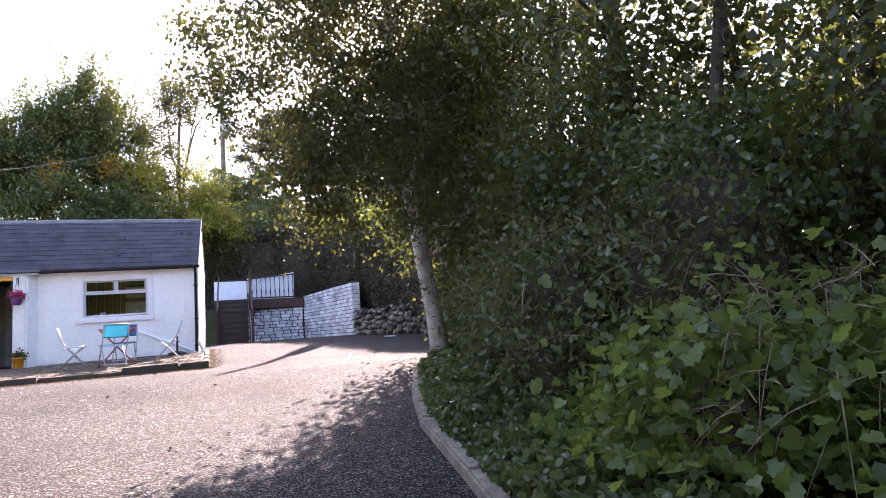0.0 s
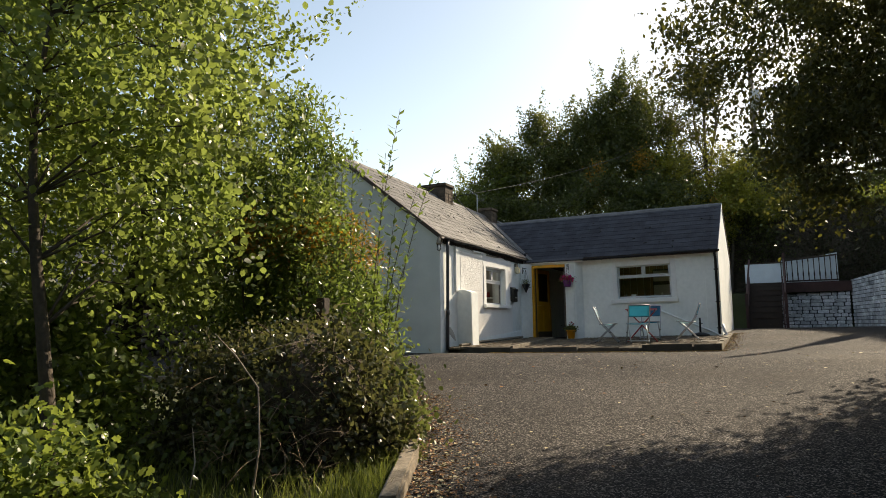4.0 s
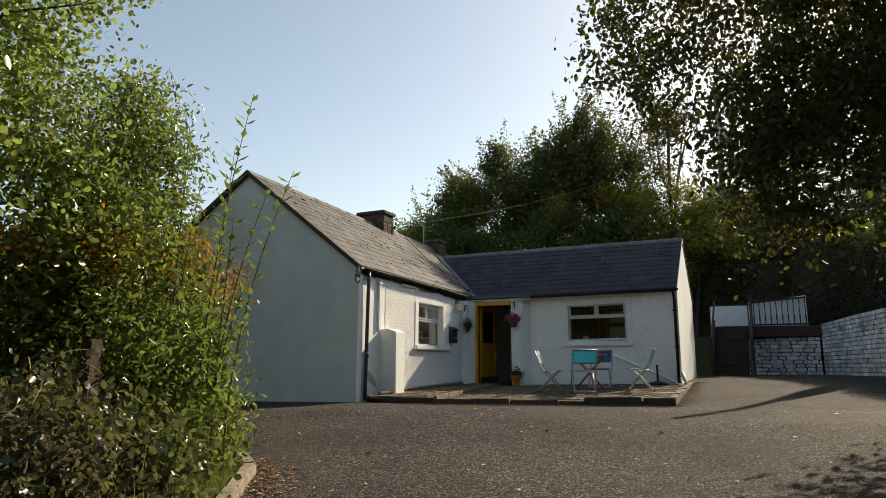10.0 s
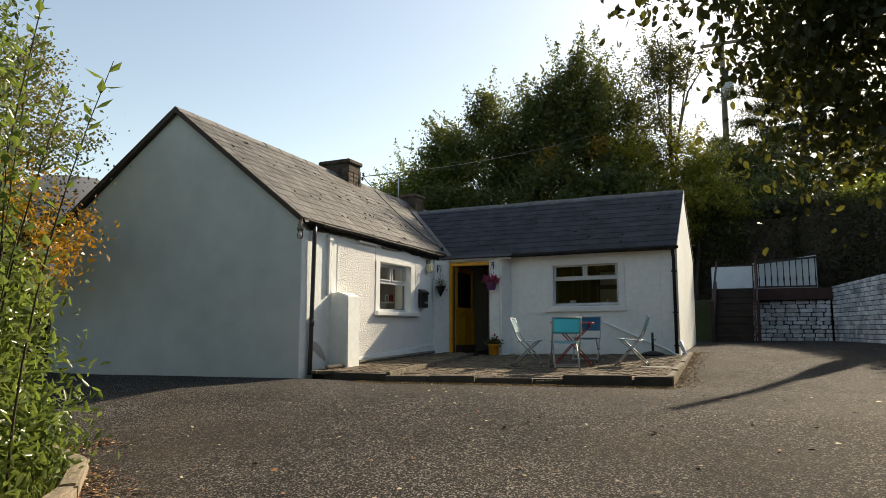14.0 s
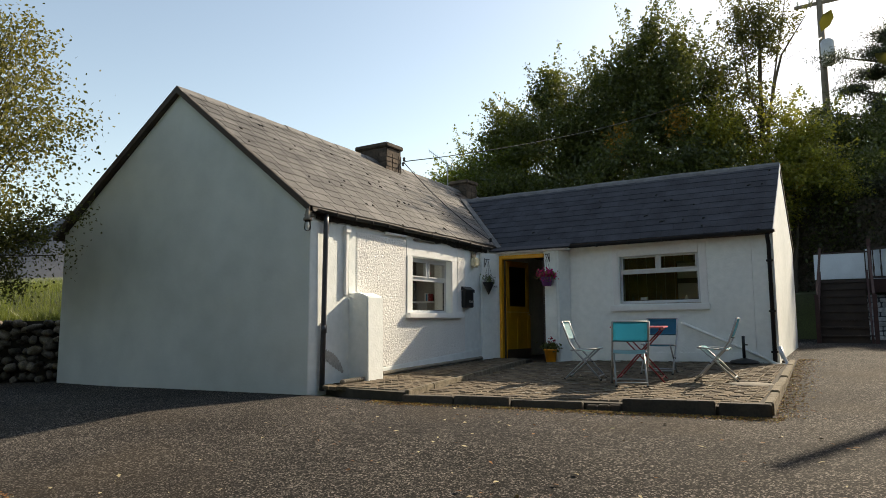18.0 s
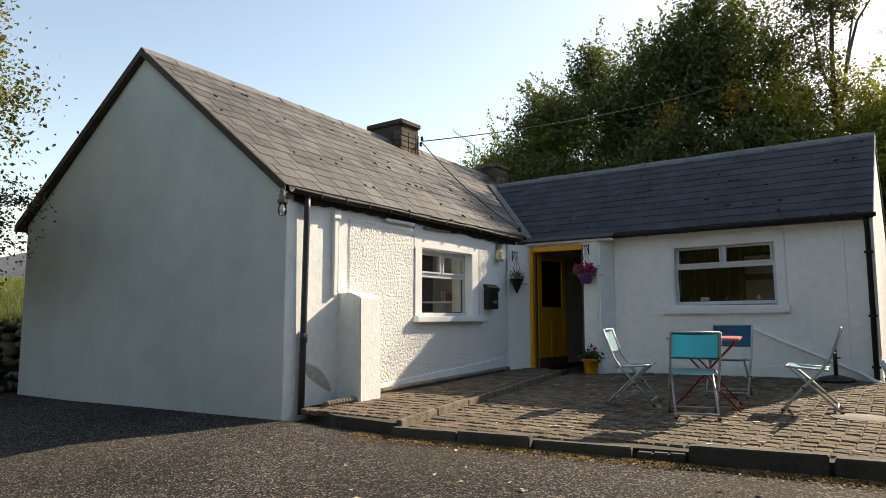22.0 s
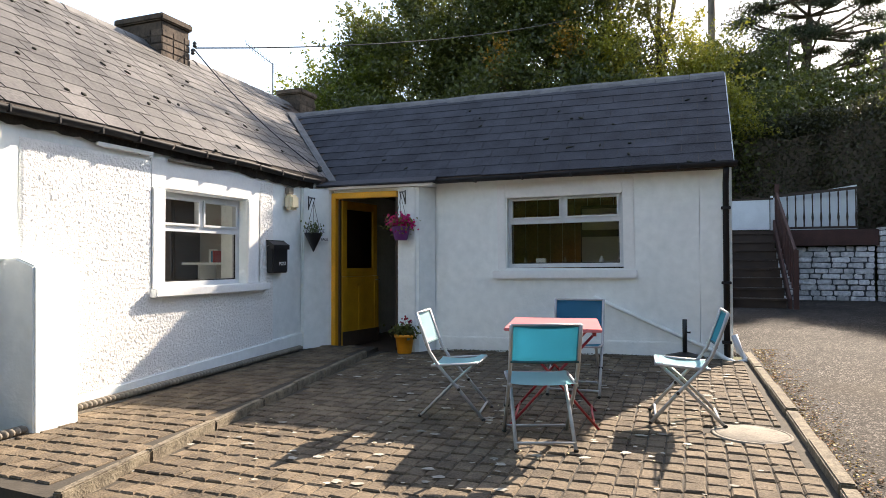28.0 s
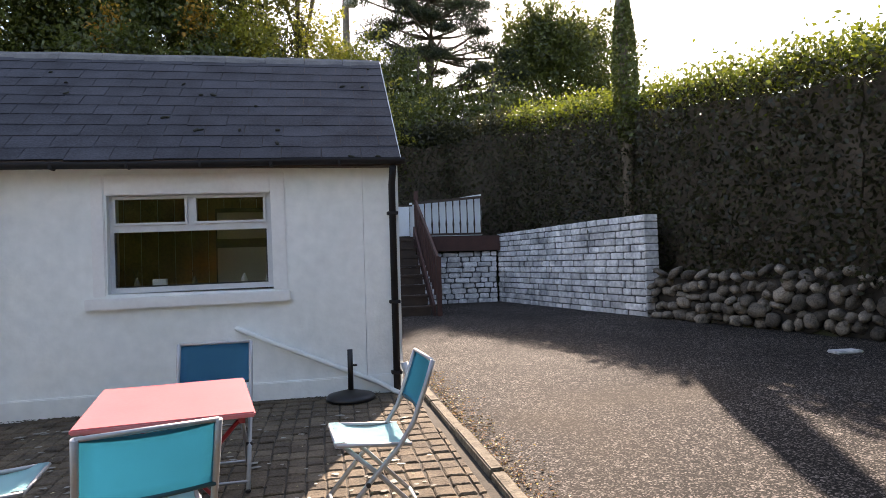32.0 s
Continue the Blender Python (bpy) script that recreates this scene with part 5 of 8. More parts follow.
PAVERS = [paver_mesh("paver", 0.1085, 0.138, k) for k in range(14)]
paver_places = []
rng = random.Random(12)
py = -5.3
while py < -0.05:
    px = 0.1
    last = None
    while px < 5.4:
        x, y = px + rng.uniform(-0.003, 0.003) + 0.02 * math.sin(py * 1.3), py + rng.uniform(-0.003, 0.003) + 0.015 * math.sin(px * 1.7)
        strip = x < ledge_x(y) - 0.12
        court = x > ledge_x(y) + 0.045
        fits = (strip and x > 0.13 and y > front_y(x) + 0.1 and y < -0.36) or (court and y > front_y(x) + 0.12 and x < right_x(y) - 0.06 and y < (-0.38 if x < 1.6 else -0.08))
        if fits and math.hypot((x - 5.07) / 0.255, (y + 3.0) / 0.255) > 1.0:
            paver_places.append((x, y, terrace_height(x, y) + (KERB_H if strip else 0.0) + rng.uniform(-0.004, 0.004), rng.uniform(-1.5, 1.5), rng.uniform(-1.5, 1.5), rng.uniform(-2.2, 2.2), rng.randrange(14), 1.0))
            last = x
        px += 0.115
    if last is not None:
        gap = right_x(py) - 0.046 - (last + 0.0575)
        if gap > 0.025:
            x = last + 0.0575 + gap / 2
            if math.hypot((x - 5.07) / 0.255, (py + 3.0) / 0.255) > 1.0 and py > front_y(x) + 0.12:
                paver_places.append((x, py, terrace_height(x, py), 0.0, 0.0, 0.0, rng.randrange(14), (gap - 0.006) / 0.109))
    py += 0.145
near = sorted(range(len(paver_places)), key=lambda i: (abs(paver_places[i][0] - 3.6) + 1.2 * abs(paver_places[i][1] + 4.2)))
near_set = set(near[:290])
verts, faces = [], []
for i, (x, y, z, a, b, c, k, wide) in enumerate(paver_places):
    m = pose(x, y, z, a, b, c) @ Matrix.Diagonal((wide, 1, 1, 1))
    if i in near_set:
        ob = new("paver", PAVERS[k])
        ob.matrix_world = m
        on(terrace, ob)
    else:
        base = len(verts)
        verts += [tuple(m @ v.co) for v in PAVERS[k].vertices]
        faces += [tuple(base + j for j in p.vertices) for p in PAVERS[k].polygons]
rest = raw("paving", verts, faces, M["paver_stuff"], label="worn brown paving blocks")
tagged(on(terrace, rest), kind="stuff")


def edging(points, width, rise, depth, mat, name, pieces, wobble=0.006, seed=1):
    """Edging stones along the points, standing rise over the paving."""
    rng = random.Random(seed)
    for (a, b), n in zip(zip(points, points[1:]), pieces):
        A, B = Vector(a), Vector(b)
        for k in range(n):
            p, q = A.lerp(B, k / n), A.lerp(B, (k + 0.985) / n)
            d = (q - p).normalized()
            s = Vector((-d.y, d.x, 0)).normalized() * width / 2
            lift = Vector((0, 0, rise + rng.uniform(-wobble, wobble)))
            bm = slab(bmesh.new(), [p - s + lift, q - s + lift, q + s + lift, p + s + lift], (0, 0, -depth))
            bmesh.ops.bevel(bm, geom=bm.edges, offset=0.009, segments=2, affect="EDGES")
            on(terrace, part(name, bm, mat))


def at_terrace(x, y, dz=0.0):
    return (x, y, terrace_height(x, y) + dz)


edging([at_terrace(*p, KERB_H) for p in ((1.62, -5.34), (1.30, -3.2), (0.97, -0.72))], 0.06, 0.012, 0.3, M["ledge"], "edging_stone", [3, 4], seed=2)
edging([at_terrace(1.62, -5.40), at_terrace(2.95, -5.23)], 0.09, 0.03, 0.3, M["dark_kerb"], "edging_stone", [2], 0.012, 3)
edging([at_terrace(2.97, -5.22), at_terrace(3.75, -5.12)], 0.08, 0.01, 0.3, M["dark_kerb"], "edging_stone", [1], 0.012, 4)
edging([at_terrace(3.78, -5.12), at_terrace(4.12, -5.06)], 0.07, -0.03, 0.3, M["dark_kerb"], "edging_stone", [3], 0.015, 5)
edging([at_terrace(4.14, -5.05), at_terrace(5.02, -4.93)], 0.1, 0.045, 0.35, M["dark_kerb"], "edging_stone", [1], 0.0, 6)
edging([at_terrace(5.04, -4.93), at_terrace(5.50, -4.88)], 0.1, 0.03, 0.35, M["dark_kerb"], "edging_stone", [1], 0.0, 7)
edging([at_terrace(5.46, -4.80), at_terrace(5.38, -2.4), at_terrace(5.27, 0.25)], 0.085, 0.04, 0.3, M["ledge"], "edging_stone", [3, 3], 0.012, 8)


def rope_edging(y0, y1, x):
    n = int((y1 - y0) / 0.045)
    owner = empty("rope_edging", x, (y0 + y1) / 2, terrace_height(x, y0) + 0.05, "twisted rope-top clay edging along the wall", "edging")
    mid = bmesh.new()
    box(mid, x - 0.022, x + 0.022, y0, y1, terrace_height(x, y0) - 0.05, terrace_height(x, y0) + KERB_H + 0.01)
    on(owner, part("tile", mid, M["concrete"]))
    for k in range(n):
        y = y0 + (k + 0.5) * (y1 - y0) / n
        z = terrace_height(x, y) + KERB_H + 0.035
        bm = bmesh.new()
        made = bmesh.ops.create_uvsphere(bm, u_segments=8, v_segments=6, radius=1.0)["verts"]
        m = pose(x, y, z, 0, 0, 32) @ Matrix.Diagonal((0.042, 0.021, 0.032, 1))
        for v in made:
            v.co = m @ v.co
        on(owner, part("twist", bm, M["concrete"], smooth=True))


rope_edging(-5.0, -4.55, 0.30)
rope_edging(-4.12, -0.8, 0.10)

cover = empty("manhole_cover", 5.07, -3.0, terrace_height(5.07, -3.0), "round pale concrete cover set in the paving", "manhole cover")
on(cover, part("rim", ring(bmesh.new(), at_terrace(5.07, -3.0, -0.03), [(0.252, 0), (0.252, 0.026), (0.246, 0.031), (0.23, 0.031), (0.23, 0.028)], 40), M["concrete"]))
on(cover, part("lid", ring(bmesh.new(), at_terrace(5.07, -3.0, -0.03), [(0.227, 0), (0.227, 0.027), (0.218, 0.032), (0.05, 0.034)], 40), M["concrete"]))

# ---- folding chairs and table ----
def folding_chair(x, y, rz, back, seat, label):
    c = empty("folding_chair", x, y, terrace_height(x, y), label, "chair", "chairs round the table", rz)
    c.scale = (1.0, 1.0, 0.96)
    W = 0.215
    for s in (-1, 1):
        part("leg", piped([(s * W, 0.24, 0.008), (s * W, 0.05, 0.24), (s * W, -0.10, 0.41), (s * W, -0.17, 0.52), (s * W, -0.235, 0.70), (s * W, -0.275, 0.825)], 0.0128, 8), M["steel"], c)
        part("leg", piped([(s * (W - 0.03), -0.25, 0.008), (s * (W - 0.03), 0.0, 0.27), (s * (W - 0.03), 0.17, 0.43)], 0.012, 8), M["steel"], c)
        part("foot", boxed(s * W - 0.015, s * W + 0.015, 0.225, 0.255, 0.0, 0.022, bevel=0.005), M["black"], c)
        part("foot", boxed(s * (W - 0.03) - 0.014, s * (W - 0.03) + 0.014, -0.266, -0.236, 0.0, 0.022, bevel=0.005), M["black"], c)
        part("seat_rail", piped([(s * (W - 0.005), 0.20, 0.438), (s * (W - 0.005), 0.02, 0.424), (s * (W - 0.005), -0.16, 0.412)], 0.011, 8), M["steel"], c)
        part("pivot", piped([(s * W - 0.02, 0.055, 0.235), (s * W + 0.018, 0.055, 0.235)], 0.012, 8), M["black"], c)
    for y0, z0, w in ((0.205, 0.055, W), (-0.215, 0.05, W - 0.03), (0.2, 0.436, W), (-0.272, 0.822, W)):
        part("rung", piped([(-w, y0, z0), (w, y0, z0)], 0.0095, 8), M["steel"], c)
    bm = bmesh.new()
    rows = []
    for i in range(9):
        f = i / 8
        y0, z0 = 0.205 - 0.36 * f, 0.449 - 0.026 * f - 0.022 * math.sin(math.pi * f) + (0.012 if 0 < i < 2 else 0)
        rows.append([bm.verts.new((u * (W - 0.012), y0, z0 - 0.012 * (1 - u * u))) for u in [-1 + j / 4 for j in range(9)]])
    for a, b in zip(rows, rows[1:]):
        for j in range(8):
            bm.faces.new((a[j], a[j + 1], b[j + 1], b[j])).smooth = True
    bmesh.ops.solidify(bm, geom=bm.faces, thickness=0.006)
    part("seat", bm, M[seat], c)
    bm = bmesh.new()
    rows = []
    for i in range(7):
        f = i / 6
        y0, z0 = -0.195 - 0.078 * f, 0.575 + 0.24 * f
        rows.append([bm.verts.new((u * (W - 0.01), y0 - 0.018 * (1 - u * u), z0)) for u in [-1 + j / 4 for j in range(9)]])
    for a, b in zip(rows, rows[1:]):
        for j in range(8):
            bm.faces.new((a[j], a[j + 1], b[j + 1], b[j])).smooth = True
    bmesh.ops.solidify(bm, geom=bm.faces, thickness=0.005)
    part("backrest", bm, M[back], c)
    part("hem", piped([(-W, -0.198, 0.575), (0, -0.216, 0.572), (W, -0.198, 0.575)], 0.009, 6), M["cloth_dark"], c)
    return c


folding_chair(2.99, -3.0, -81, "cloth_lit", "cloth_sun", "folding steel chair with a sunlit aqua sling seat on the paving")
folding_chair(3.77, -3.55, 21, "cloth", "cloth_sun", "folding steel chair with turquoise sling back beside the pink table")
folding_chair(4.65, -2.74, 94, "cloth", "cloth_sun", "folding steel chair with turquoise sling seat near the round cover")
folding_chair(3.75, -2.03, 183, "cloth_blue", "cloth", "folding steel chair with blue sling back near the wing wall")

table = empty("folding_table", 3.75, -2.99, terrace_height(3.75, -2.99), "folding table with a pink top and red legs on the terrace", "table", rz=10)
part("tabletop", boxed(-0.33, 0.33, -0.43, 0.43, 0.69, 0.712, bevel=0.006), M["pink"], table)
for s in (-1, 1):
    part("rail", boxed(s * 0.28 - 0.012, s * 0.28 + 0.012, -0.38, 0.38, 0.66, 0.6895), M["red"], table)
    part("leg", piped([(-0.31, s * 0.30, 0.006), (0.0, s * 0.30, 0.36), (0.27, s * 0.30, 0.655)], 0.0095, 8), M["red"], table)
    part("leg", piped([(0.31, s * 0.27, 0.006), (0.0, s * 0.27, 0.36), (-0.27, s * 0.27, 0.655)], 0.0095, 8), M["red"], table)
for x0, w in ((-0.275, 0.30), (0.275, 0.27)):
    part("rung", piped([(x0, -w, 0.05), (x0, w, 0.05)], 0.009, 8), M["red"], table)

base = empty("parasol_base", 4.62, -0.22, terrace_height(4.62, -0.22), "black cast parasol base standing by the wall", "parasol base")
part("plate", ring(bmesh.new(), (0, 0, 0), [(0.215, 0), (0.22, 0.02), (0.2, 0.045), (0.1, 0.07), (0.04, 0.085)], 28), M["black"], base)
part("tube", ring(bmesh.new(), (0, 0, 0.08), [(0.024, 0), (0.024, 0.36), (0.018, 0.362)], 16), M["black"], base)
part("knob", piped([(0.02, 0, 0.3), (0.06, 0, 0.3)], 0.01, 8), M["black"], base)

flower_pot = empty("flower_pot", 1.36, -0.42, terrace_height(1.36, -0.42), "yellow plant pot with red geraniums beside the door", "plant pot")
part("pot", ring(bmesh.new(), (0, 0, 0), [(0.085, 0), (0.09, 0.01), (0.115, 0.2), (0.128, 0.2), (0.13, 0.235), (0.115, 0.237), (0.105, 0.21)], 24), M["pot_yellow"], flower_pot)
part("soil", ring(bmesh.new(), (0, 0, 0.2), [(0.105, 0), (0.105, 0.012), (0.02, 0.02)], 16), M["soil"], flower_pot)

# ---- boundary walls, steps and fence ----
def brick_wall(name, a, b, base, top_a, top_b, thick, label, course, length, seed, ragged=0.0):
    """A whitewashed wall of separate bricks on a darker core. It faces to the right of the way from b to a."""
    owner = empty(name, a[0], a[1], base, label, "wall", kind="structure")
    A, B = Vector((a[0], a[1], 0)), Vector((b[0], b[1], 0))
    d = (B - A).normalized()
    span = (B - A).length
    n = Vector((d.y, -d.x, 0))
    core = bmesh.new()
    slab(core, [A + Vector((0, 0, base - 0.3)), B + Vector((0, 0, base - 0.3)), B + Vector((0, 0, top_b - 0.03)), A + Vector((0, 0, top_a - 0.03))], -n * thick)
    on(owner, part("mortar", core, M["brick_gap"]))
    rng = random.Random(seed)
    rows = round((max(top_a, top_b) - base) / course)
    for r in range(rows + 1):
        u = -length * 0.5 * (r % 2) - rng.uniform(0, 0.05)
        while u < span:
            w = length * rng.uniform(0.5, 1.2)
            s, e = max(0.0, u), min(span, u + w - rng.uniform(0.018, 0.04))
            u += w
            if e - s < 0.06:
                continue
            f = (s + e) / 2 / span
            low = base - 0.1 + (max(top_a, top_b) - base + 0.1) * r / (rows + 1)
            rise = (max(top_a, top_b) - base + 0.1) / (rows + 1)
            top = top_a + (top_b - top_a) * f
            if low + rise * 0.35 > top:
                continue
            high = min(low + rise - 0.018, top)
            out = 0.012 + rng.uniform(0, 0.022 + ragged)
            bm = boxed(s, e, -0.05, out, low, high, bevel=0.012 if ragged == 0 else 0.016)
            for v in bm.verts:
                v.co.z += rng.uniform(-1, 1) * (0.003 + ragged * 0.3)
                v.co.y += rng.uniform(-1, 1) * (0.002 + ragged * 0.2)
            ob = part("brick", bm, M["white_brick"])
            ob.matrix_world = Matrix(((d.x, n.x, 0, A.x), (d.y, n.y, 0, A.y), (0, 0, 1, 0), (0, 0, 0, 1)))
            on(owner, ob)
    return owner


def wall_end(owner, b, d, n, base, top, thick, course, seed):
    rng = random.Random(seed)
    rows = round((top - base + 0.1) / course)
    for r in range(rows):
        low = base - 0.1 + (top - base + 0.1) * r / rows
        bm = boxed(0.0, 0.03 + rng.uniform(0, 0.01), -thick - 0.01, 0.018, low + 0.003, low + (top - base + 0.1) / rows - 0.011, bevel=0.007)
        ob = part("brick", bm, M["white_brick"])
        ob.matrix_world = Matrix(((d.x, n.x, 0, b[0]), (d.y, n.y, 0, b[1]), (0, 0, 1, 0), (0, 0, 0, 1)))
        on(owner, ob)


long_wall = brick_wall("wall_white_long", (8.62, 9.6), (9.62, 3.95), 0.20, 1.90, 1.965, 0.24, "tall whitewashed brick retaining wall", 0.125, 0.42, 2)
ld = (Vector((9.62, 3.95, 0)) - Vector((8.62, 9.6, 0))).normalized()
wall_end(long_wall, (9.62, 3.95), ld, Vector((ld.y, -ld.x, 0)), 0.22, 1.96, 0.24, 0.125, 4)
brick_wall("wall_white_low", (5.75, 9.75), (8.55, 9.55), 0.18, 1.42, 1.50, 0.24, "low whitewashed stone wall under the deck", 0.13, 0.36, 5, ragged=0.032)


def boulder_wall(name, points, base_of, tops, label, mat, size, seed, depth=0.5, parts_max=280):
    """A dry wall of rounded field stones, each of them a part."""
    owner = empty(name, points[0][0], points[0][1], base_of(*points[0]), label, "wall", kind="structure")
    rng = random.Random(seed)
    shapes = []
    for k in range(9):
        bm = bmesh.new()
        for v in bmesh.ops.create_icosphere(bm, subdivisions=2, radius=1.0)["verts"]:
            p = v.co.normalized()
            q = Vector((math.copysign(abs(p.x) ** 0.78, p.x), math.copysign(abs(p.y) ** 0.78, p.y), math.copysign(abs(p.z) ** 0.78, p.z)))
            v.co = q * (0.9 + 0.3 * noise.noise(p * 1.7 + Vector((k * 3.1, seed, 0))))
        for f in bm.faces:
            f.smooth = True
        me = bpy.data.meshes.new("boulder")
        bm.to_mesh(me)
        bm.free()
        me.materials.append(mat)
        shapes.append(me)
    core = bmesh.new()
    count = 0
    for i in range(len(points) - 1):
        A, B = Vector((*points[i], 0)), Vector((*points[i + 1], 0))
        d = (B - A).normalized()
        n = Vector((d.y, -d.x, 0))
        za, zb = base_of(A.x, A.y), base_of(B.x, B.y)
        slab(core, [A - n * 0.075 + Vector((0, 0, za - 0.3)), B - n * 0.075 + Vector((0, 0, zb - 0.3)), B - n * 0.075 + Vector((0, 0, tops[i + 1] - 0.12)), A - n * 0.075 + Vector((0, 0, tops[i] - 0.12))], -n * depth)
        span = (B - A).length
        z = 0.0
        while True:
            h = size * rng.uniform(0.75, 1.45)
            u = rng.uniform(-0.1, 0.1)
            placed = False
            while u < span:
                w = size * rng.choice((0.55, 0.8, 1.0, 1.2, 1.6)) * rng.uniform(0.9, 1.15)
                f = min(1, max(0, (u + w / 2) / span))
                bottom, top = za + (zb - za) * f, tops[i] + (tops[i + 1] - tops[i]) * f
                if bottom + z + h * 0.5 < top:
                    placed = True
                    c = A + d * (u + w / 2) + n * rng.uniform(-0.09, 0.03) + Vector((0, 0, bottom + z + h / 2 + rng.uniform(-0.05, 0.05)))
                    ob = new("stone", rng.choice(shapes))
                    ob.matrix_world = Matrix.Translation(c) @ Matrix(((d.x, n.x, 0, 0), (d.y, n.y, 0, 0), (0, 0, 1, 0), (0, 0, 0, 1))) @ pose(0, 0, 0, rng.uniform(-20, 20), rng.uniform(-40, 40), rng.uniform(-20, 20)) @ Matrix.Diagonal((w * rng.uniform(0.4, 0.52), 0.13, min(h * rng.uniform(0.36, 0.62), w * 0.6), 1))
                    on(owner, ob)
                    count += 1
                u += w * 0.97
            z += h * 0.9
            if not placed or count > parts_max:
                break
    on(owner, part("rubble", core, M["mortar"], label="earth and rubble behind the stones"))
    return owner


boulder_wall("wall_boulder", [(9.66, 3.85), (10.3, 2.1), (10.95, 0.3), (11.5, -2.0), (12.0, -4.2)], lambda x, y: lie(x, y), [1.0, 1.03, 1.06, 1.05, 1.0], "rough wall of rounded brown field stones under the hedge", M["boulder"], 0.17, 7, parts_max=420)
boulder_wall("wall_field", [(-10.6, -9.6), (-7.9, -7.6), (-5.42, -5.8)], lambda x, y: lie(x, y), [0.85, 0.9, 0.92], "dark dry-stone field wall beside the gable", M["boulder"], 0.17, 9)
tagged(part("stone", boxed(9.78, 10.1, 0.05, 0.22, lie(9.9, 0.1), lie(9.9, 0.1) + 0.035, bevel=0.012), M["white_brick"]), "flat pale stone lying on the tarmac", "stone")

# ---- wooden steps, deck and fence ----
steps = empty("garden_steps", 5.95, 7.6, 0.2, "dark wooden steps climbing to the deck beside the wing", "steps")
for k in range(8):
    z = 0.2 + 0.2 * (k + 1)
    y = 6.5 + 0.32 * k
    on(steps, part("tread", boxed(5.35, 6.42, y, y + 0.33, z - 0.045, z, bevel=0.006), M["wood_dark"]))
    on(steps, part("riser", boxed(5.37, 6.40, y + 0.03, y + 0.05, z - 0.2, z - 0.046), M["wood_dark"]))
for x in (5.33, 6.43):
    on(steps, part("stringer", slab(bmesh.new(), [(x, 6.35, 0.15), (x, 6.35, 0.42), (x, 9.05, 2.1), (x, 9.05, 1.8)], (0.045, 0, 0)), M["fence_wood"]))
rail_a, rail_b = Vector((6.5, 6.25, 1.32)), Vector((6.5, 9.2, 2.72))
on(steps, part("handrail", slab(bmesh.new(), [rail_a + Vector((0, 0, -0.04)), rail_a + Vector((0, 0, 0.05)), rail_b + Vector((0, 0, 0.05)), rail_b + Vector((0, 0, -0.04))], (0.05, 0, 0)), M["fence_wood"]))
on(steps, part("newel", boxed(6.49, 6.58, 6.2, 6.29, 0.1, 1.36, bevel=0.008), M["fence_wood"]))
on(steps, part("newel", boxed(6.49, 6.58, 9.15, 9.24, 1.5, 2.95, bevel=0.008), M["fence_wood"]))
for k in range(1, 12):
    p = rail_a.lerp(rail_b, k / 12)
    on(steps, part("baluster", boxed(p.x + 0.018, p.x + 0.05, p.y - 0.03, p.y + 0.03, p.z - 0.95, p.z - 0.04), M["fence_wood"]))

left_a, left_b = Vector((5.36, 6.25, 1.32)), Vector((5.36, 9.2, 2.72))
on(steps, part("handrail", slab(bmesh.new(), [left_a + Vector((0, 0, -0.04)), left_a + Vector((0, 0, 0.05)), left_b + Vector((0, 0, 0.05)), left_b + Vector((0, 0, -0.04))], (0.05, 0, 0)), M["fence_wood"]))
on(steps, part("newel", boxed(5.33, 5.42, 6.16, 6.25, 0.1, 1.36, bevel=0.008), M["fence_wood"]))

deck = empty("deck", 7.2, 9.6, 1.5, "raised dark red timber deck behind the low wall", "deck", kind="structure")
on(deck, part("fascia", boxed(6.42, 8.62, 9.42, 9.47, 1.50, 1.86, bevel=0.006), M["fence_wood"], label="dark red fascia board"))
on(deck, part("fascia", boxed(5.2, 6.42, 9.42, 9.47, 1.62, 1.86, bevel=0.006), M["wood_dark"]))
for k in range(12):
    on(deck, part("board", boxed(5.2, 8.9, 9.475 + 0.125 * k, 9.592 + 0.125 * k, 1.84, 1.87, bevel=0.003), M["wood_dark"]))
fence = empty("deck_fence", 7.4, 9.6, 1.86, "white board fence with dark turned balusters on the deck", "fence")
white = slab(bmesh.new(), [(6.45, 9.75, 1.89), (8.26, 9.75, 1.89), (8.26, 9.75, 2.92), (7.6, 9.75, 2.82), (6.45, 9.75, 2.72)], (0, 0.03, 0))
on(fence, part("board", white, M["white_wood"], label="white painted boards"))
on(fence, part("top_rail", slab(bmesh.new(), [(6.5, 9.55, 2.66), (8.24, 9.55, 2.80), (8.24, 9.55, 2.86), (6.5, 9.55, 2.72)], (0, 0.06, 0)), M["wood_dark"]))
on(fence, part("bottom_rail", boxed(6.5, 8.24, 9.55, 9.61, 1.90, 1.95), M["wood_dark"]))
for k in range(10):
    x = 6.62 + 0.176 * k
    h = 2.67 + 0.08 * (x - 6.5) / 1.74 * 1.7
    on(fence, part("baluster", ring(bmesh.new(), (x, 9.58, 1.95), [(0.016, 0), (0.016, 0.1), (0.026, 0.22), (0.014, 0.34), (0.013, (h - 1.95) * 0.8), (0.02, (h - 1.95) * 0.9), (0.014, h - 1.95)], 8), M["wood_dark"]))
on(fence, part("panel", boxed(5.2, 6.42, 9.62, 9.66, 1.90, 2.62, bevel=0.006), M["white_wood"], label="pale blue-white panel"))
on(fence, part("cap_rail", boxed(5.2, 6.5, 9.6, 9.68, 2.625, 2.66), M["wood_dark"]))

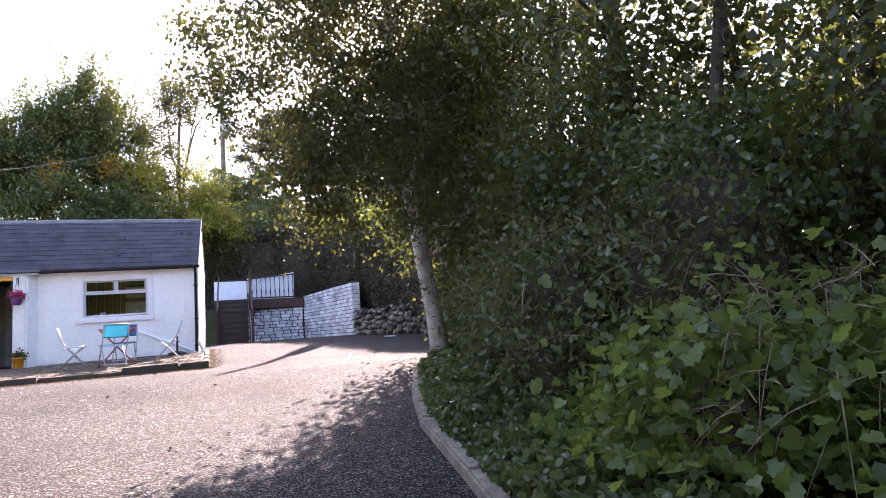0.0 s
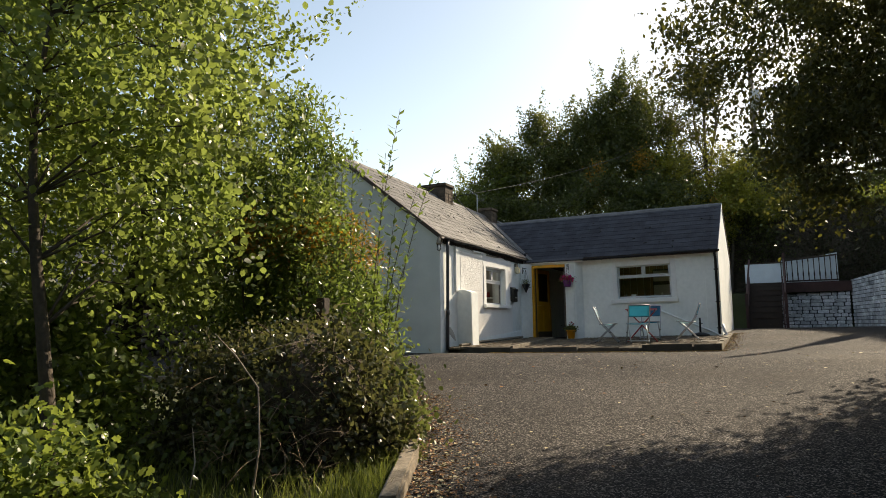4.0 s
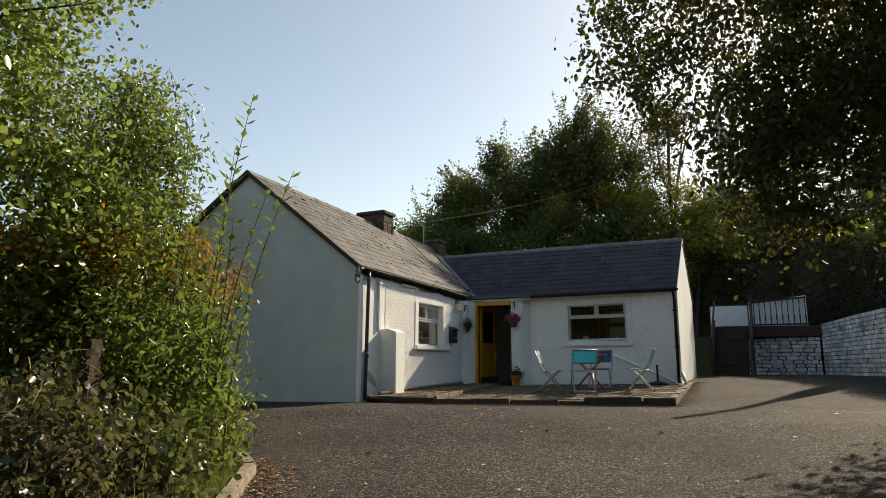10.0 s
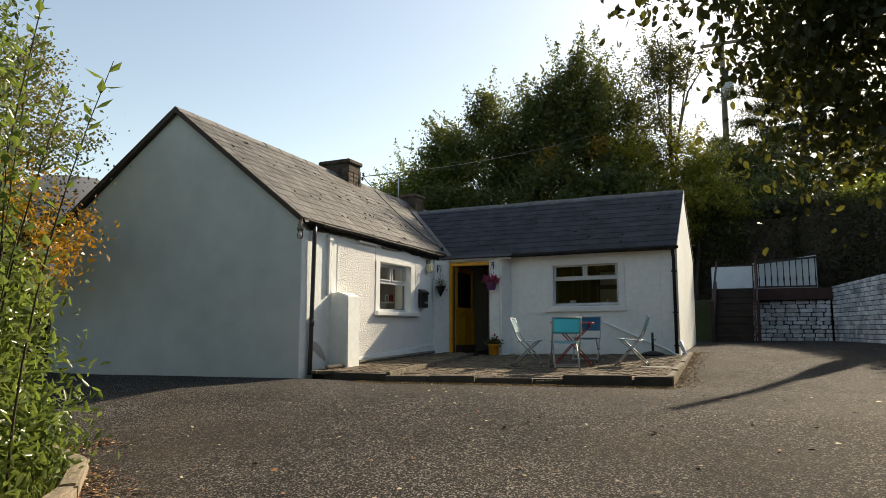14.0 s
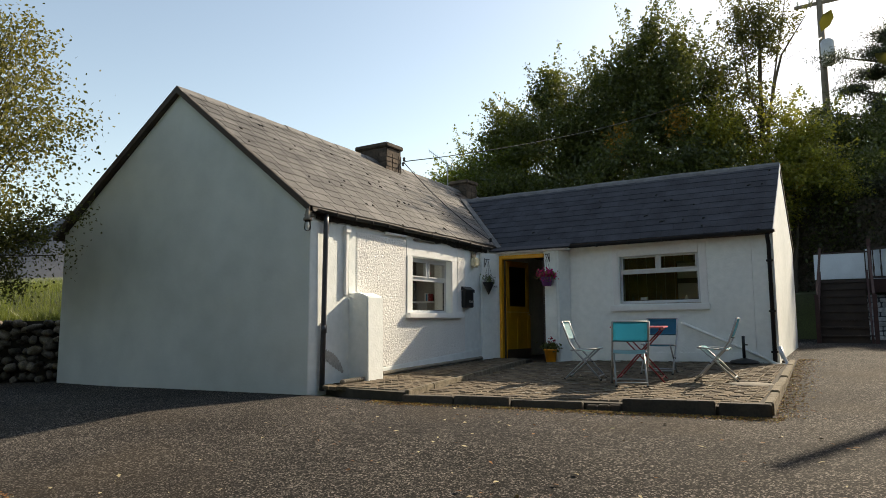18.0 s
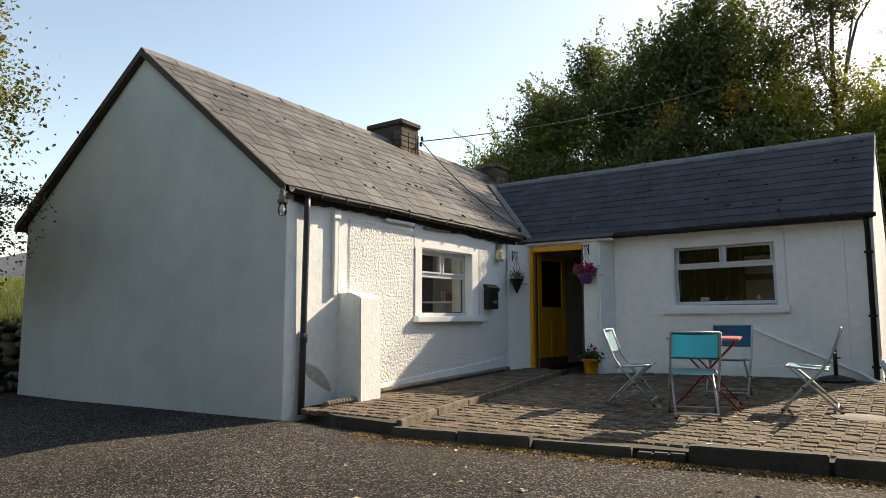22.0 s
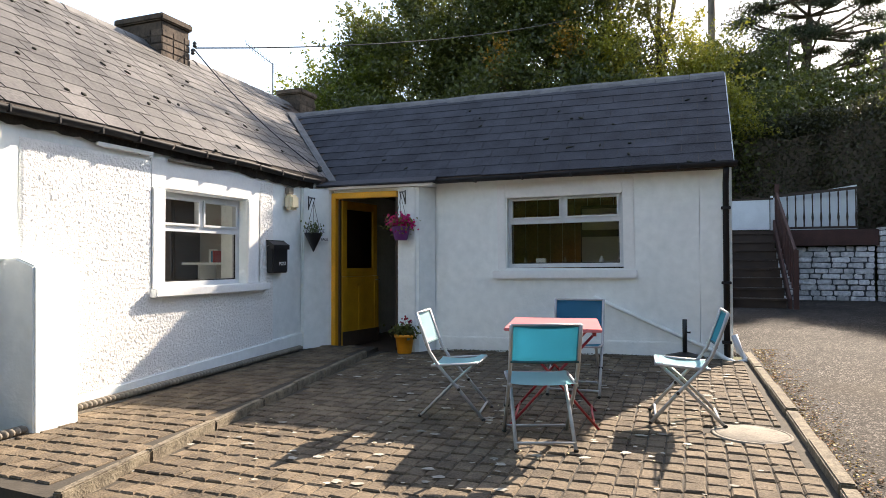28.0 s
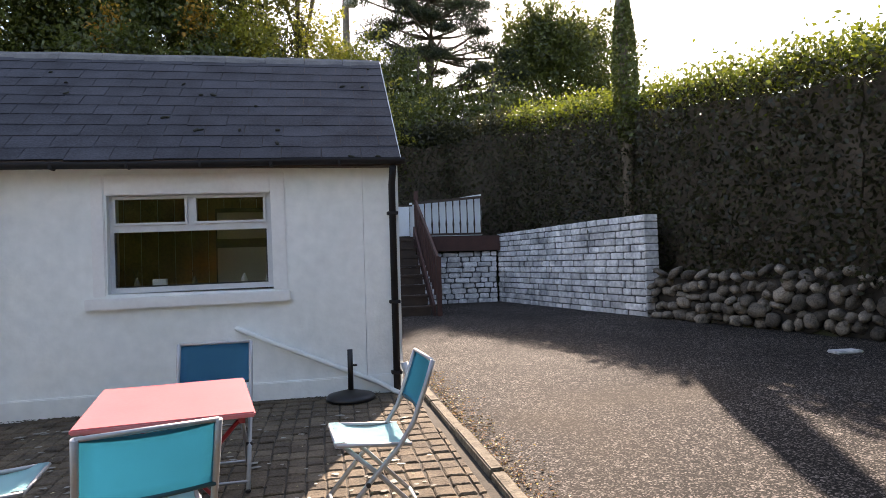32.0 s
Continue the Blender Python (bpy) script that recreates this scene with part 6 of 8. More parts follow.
# ---- trees, hedges and bushes ----
M["cane"] = material("cane", (0.3, 0.24, 0.19), 0.8, vary=0.3, scale=20, bump=0.2)
M["pole_wood"] = material("pole_wood", (0.16, 0.13, 0.1), 0.9, vary=0.3, scale=3, fine=30, bump=0.3)
M["hill"] = material("hill", (0.085, 0.088, 0.1), 1.0, vary=0.2, scale=0.02, fine=0.2, bump=0.0)
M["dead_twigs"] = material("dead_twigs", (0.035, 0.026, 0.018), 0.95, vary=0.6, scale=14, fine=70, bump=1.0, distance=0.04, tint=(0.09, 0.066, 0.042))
M["twig"] = material("twig", (0.24, 0.165, 0.105), 0.85, vary=0.3, scale=20, bump=0.2, island=0.45)
LEAF_SHAPES = {
    # outlines as (along, across) with the rib as the first and the middle point
    "lozenge": [(-0.5, 0.0), (-0.02, 0.5), (0.5, 0.0), (-0.02, -0.5)],
    "oval": [(-0.5, 0.0), (-0.2, 0.42), (0.16, 0.4), (0.5, 0.0), (0.16, -0.4), (-0.2, -0.42)],
    "lobed": [(-0.42, 0.0), (-0.5, 0.3), (-0.12, 0.5), (-0.02, 0.27), (0.2, 0.36), (0.5, 0.0), (0.2, -0.36), (-0.02, -0.27), (-0.12, -0.5), (-0.5, -0.3)],
}


def leaf_mesh(name, spots, size, mat, rng, droop=0.0, slim=0.55, parent=None, label="", shape="lozenge"):
    """Leaves folded along the rib, one at each spot, turned at random."""
    n, k = len(spots), len(LEAF_SHAPES[shape])
    size = size * rng.uniform(0.6, 1.25, (n, 1))
    d = rng.normal(size=(n, 3))
    d[:, 2] -= droop * 1.5
    d /= np.linalg.norm(d, axis=1, keepdims=True)
    s = np.cross(d, rng.normal(size=(n, 3)) + (np.array([0, 0, 1.2]) if shape == "lobed" else 0.0))
    s /= np.linalg.norm(s, axis=1, keepdims=True)
    up = np.cross(s, d)
    v = np.empty((n, k, 3), dtype=np.float32)
    for i, (a, c) in enumerate(LEAF_SHAPES[shape]):
        v[:, i] = spots + d * size * a + s * size * c * slim + up * size * 0.16 * abs(c)
    me = bpy.data.meshes.new(name)
    me.vertices.add(n * k)
    me.vertices.foreach_set("co", v.ravel())
    if k == 4:
        loops, starts = np.arange(n * 4), np.arange(0, n * 4, 4)
    else:
        half = k // 2
        pattern = np.array(list(range(0, half + 1)) + [0] + list(range(half, k)))
        loops = (np.arange(n)[:, None] * k + pattern[None, :]).ravel()
        starts = np.arange(0, n * len(pattern), half + 1)
    me.loops.add(len(loops))
    me.loops.foreach_set("vertex_index", loops.astype(np.int32))
    me.polygons.add(len(starts))
    me.polygons.foreach_set("loop_start", starts.astype(np.int32))
    me.update(calc_edges=True)
    me.materials.append(mat)
    ob = new(name, me)
    if parent is not None:
        on(parent, ob)
    if label:
        ob["label"] = label
    ob["kind"] = "stuff"
    return ob


def clumps(rng, blobs, count):
    """Clump centres in the given ellipsoids, more of them near the outside."""
    weights = np.array([b[3] * b[4] * b[5] for b in blobs]) ** 0.7
    pick = rng.choice(len(blobs), size=count, p=weights / weights.sum())
    d = rng.normal(size=(count, 3))
    d /= np.linalg.norm(d, axis=1, keepdims=True)
    r = rng.uniform(0.25, 1.0, (count, 1)) ** 0.55
    b = np.array(blobs, dtype=float)[pick]
    return b[:, :3] + d * r * b[:, 3:6]


def tree(name, x, y, z, trunk_top, blobs, leaves, leaf, mat, bark, radius, label, category="tree", shape="lozenge", lean=(0, 0), seed=1, clump=0.34, per=70, droop=0.2, group="", slim=0.6, limbs=26, sprays=0):
    """A tapered, bent trunk with limbs to its outer clumps, a crown of loose clumps of leaves, and leafy sprays at its outline."""
    rng = np.random.default_rng(seed)
    owner = empty(name, x, y, z, label, category, group)
    centres = clumps(rng, blobs, max(6, leaves // per))
    k = len(centres)
    sizes = clump * rng.uniform(0.45, 1.5, (k, 1))
    share = rng.integers(0, k, leaves)
    spots = centres[share] + rng.normal(size=(leaves, 3)) * sizes[share] * np.array([1, 1, 0.8])
    if sprays:
        middle = centres.mean(axis=0)
        out = (centres - middle) * np.array([1.0, 1.0, 0.8])
        outer = np.argsort(-np.linalg.norm(out, axis=1) - 0.5 * out[:, 2])[: max(8, k // 3)]
        for j in rng.choice(outer, size=sprays):
            way = out[j] / np.linalg.norm(out[j]) + np.array([0, 0, 0.5]) + rng.normal(size=3) * 0.3
            along = rng.uniform(0, 1, (46, 1))
            reach = rng.uniform(0.35, 0.95)
            spots = np.concatenate([spots, centres[j] + way * reach * (0.25 + along) + rng.normal(size=(46, 3)) * (0.13 - 0.1 * along) * (0.6 + reach * 0.6)])
    leaf_mesh("crown", spots, leaf, mat, rng, droop, slim, owner, shape=shape)
    bm = bmesh.new()
    spine = []
    for i in range(9):
        f = i / 8
        spine.append(Vector((x + lean[0] * f + 0.1 * math.sin(f * 5 + seed), y + lean[1] * f + 0.1 * math.cos(f * 4 + seed), z - 0.2 + (trunk_top + 0.2) * f)))
    tube(bm, spine, [radius * (1.25 - 0.95 * i / 8) if i else radius * 1.5 for i in range(9)], 9)
    on(owner, part("trunk", bm, bark))
    order = rng.permutation(k)[:limbs]
    for j in order[: min(limbs, k)]:
        c = Vector(centres[j])
        start = min(spine[2:], key=lambda s: abs(s.z - (c.z - 0.45 * (Vector((c.x, c.y, 0)) - Vector((s.x, s.y, 0))).length)))
        mid = start.lerp(c, 0.5) + Vector((0, 0, 0.12 * (c - start).length)) + Vector(rng.normal(size=3)) * 0.08
        thick = radius * 0.36 * max(0.35, 1 - (start.z - z) / max(0.1, trunk_top) * 0.6)
        bm = bmesh.new()
        tube(bm, [start, start.lerp(mid, 0.6), mid, mid.lerp(c, 0.6), c], [thick, thick * 0.75, thick * 0.55, thick * 0.35, 0.006], 6)
        on(owner, part("limb", bm, bark))
    return owner


def bush(name, x, y, z, blobs, leaves, leaf, mat, label, category="bush", seed=1, clump=0.2, per=60, droop=0.1, slim=0.6, core=None, stems=16, shape="lozenge"):
    rng = np.random.default_rng(seed)
    owner = empty(name, x, y, z, label, category)
    centres = clumps(rng, blobs, max(5, leaves // per))
    share = rng.integers(0, len(centres), leaves)
    spots = centres[share] + rng.normal(size=(leaves, 3)) * clump * rng.uniform(0.6, 1.3, (leaves, 1))
    spots[:, 2] = np.maximum(spots[:, 2], z + 0.02)
    leaf_mesh("foliage", spots, leaf, mat, rng, droop, slim, owner, shape=shape)
    bm = bmesh.new()
    for j in range(min(stems, len(centres))):
        c = Vector(centres[j])
        foot = Vector((x + (c.x - x) * 0.35, y + (c.y - y) * 0.35, z - 0.1))
        mid = foot.lerp(c, 0.55) + Vector((0, 0, 0.15))
        tube(bm, [foot, mid, c], [0.013, 0.009, 0.003], 5)
    on(owner, part("woody_base", bm, M["bark"]))
    # solid filling, darkened for the twigs and the shade inside the bush
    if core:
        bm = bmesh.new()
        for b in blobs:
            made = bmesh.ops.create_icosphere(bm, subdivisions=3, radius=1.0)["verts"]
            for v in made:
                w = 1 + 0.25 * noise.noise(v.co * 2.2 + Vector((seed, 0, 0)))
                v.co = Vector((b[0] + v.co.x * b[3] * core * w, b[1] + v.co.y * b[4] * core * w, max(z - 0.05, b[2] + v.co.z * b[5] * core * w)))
        on(owner, part("thicket", bm, M["dead_twigs"], label="solid dark core for dead twigs and inner shade"))
    return owner


def ground_at(x, y):
    return land_height(x, y) + 0.02


# trees behind the house
def back_tree(x, y, top, blobs, leaves, kind, label, seed, leaf=0.13, clump=0.3, radius=0.17, limbs=26, per=170):
    z = ground_at(x, y)
    return tree("tree", x, y, z, top - z, blobs, leaves, leaf, LEAF[kind], M["bark"], radius, label, seed=seed, clump=clump, limbs=limbs, per=per, group="trees behind the cottage", droop=-0.15, sprays=max(40, leaves // 450))


back_tree(0.2, 13.2, 11.2, [(0.2, 12.6, 6.4, 2.4, 2.0, 3.4), (0.25, 12.5, 10.2, 1.25, 1.2, 1.75), (1.3, 12.4, 8.4, 1.4, 1.3, 2.2), (-1.2, 12.4, 8.6, 1.4, 1.3, 2.2)], 66000, "dark", "tall dense green tree behind the cottage", 11)
back_tree(-3.6, 13.0, 9.8, [(-3.8, 12.4, 7.2, 1.7, 1.7, 2.8), (-3.9, 12.5, 10.0, 0.8, 0.8, 1.0), (-2.2, 12.4, 8.2, 1.5, 1.4, 2.3), (-5.7, 12.4, 8.4, 0.9, 0.9, 1.5)], 46000, "dark", "leafy green tree with feathery tips behind the chimney", 12, clump=0.32)
back_tree(-7.4, 12.6, 6.4, [(-7.9, 12.0, 6.2, 1.9, 1.6, 1.7), (-6.2, 12.0, 6.2, 1.7, 1.6, 2.2), (-8.9, 12.2, 5.6, 1.0, 1.0, 1.5)], 36000, "hedge", "rounded bright green tree behind the cottage", 13, clump=0.32)
back_tree(-2.0, 11.2, 5.8, [(-4.4, 10.6, 4.4, 2.6, 1.4, 2.2), (-0.6, 10.6, 4.6, 2.4, 1.4, 2.4), (2.0, 10.8, 4.6, 1.8, 1.4, 2.4)], 60000, "dark", "dark undergrowth of young trees behind the roofs", 19)
slender = back_tree(3.9, 12.7, 11.4, [(3.6, 12.5, 10.8, 0.75, 0.7, 1.0), (4.2, 12.5, 10.6, 0.6, 0.6, 0.9), (2.9, 12.5, 9.6, 0.9, 0.8, 1.5), (3.4, 12.5, 7.8, 0.9, 0.8, 1.6), (2.4, 12.4, 6.6, 1.1, 1.0, 1.6)], 13000, "birch", "slender tall tree with thin pale branches behind the wing", 14, leaf=0.11, clump=0.22, radius=0.075, limbs=34, per=60)
back_tree(4.6, 12.2, 5.6, [(4.4, 11.9, 5.4, 1.3, 1.1, 1.5), (3.2, 11.7, 5.0, 1.4, 1.1, 1.9), (2.6, 11.8, 7.2, 0.9, 0.8, 1.1), (4.9, 11.9, 6.4, 0.7, 0.6, 1.1)], 30000, "yellowing", "yellow-green tree turning yellow behind the wing", 17, leaf=0.11, clump=0.24, radius=0.08)
for foot, fork, tip in (((3.8, 12.68, 5.6), (4.15, 12.6, 8.6), (4.75, 12.5, 11.9)), ((3.85, 12.7, 5.4), (3.75, 12.6, 9.0), (3.95, 12.5, 12.2)), ((4.1, 12.62, 8.2), (4.5, 12.55, 9.8), (5.3, 12.5, 11.0)), ((3.8, 12.65, 7.6), (3.4, 12.6, 9.2), (3.2, 12.5, 11.4))):
    bend = (foot[0] * 0.45 + fork[0] * 0.55 - 0.06, 12.65, foot[2] * 0.5 + fork[2] * 0.5)
    on(slender, part("stem", piped([foot, bend, fork, tip], [0.06, 0.05, 0.036, 0.012], 7), M["bark"]))
back_tree(5.4, 12.4, 4.4, [(5.3, 12.1, 5.6, 0.7, 0.5, 0.8), (4.7, 12.0, 6.5, 0.55, 0.5, 0.8), (5.9, 12.2, 5.1, 0.5, 0.5, 0.7)], 7000, "yellowing", "sunlit yellow-green sapling behind the wing", 24, leaf=0.09, clump=0.2, radius=0.04, limbs=20, per=60)
bush("yellow_bush", 3.4, 11.5, 2.2, [(3.9, 11.2, 5.2, 0.9, 0.6, 0.8), (1.4, 11.0, 7.6, 0.4, 0.4, 0.4), (-0.5, 10.6, 6.9, 0.5, 0.5, 0.5)], 1400, 0.11, LEAF["autumn"], "sprays of yellow leaves among the trees", seed=18, clump=0.22)
tree("tree", 6.6, 14.2, ground_at(6.6, 14.2), 4.0, [(6.9, 13.6, 4.4, 1.7, 1.4, 1.9), (5.6, 13.2, 4.2, 1.4, 1.3, 1.6)], 20000, 0.13, LEAF["dark"], M["bark"], 0.1, "dark green tree beside the garden steps", seed=15)

tree("tree", 5.9, 16.6, ground_at(5.9, 16.6), 6.0, [(5.6, 16.5, 7.0, 1.5, 1.2, 1.9), (6.9, 16.6, 6.6, 1.3, 1.2, 1.8), (4.9, 16.3, 5.6, 1.0, 1.0, 1.6)], 24000, 0.12, LEAF["dark"], M["bark"], 0.1, "dark feathery tree between the wing and the pine", seed=16, clump=0.3, sprays=60, group="trees behind the cottage")

# far trees over the hedge
def pine(x, y, z, h, label, seed):
    """A wind-swept pine: bare limbs that carry flat pads of needles."""
    rng = np.random.default_rng(seed)
    owner = empty("pine_tree", x, y, z, label, "tree")
    spine = [Vector((x + 0.9 * math.sin(f * 2.2) - 0.2, y, z + h * 0.86 * f)) for f in [i / 10 for i in range(11)]]
    on(owner, part("trunk", tube(bmesh.new(), spine, [0.26 * (1.1 - 0.9 * i / 10) for i in range(11)], 9), M["bark"]))
    pads = []
    for k in range(96):
        f = 0.16 + 0.86 * (k / 95)
        a = k * 2.4
        f = min(1.0, max(0.12, f + rng.uniform(-0.07, 0.07)))
        reach = (4.5 - 2.4 * max(0, f - 0.5) / 0.5) * rng.uniform(0.35, 1.0)
        s = spine[min(10, int(f * 10))]
        c = s + Vector((math.cos(a) * reach, math.sin(a) * reach * 0.7, rng.uniform(-0.1, 0.9)))
        pads.append((c, rng.uniform(0.3, 0.72)))
        on(owner, part("limb", tube(bmesh.new(), [s, s.lerp(c, 0.55) + Vector((0, 0, -0.1)), c], [0.07, 0.05, 0.015], 6), M["bark"]))
    n = 84000
    pick = rng.integers(0, len(pads), n)
    centre = np.array([tuple(p[0]) for p in pads])[pick]
    rad = np.array([p[1] for p in pads])[pick][:, None]
    spots = centre + rng.normal(size=(n, 3)) * rad * np.array([0.66, 0.6, 0.24])
    leaf_mesh("crown", spots, 0.22, LEAF["pine"], rng, -0.3, 0.13, owner)
    return owner


pine(8.3, 21.0, 5.0, 9.5, "dark spreading pine tree on the bank beyond the hedge", 61)
tree("tree", 15.2, 22.5, 4.0, 6.0, [(15.2, 22.0, 8.6, 3.7, 3.0, 3.4), (14.8, 22.0, 11.0, 2.2, 1.9, 1.6)], 46000, 0.17, LEAF["dark"], M["bark"], 0.2, "rounded tree beyond the hedge against the sun", seed=62, clump=0.4, sprays=90)

# dark trees between the steps and the pine
for i, (tx, ty, th) in enumerate([(7.6, 15.6, 7.4), (10.0, 15.0, 7.0), (12.5, 13.2, 5.6), (5.9, 15.4, 6.2)]):
    tree("tree", tx, ty, ground_at(tx, ty), th - 1.5, [(tx, ty, th * 0.62, 1.9, 1.6, th * 0.32), (tx + 0.4, ty, th * 0.85, 1.2, 1.1, 1.0)], 16000, 0.14, LEAF["dark"], M["bark"], 0.1, "dark green tree on the bank behind the hedge", seed=90 + i, clump=0.34, group="trees on the bank")

# the birch and the trees over the drive
# the highest clumps are added out of view above the drive, to shade it
tree("birch_tree", 8.85, -7.75, ground_at(8.85, -7.75), 6.8, [(8.2, -8.0, 4.9, 2.1, 1.9, 1.8), (9.6, -7.8, 5.2, 1.9, 1.8, 2.0), (7.0, -9.4, 4.2, 1.0, 1.1, 1.1), (6.95, -9.6, 5.3, 0.85, 0.9, 1.2), (7.9, -9.3, 6.6, 1.6, 1.5, 0.9), (7.2, -10.8, 6.0, 1.3, 1.2, 0.6), (8.4, -10.6, 6.2, 1.2, 1.2, 0.7), (8.2, -8.2, 3.4, 1.2, 1.2, 1.0), (9.5, -8.0, 2.8, 1.3, 1.3, 1.4), (5.9, -9.7, 3.7, 0.65, 0.7, 0.7), (7.3, -8.5, 2.9, 0.8, 0.7, 0.7), (6.75, -9.6, 2.3, 0.45, 0.4, 0.45), (7.2, -9.3, 1.9, 0.5, 0.4, 0.4), (6.1, -9.75, 2.75, 0.25, 0.2, 0.15), (6.6, -9.7, 2.5, 0.3, 0.25, 0.3), (6.35, -9.7, 3.0, 0.5, 0.3, 0.35), (6.95, -9.6, 2.3, 0.35, 0.3, 0.35), (7.7, -9.4, 2.7, 0.7, 0.5, 0.6), (7.1, -9.5, 2.9, 0.55, 0.4, 0.45), (8.2, -9.3, 2.0, 0.7, 0.5, 0.6)], 102000, 0.068, LEAF["birch"], M["birch_bark"], 0.12, "leaning silver birch with hanging leafy branches over the drive", lean=(-0.6, -0.1), seed=21, clump=0.2, droop=0.6, per=120, shape="oval")
tree("tree", 9.9, -5.6, ground_at(9.9, -5.6), 5.0, [(9.6, -6.1, 3.2, 1.2, 1.1, 1.9), (9.8, -6.2, 4.9, 1.2, 1.2, 1.2), (10.4, -5.6, 4.4, 1.3, 1.1, 1.5)], 30000, 0.1, LEAF["dark"], M["bark"], 0.12, "dense dark tree at the corner of the drive", seed=22, clump=0.3)
for i, (tx, ty, hz, rr, top) in enumerate([(9.9, -9.9, 4.4, 1.7, 5000), (9.7, -12.0, 3.8, 1.5, 5000), (10.6, -14.4, 3.6, 1.9, 4500), (12.0, -8.0, 4.6, 2.4, 4500), (12.4, -12.0, 5.0, 2.5, 6000), (10.4, -17.6, 3.4, 1.9, 6000), (11.2, -4.6, 3.4, 1.6, 12000)]):
    tree("tree", tx, ty, ground_at(tx, ty), hz + 2.2, [(tx - 0.1, ty, hz + 0.9, rr, rr, 2.1)], top, 0.1, LEAF["dark"], M["bark"], 0.12, "leafy tree in the hedgerow beside the drive", seed=30 + i, clump=0.26, per=110, group="trees beside the drive", lean=(0.3 * (-1) ** i, 0.2))
    bush("undergrowth", tx, ty, ground_at(tx, ty), [(tx, ty, hz * 0.35, rr * 0.8, rr * 0.9, hz * 0.45)], 15000, 0.085, LEAF["dark"], "dark thicket of leaves under the hedgerow trees", seed=130 + i, clump=0.24, core=0.5)
bush("ivy_bush", 9.3, -7.6, ground_at(9.3, -7.6), [(9.75, -7.9, 0.7, 0.75, 0.8, 1.1), (9.4, -9.2, 0.7, 0.7, 1.0, 1.2), (9.1, -10.9, 0.6, 0.7, 1.0, 1.3), (10.2, -6.9, 0.8, 0.9, 0.7, 1.2)], 34000, 0.075, LEAF["dark"], "dark tangled undergrowth around the birch trunk", seed=47, clump=0.17, core=0.72)
bush("ivy_bush", 8.7, -12.4, ground_at(8.7, -12.4), [(8.6, -12.2, 0.2, 0.6, 0.9, 1.0), (8.7, -11.0, 0.2, 0.5, 0.8, 0.9), (9.2, -13.4, 0.6, 0.8, 0.9, 1.2)], 26000, 0.065, LEAF["ivy"], "dense leafy undergrowth behind the kerb", seed=48, clump=0.17, core=0.7, shape="oval")
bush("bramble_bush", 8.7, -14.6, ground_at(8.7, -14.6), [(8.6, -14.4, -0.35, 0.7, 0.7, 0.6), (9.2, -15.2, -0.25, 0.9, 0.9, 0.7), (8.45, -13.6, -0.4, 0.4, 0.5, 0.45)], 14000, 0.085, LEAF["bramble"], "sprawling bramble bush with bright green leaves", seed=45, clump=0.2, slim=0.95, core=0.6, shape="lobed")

for i, (tx, ty, lx, ly) in enumerate([(9.3, -13.2, 0.5, -0.3), (9.9, -14.0, 0.9, 0.2), (10.3, -12.9, -0.4, 0.4), (9.6, -15.2, 1.1, 0.0), (10.8, -15.6, -0.2, 0.5)]):
    tree("tree", tx, ty, ground_at(tx, ty), 6.0, [(tx + lx * 0.9, ty + ly, 4.8, 0.9, 0.9, 1.3), (tx + lx * 0.5, ty, 3.0, 0.7, 0.7, 0.9)], 2200, 0.085, LEAF["birch"], M["bark"], 0.055, "slender young tree with a bare stem", seed=150 + i, clump=0.2, per=60, lean=(lx, ly), limbs=18, group="young trees beside the drive")

# left side of the drive
tree("willow_tree", 0.2, -12.8, ground_at(0.2, -12.8), 5.8, [(0.1, -12.5, 3.0, 1.6, 1.5, 2.5), (-0.3, -13.0, 5.4, 1.6, 1.6, 1.9), (0.7, -12.2, 1.5, 1.4, 1.1, 1.5), (-0.2, -13.6, 1.2, 1.2, 0.7, 1.5)], 56000, 0.064, LEAF["shrub"], M["bark"], 0.11, "bright green leafy tree on the bed beside the drive", seed=41, clump=0.2, sprays=130, slim=0.66, per=150, shape="oval", limbs=40)
tree("tree", -2.4, -14.6, ground_at(-2.4, -14.6), 6.2, [(-2.2, -14.3, 3.0, 2.3, 2.2, 3.2), (-2.6, -14.4, 6.2, 1.9, 1.9, 1.9), (0.4, -14.6, 1.6, 1.3, 1.0, 1.9), (-0.9, -14.9, 2.6, 1.3, 1.0, 2.0)], 44000, 0.07, LEAF["shrub"], M["bark"], 0.13, "green leafy tree filling the edge of the garden", seed=42, clump=0.24, sprays=90, per=180)
bush("berry_bush", 1.75, -11.6, ground_at(1.75, -11.6), [(1.7, -11.7, 0.3, 1.0, 0.95, 1.2), (1.45, -11.9, 1.4, 0.65, 0.6, 0.8), (2.1, -11.4, -0.1, 0.5, 0.55, 0.55), (1.35, -10.95, 0.3, 0.8, 0.55, 1.05), (1.15, -11.2, 1.5, 0.7, 0.5, 0.75), (1.7, -10.6, -0.2, 0.4, 0.3, 0.35), (1.2, -11.15, 2.4, 0.7, 0.4, 0.7), (0.85, -11.0, 3.1, 0.5, 0.4, 0.5)], 38000, 0.078, LEAF["glossy"], "tall leafy shrub with green and orange leaves", seed=43, clump=0.15, slim=0.4, shape="oval", droop=-0.25, stems=60)
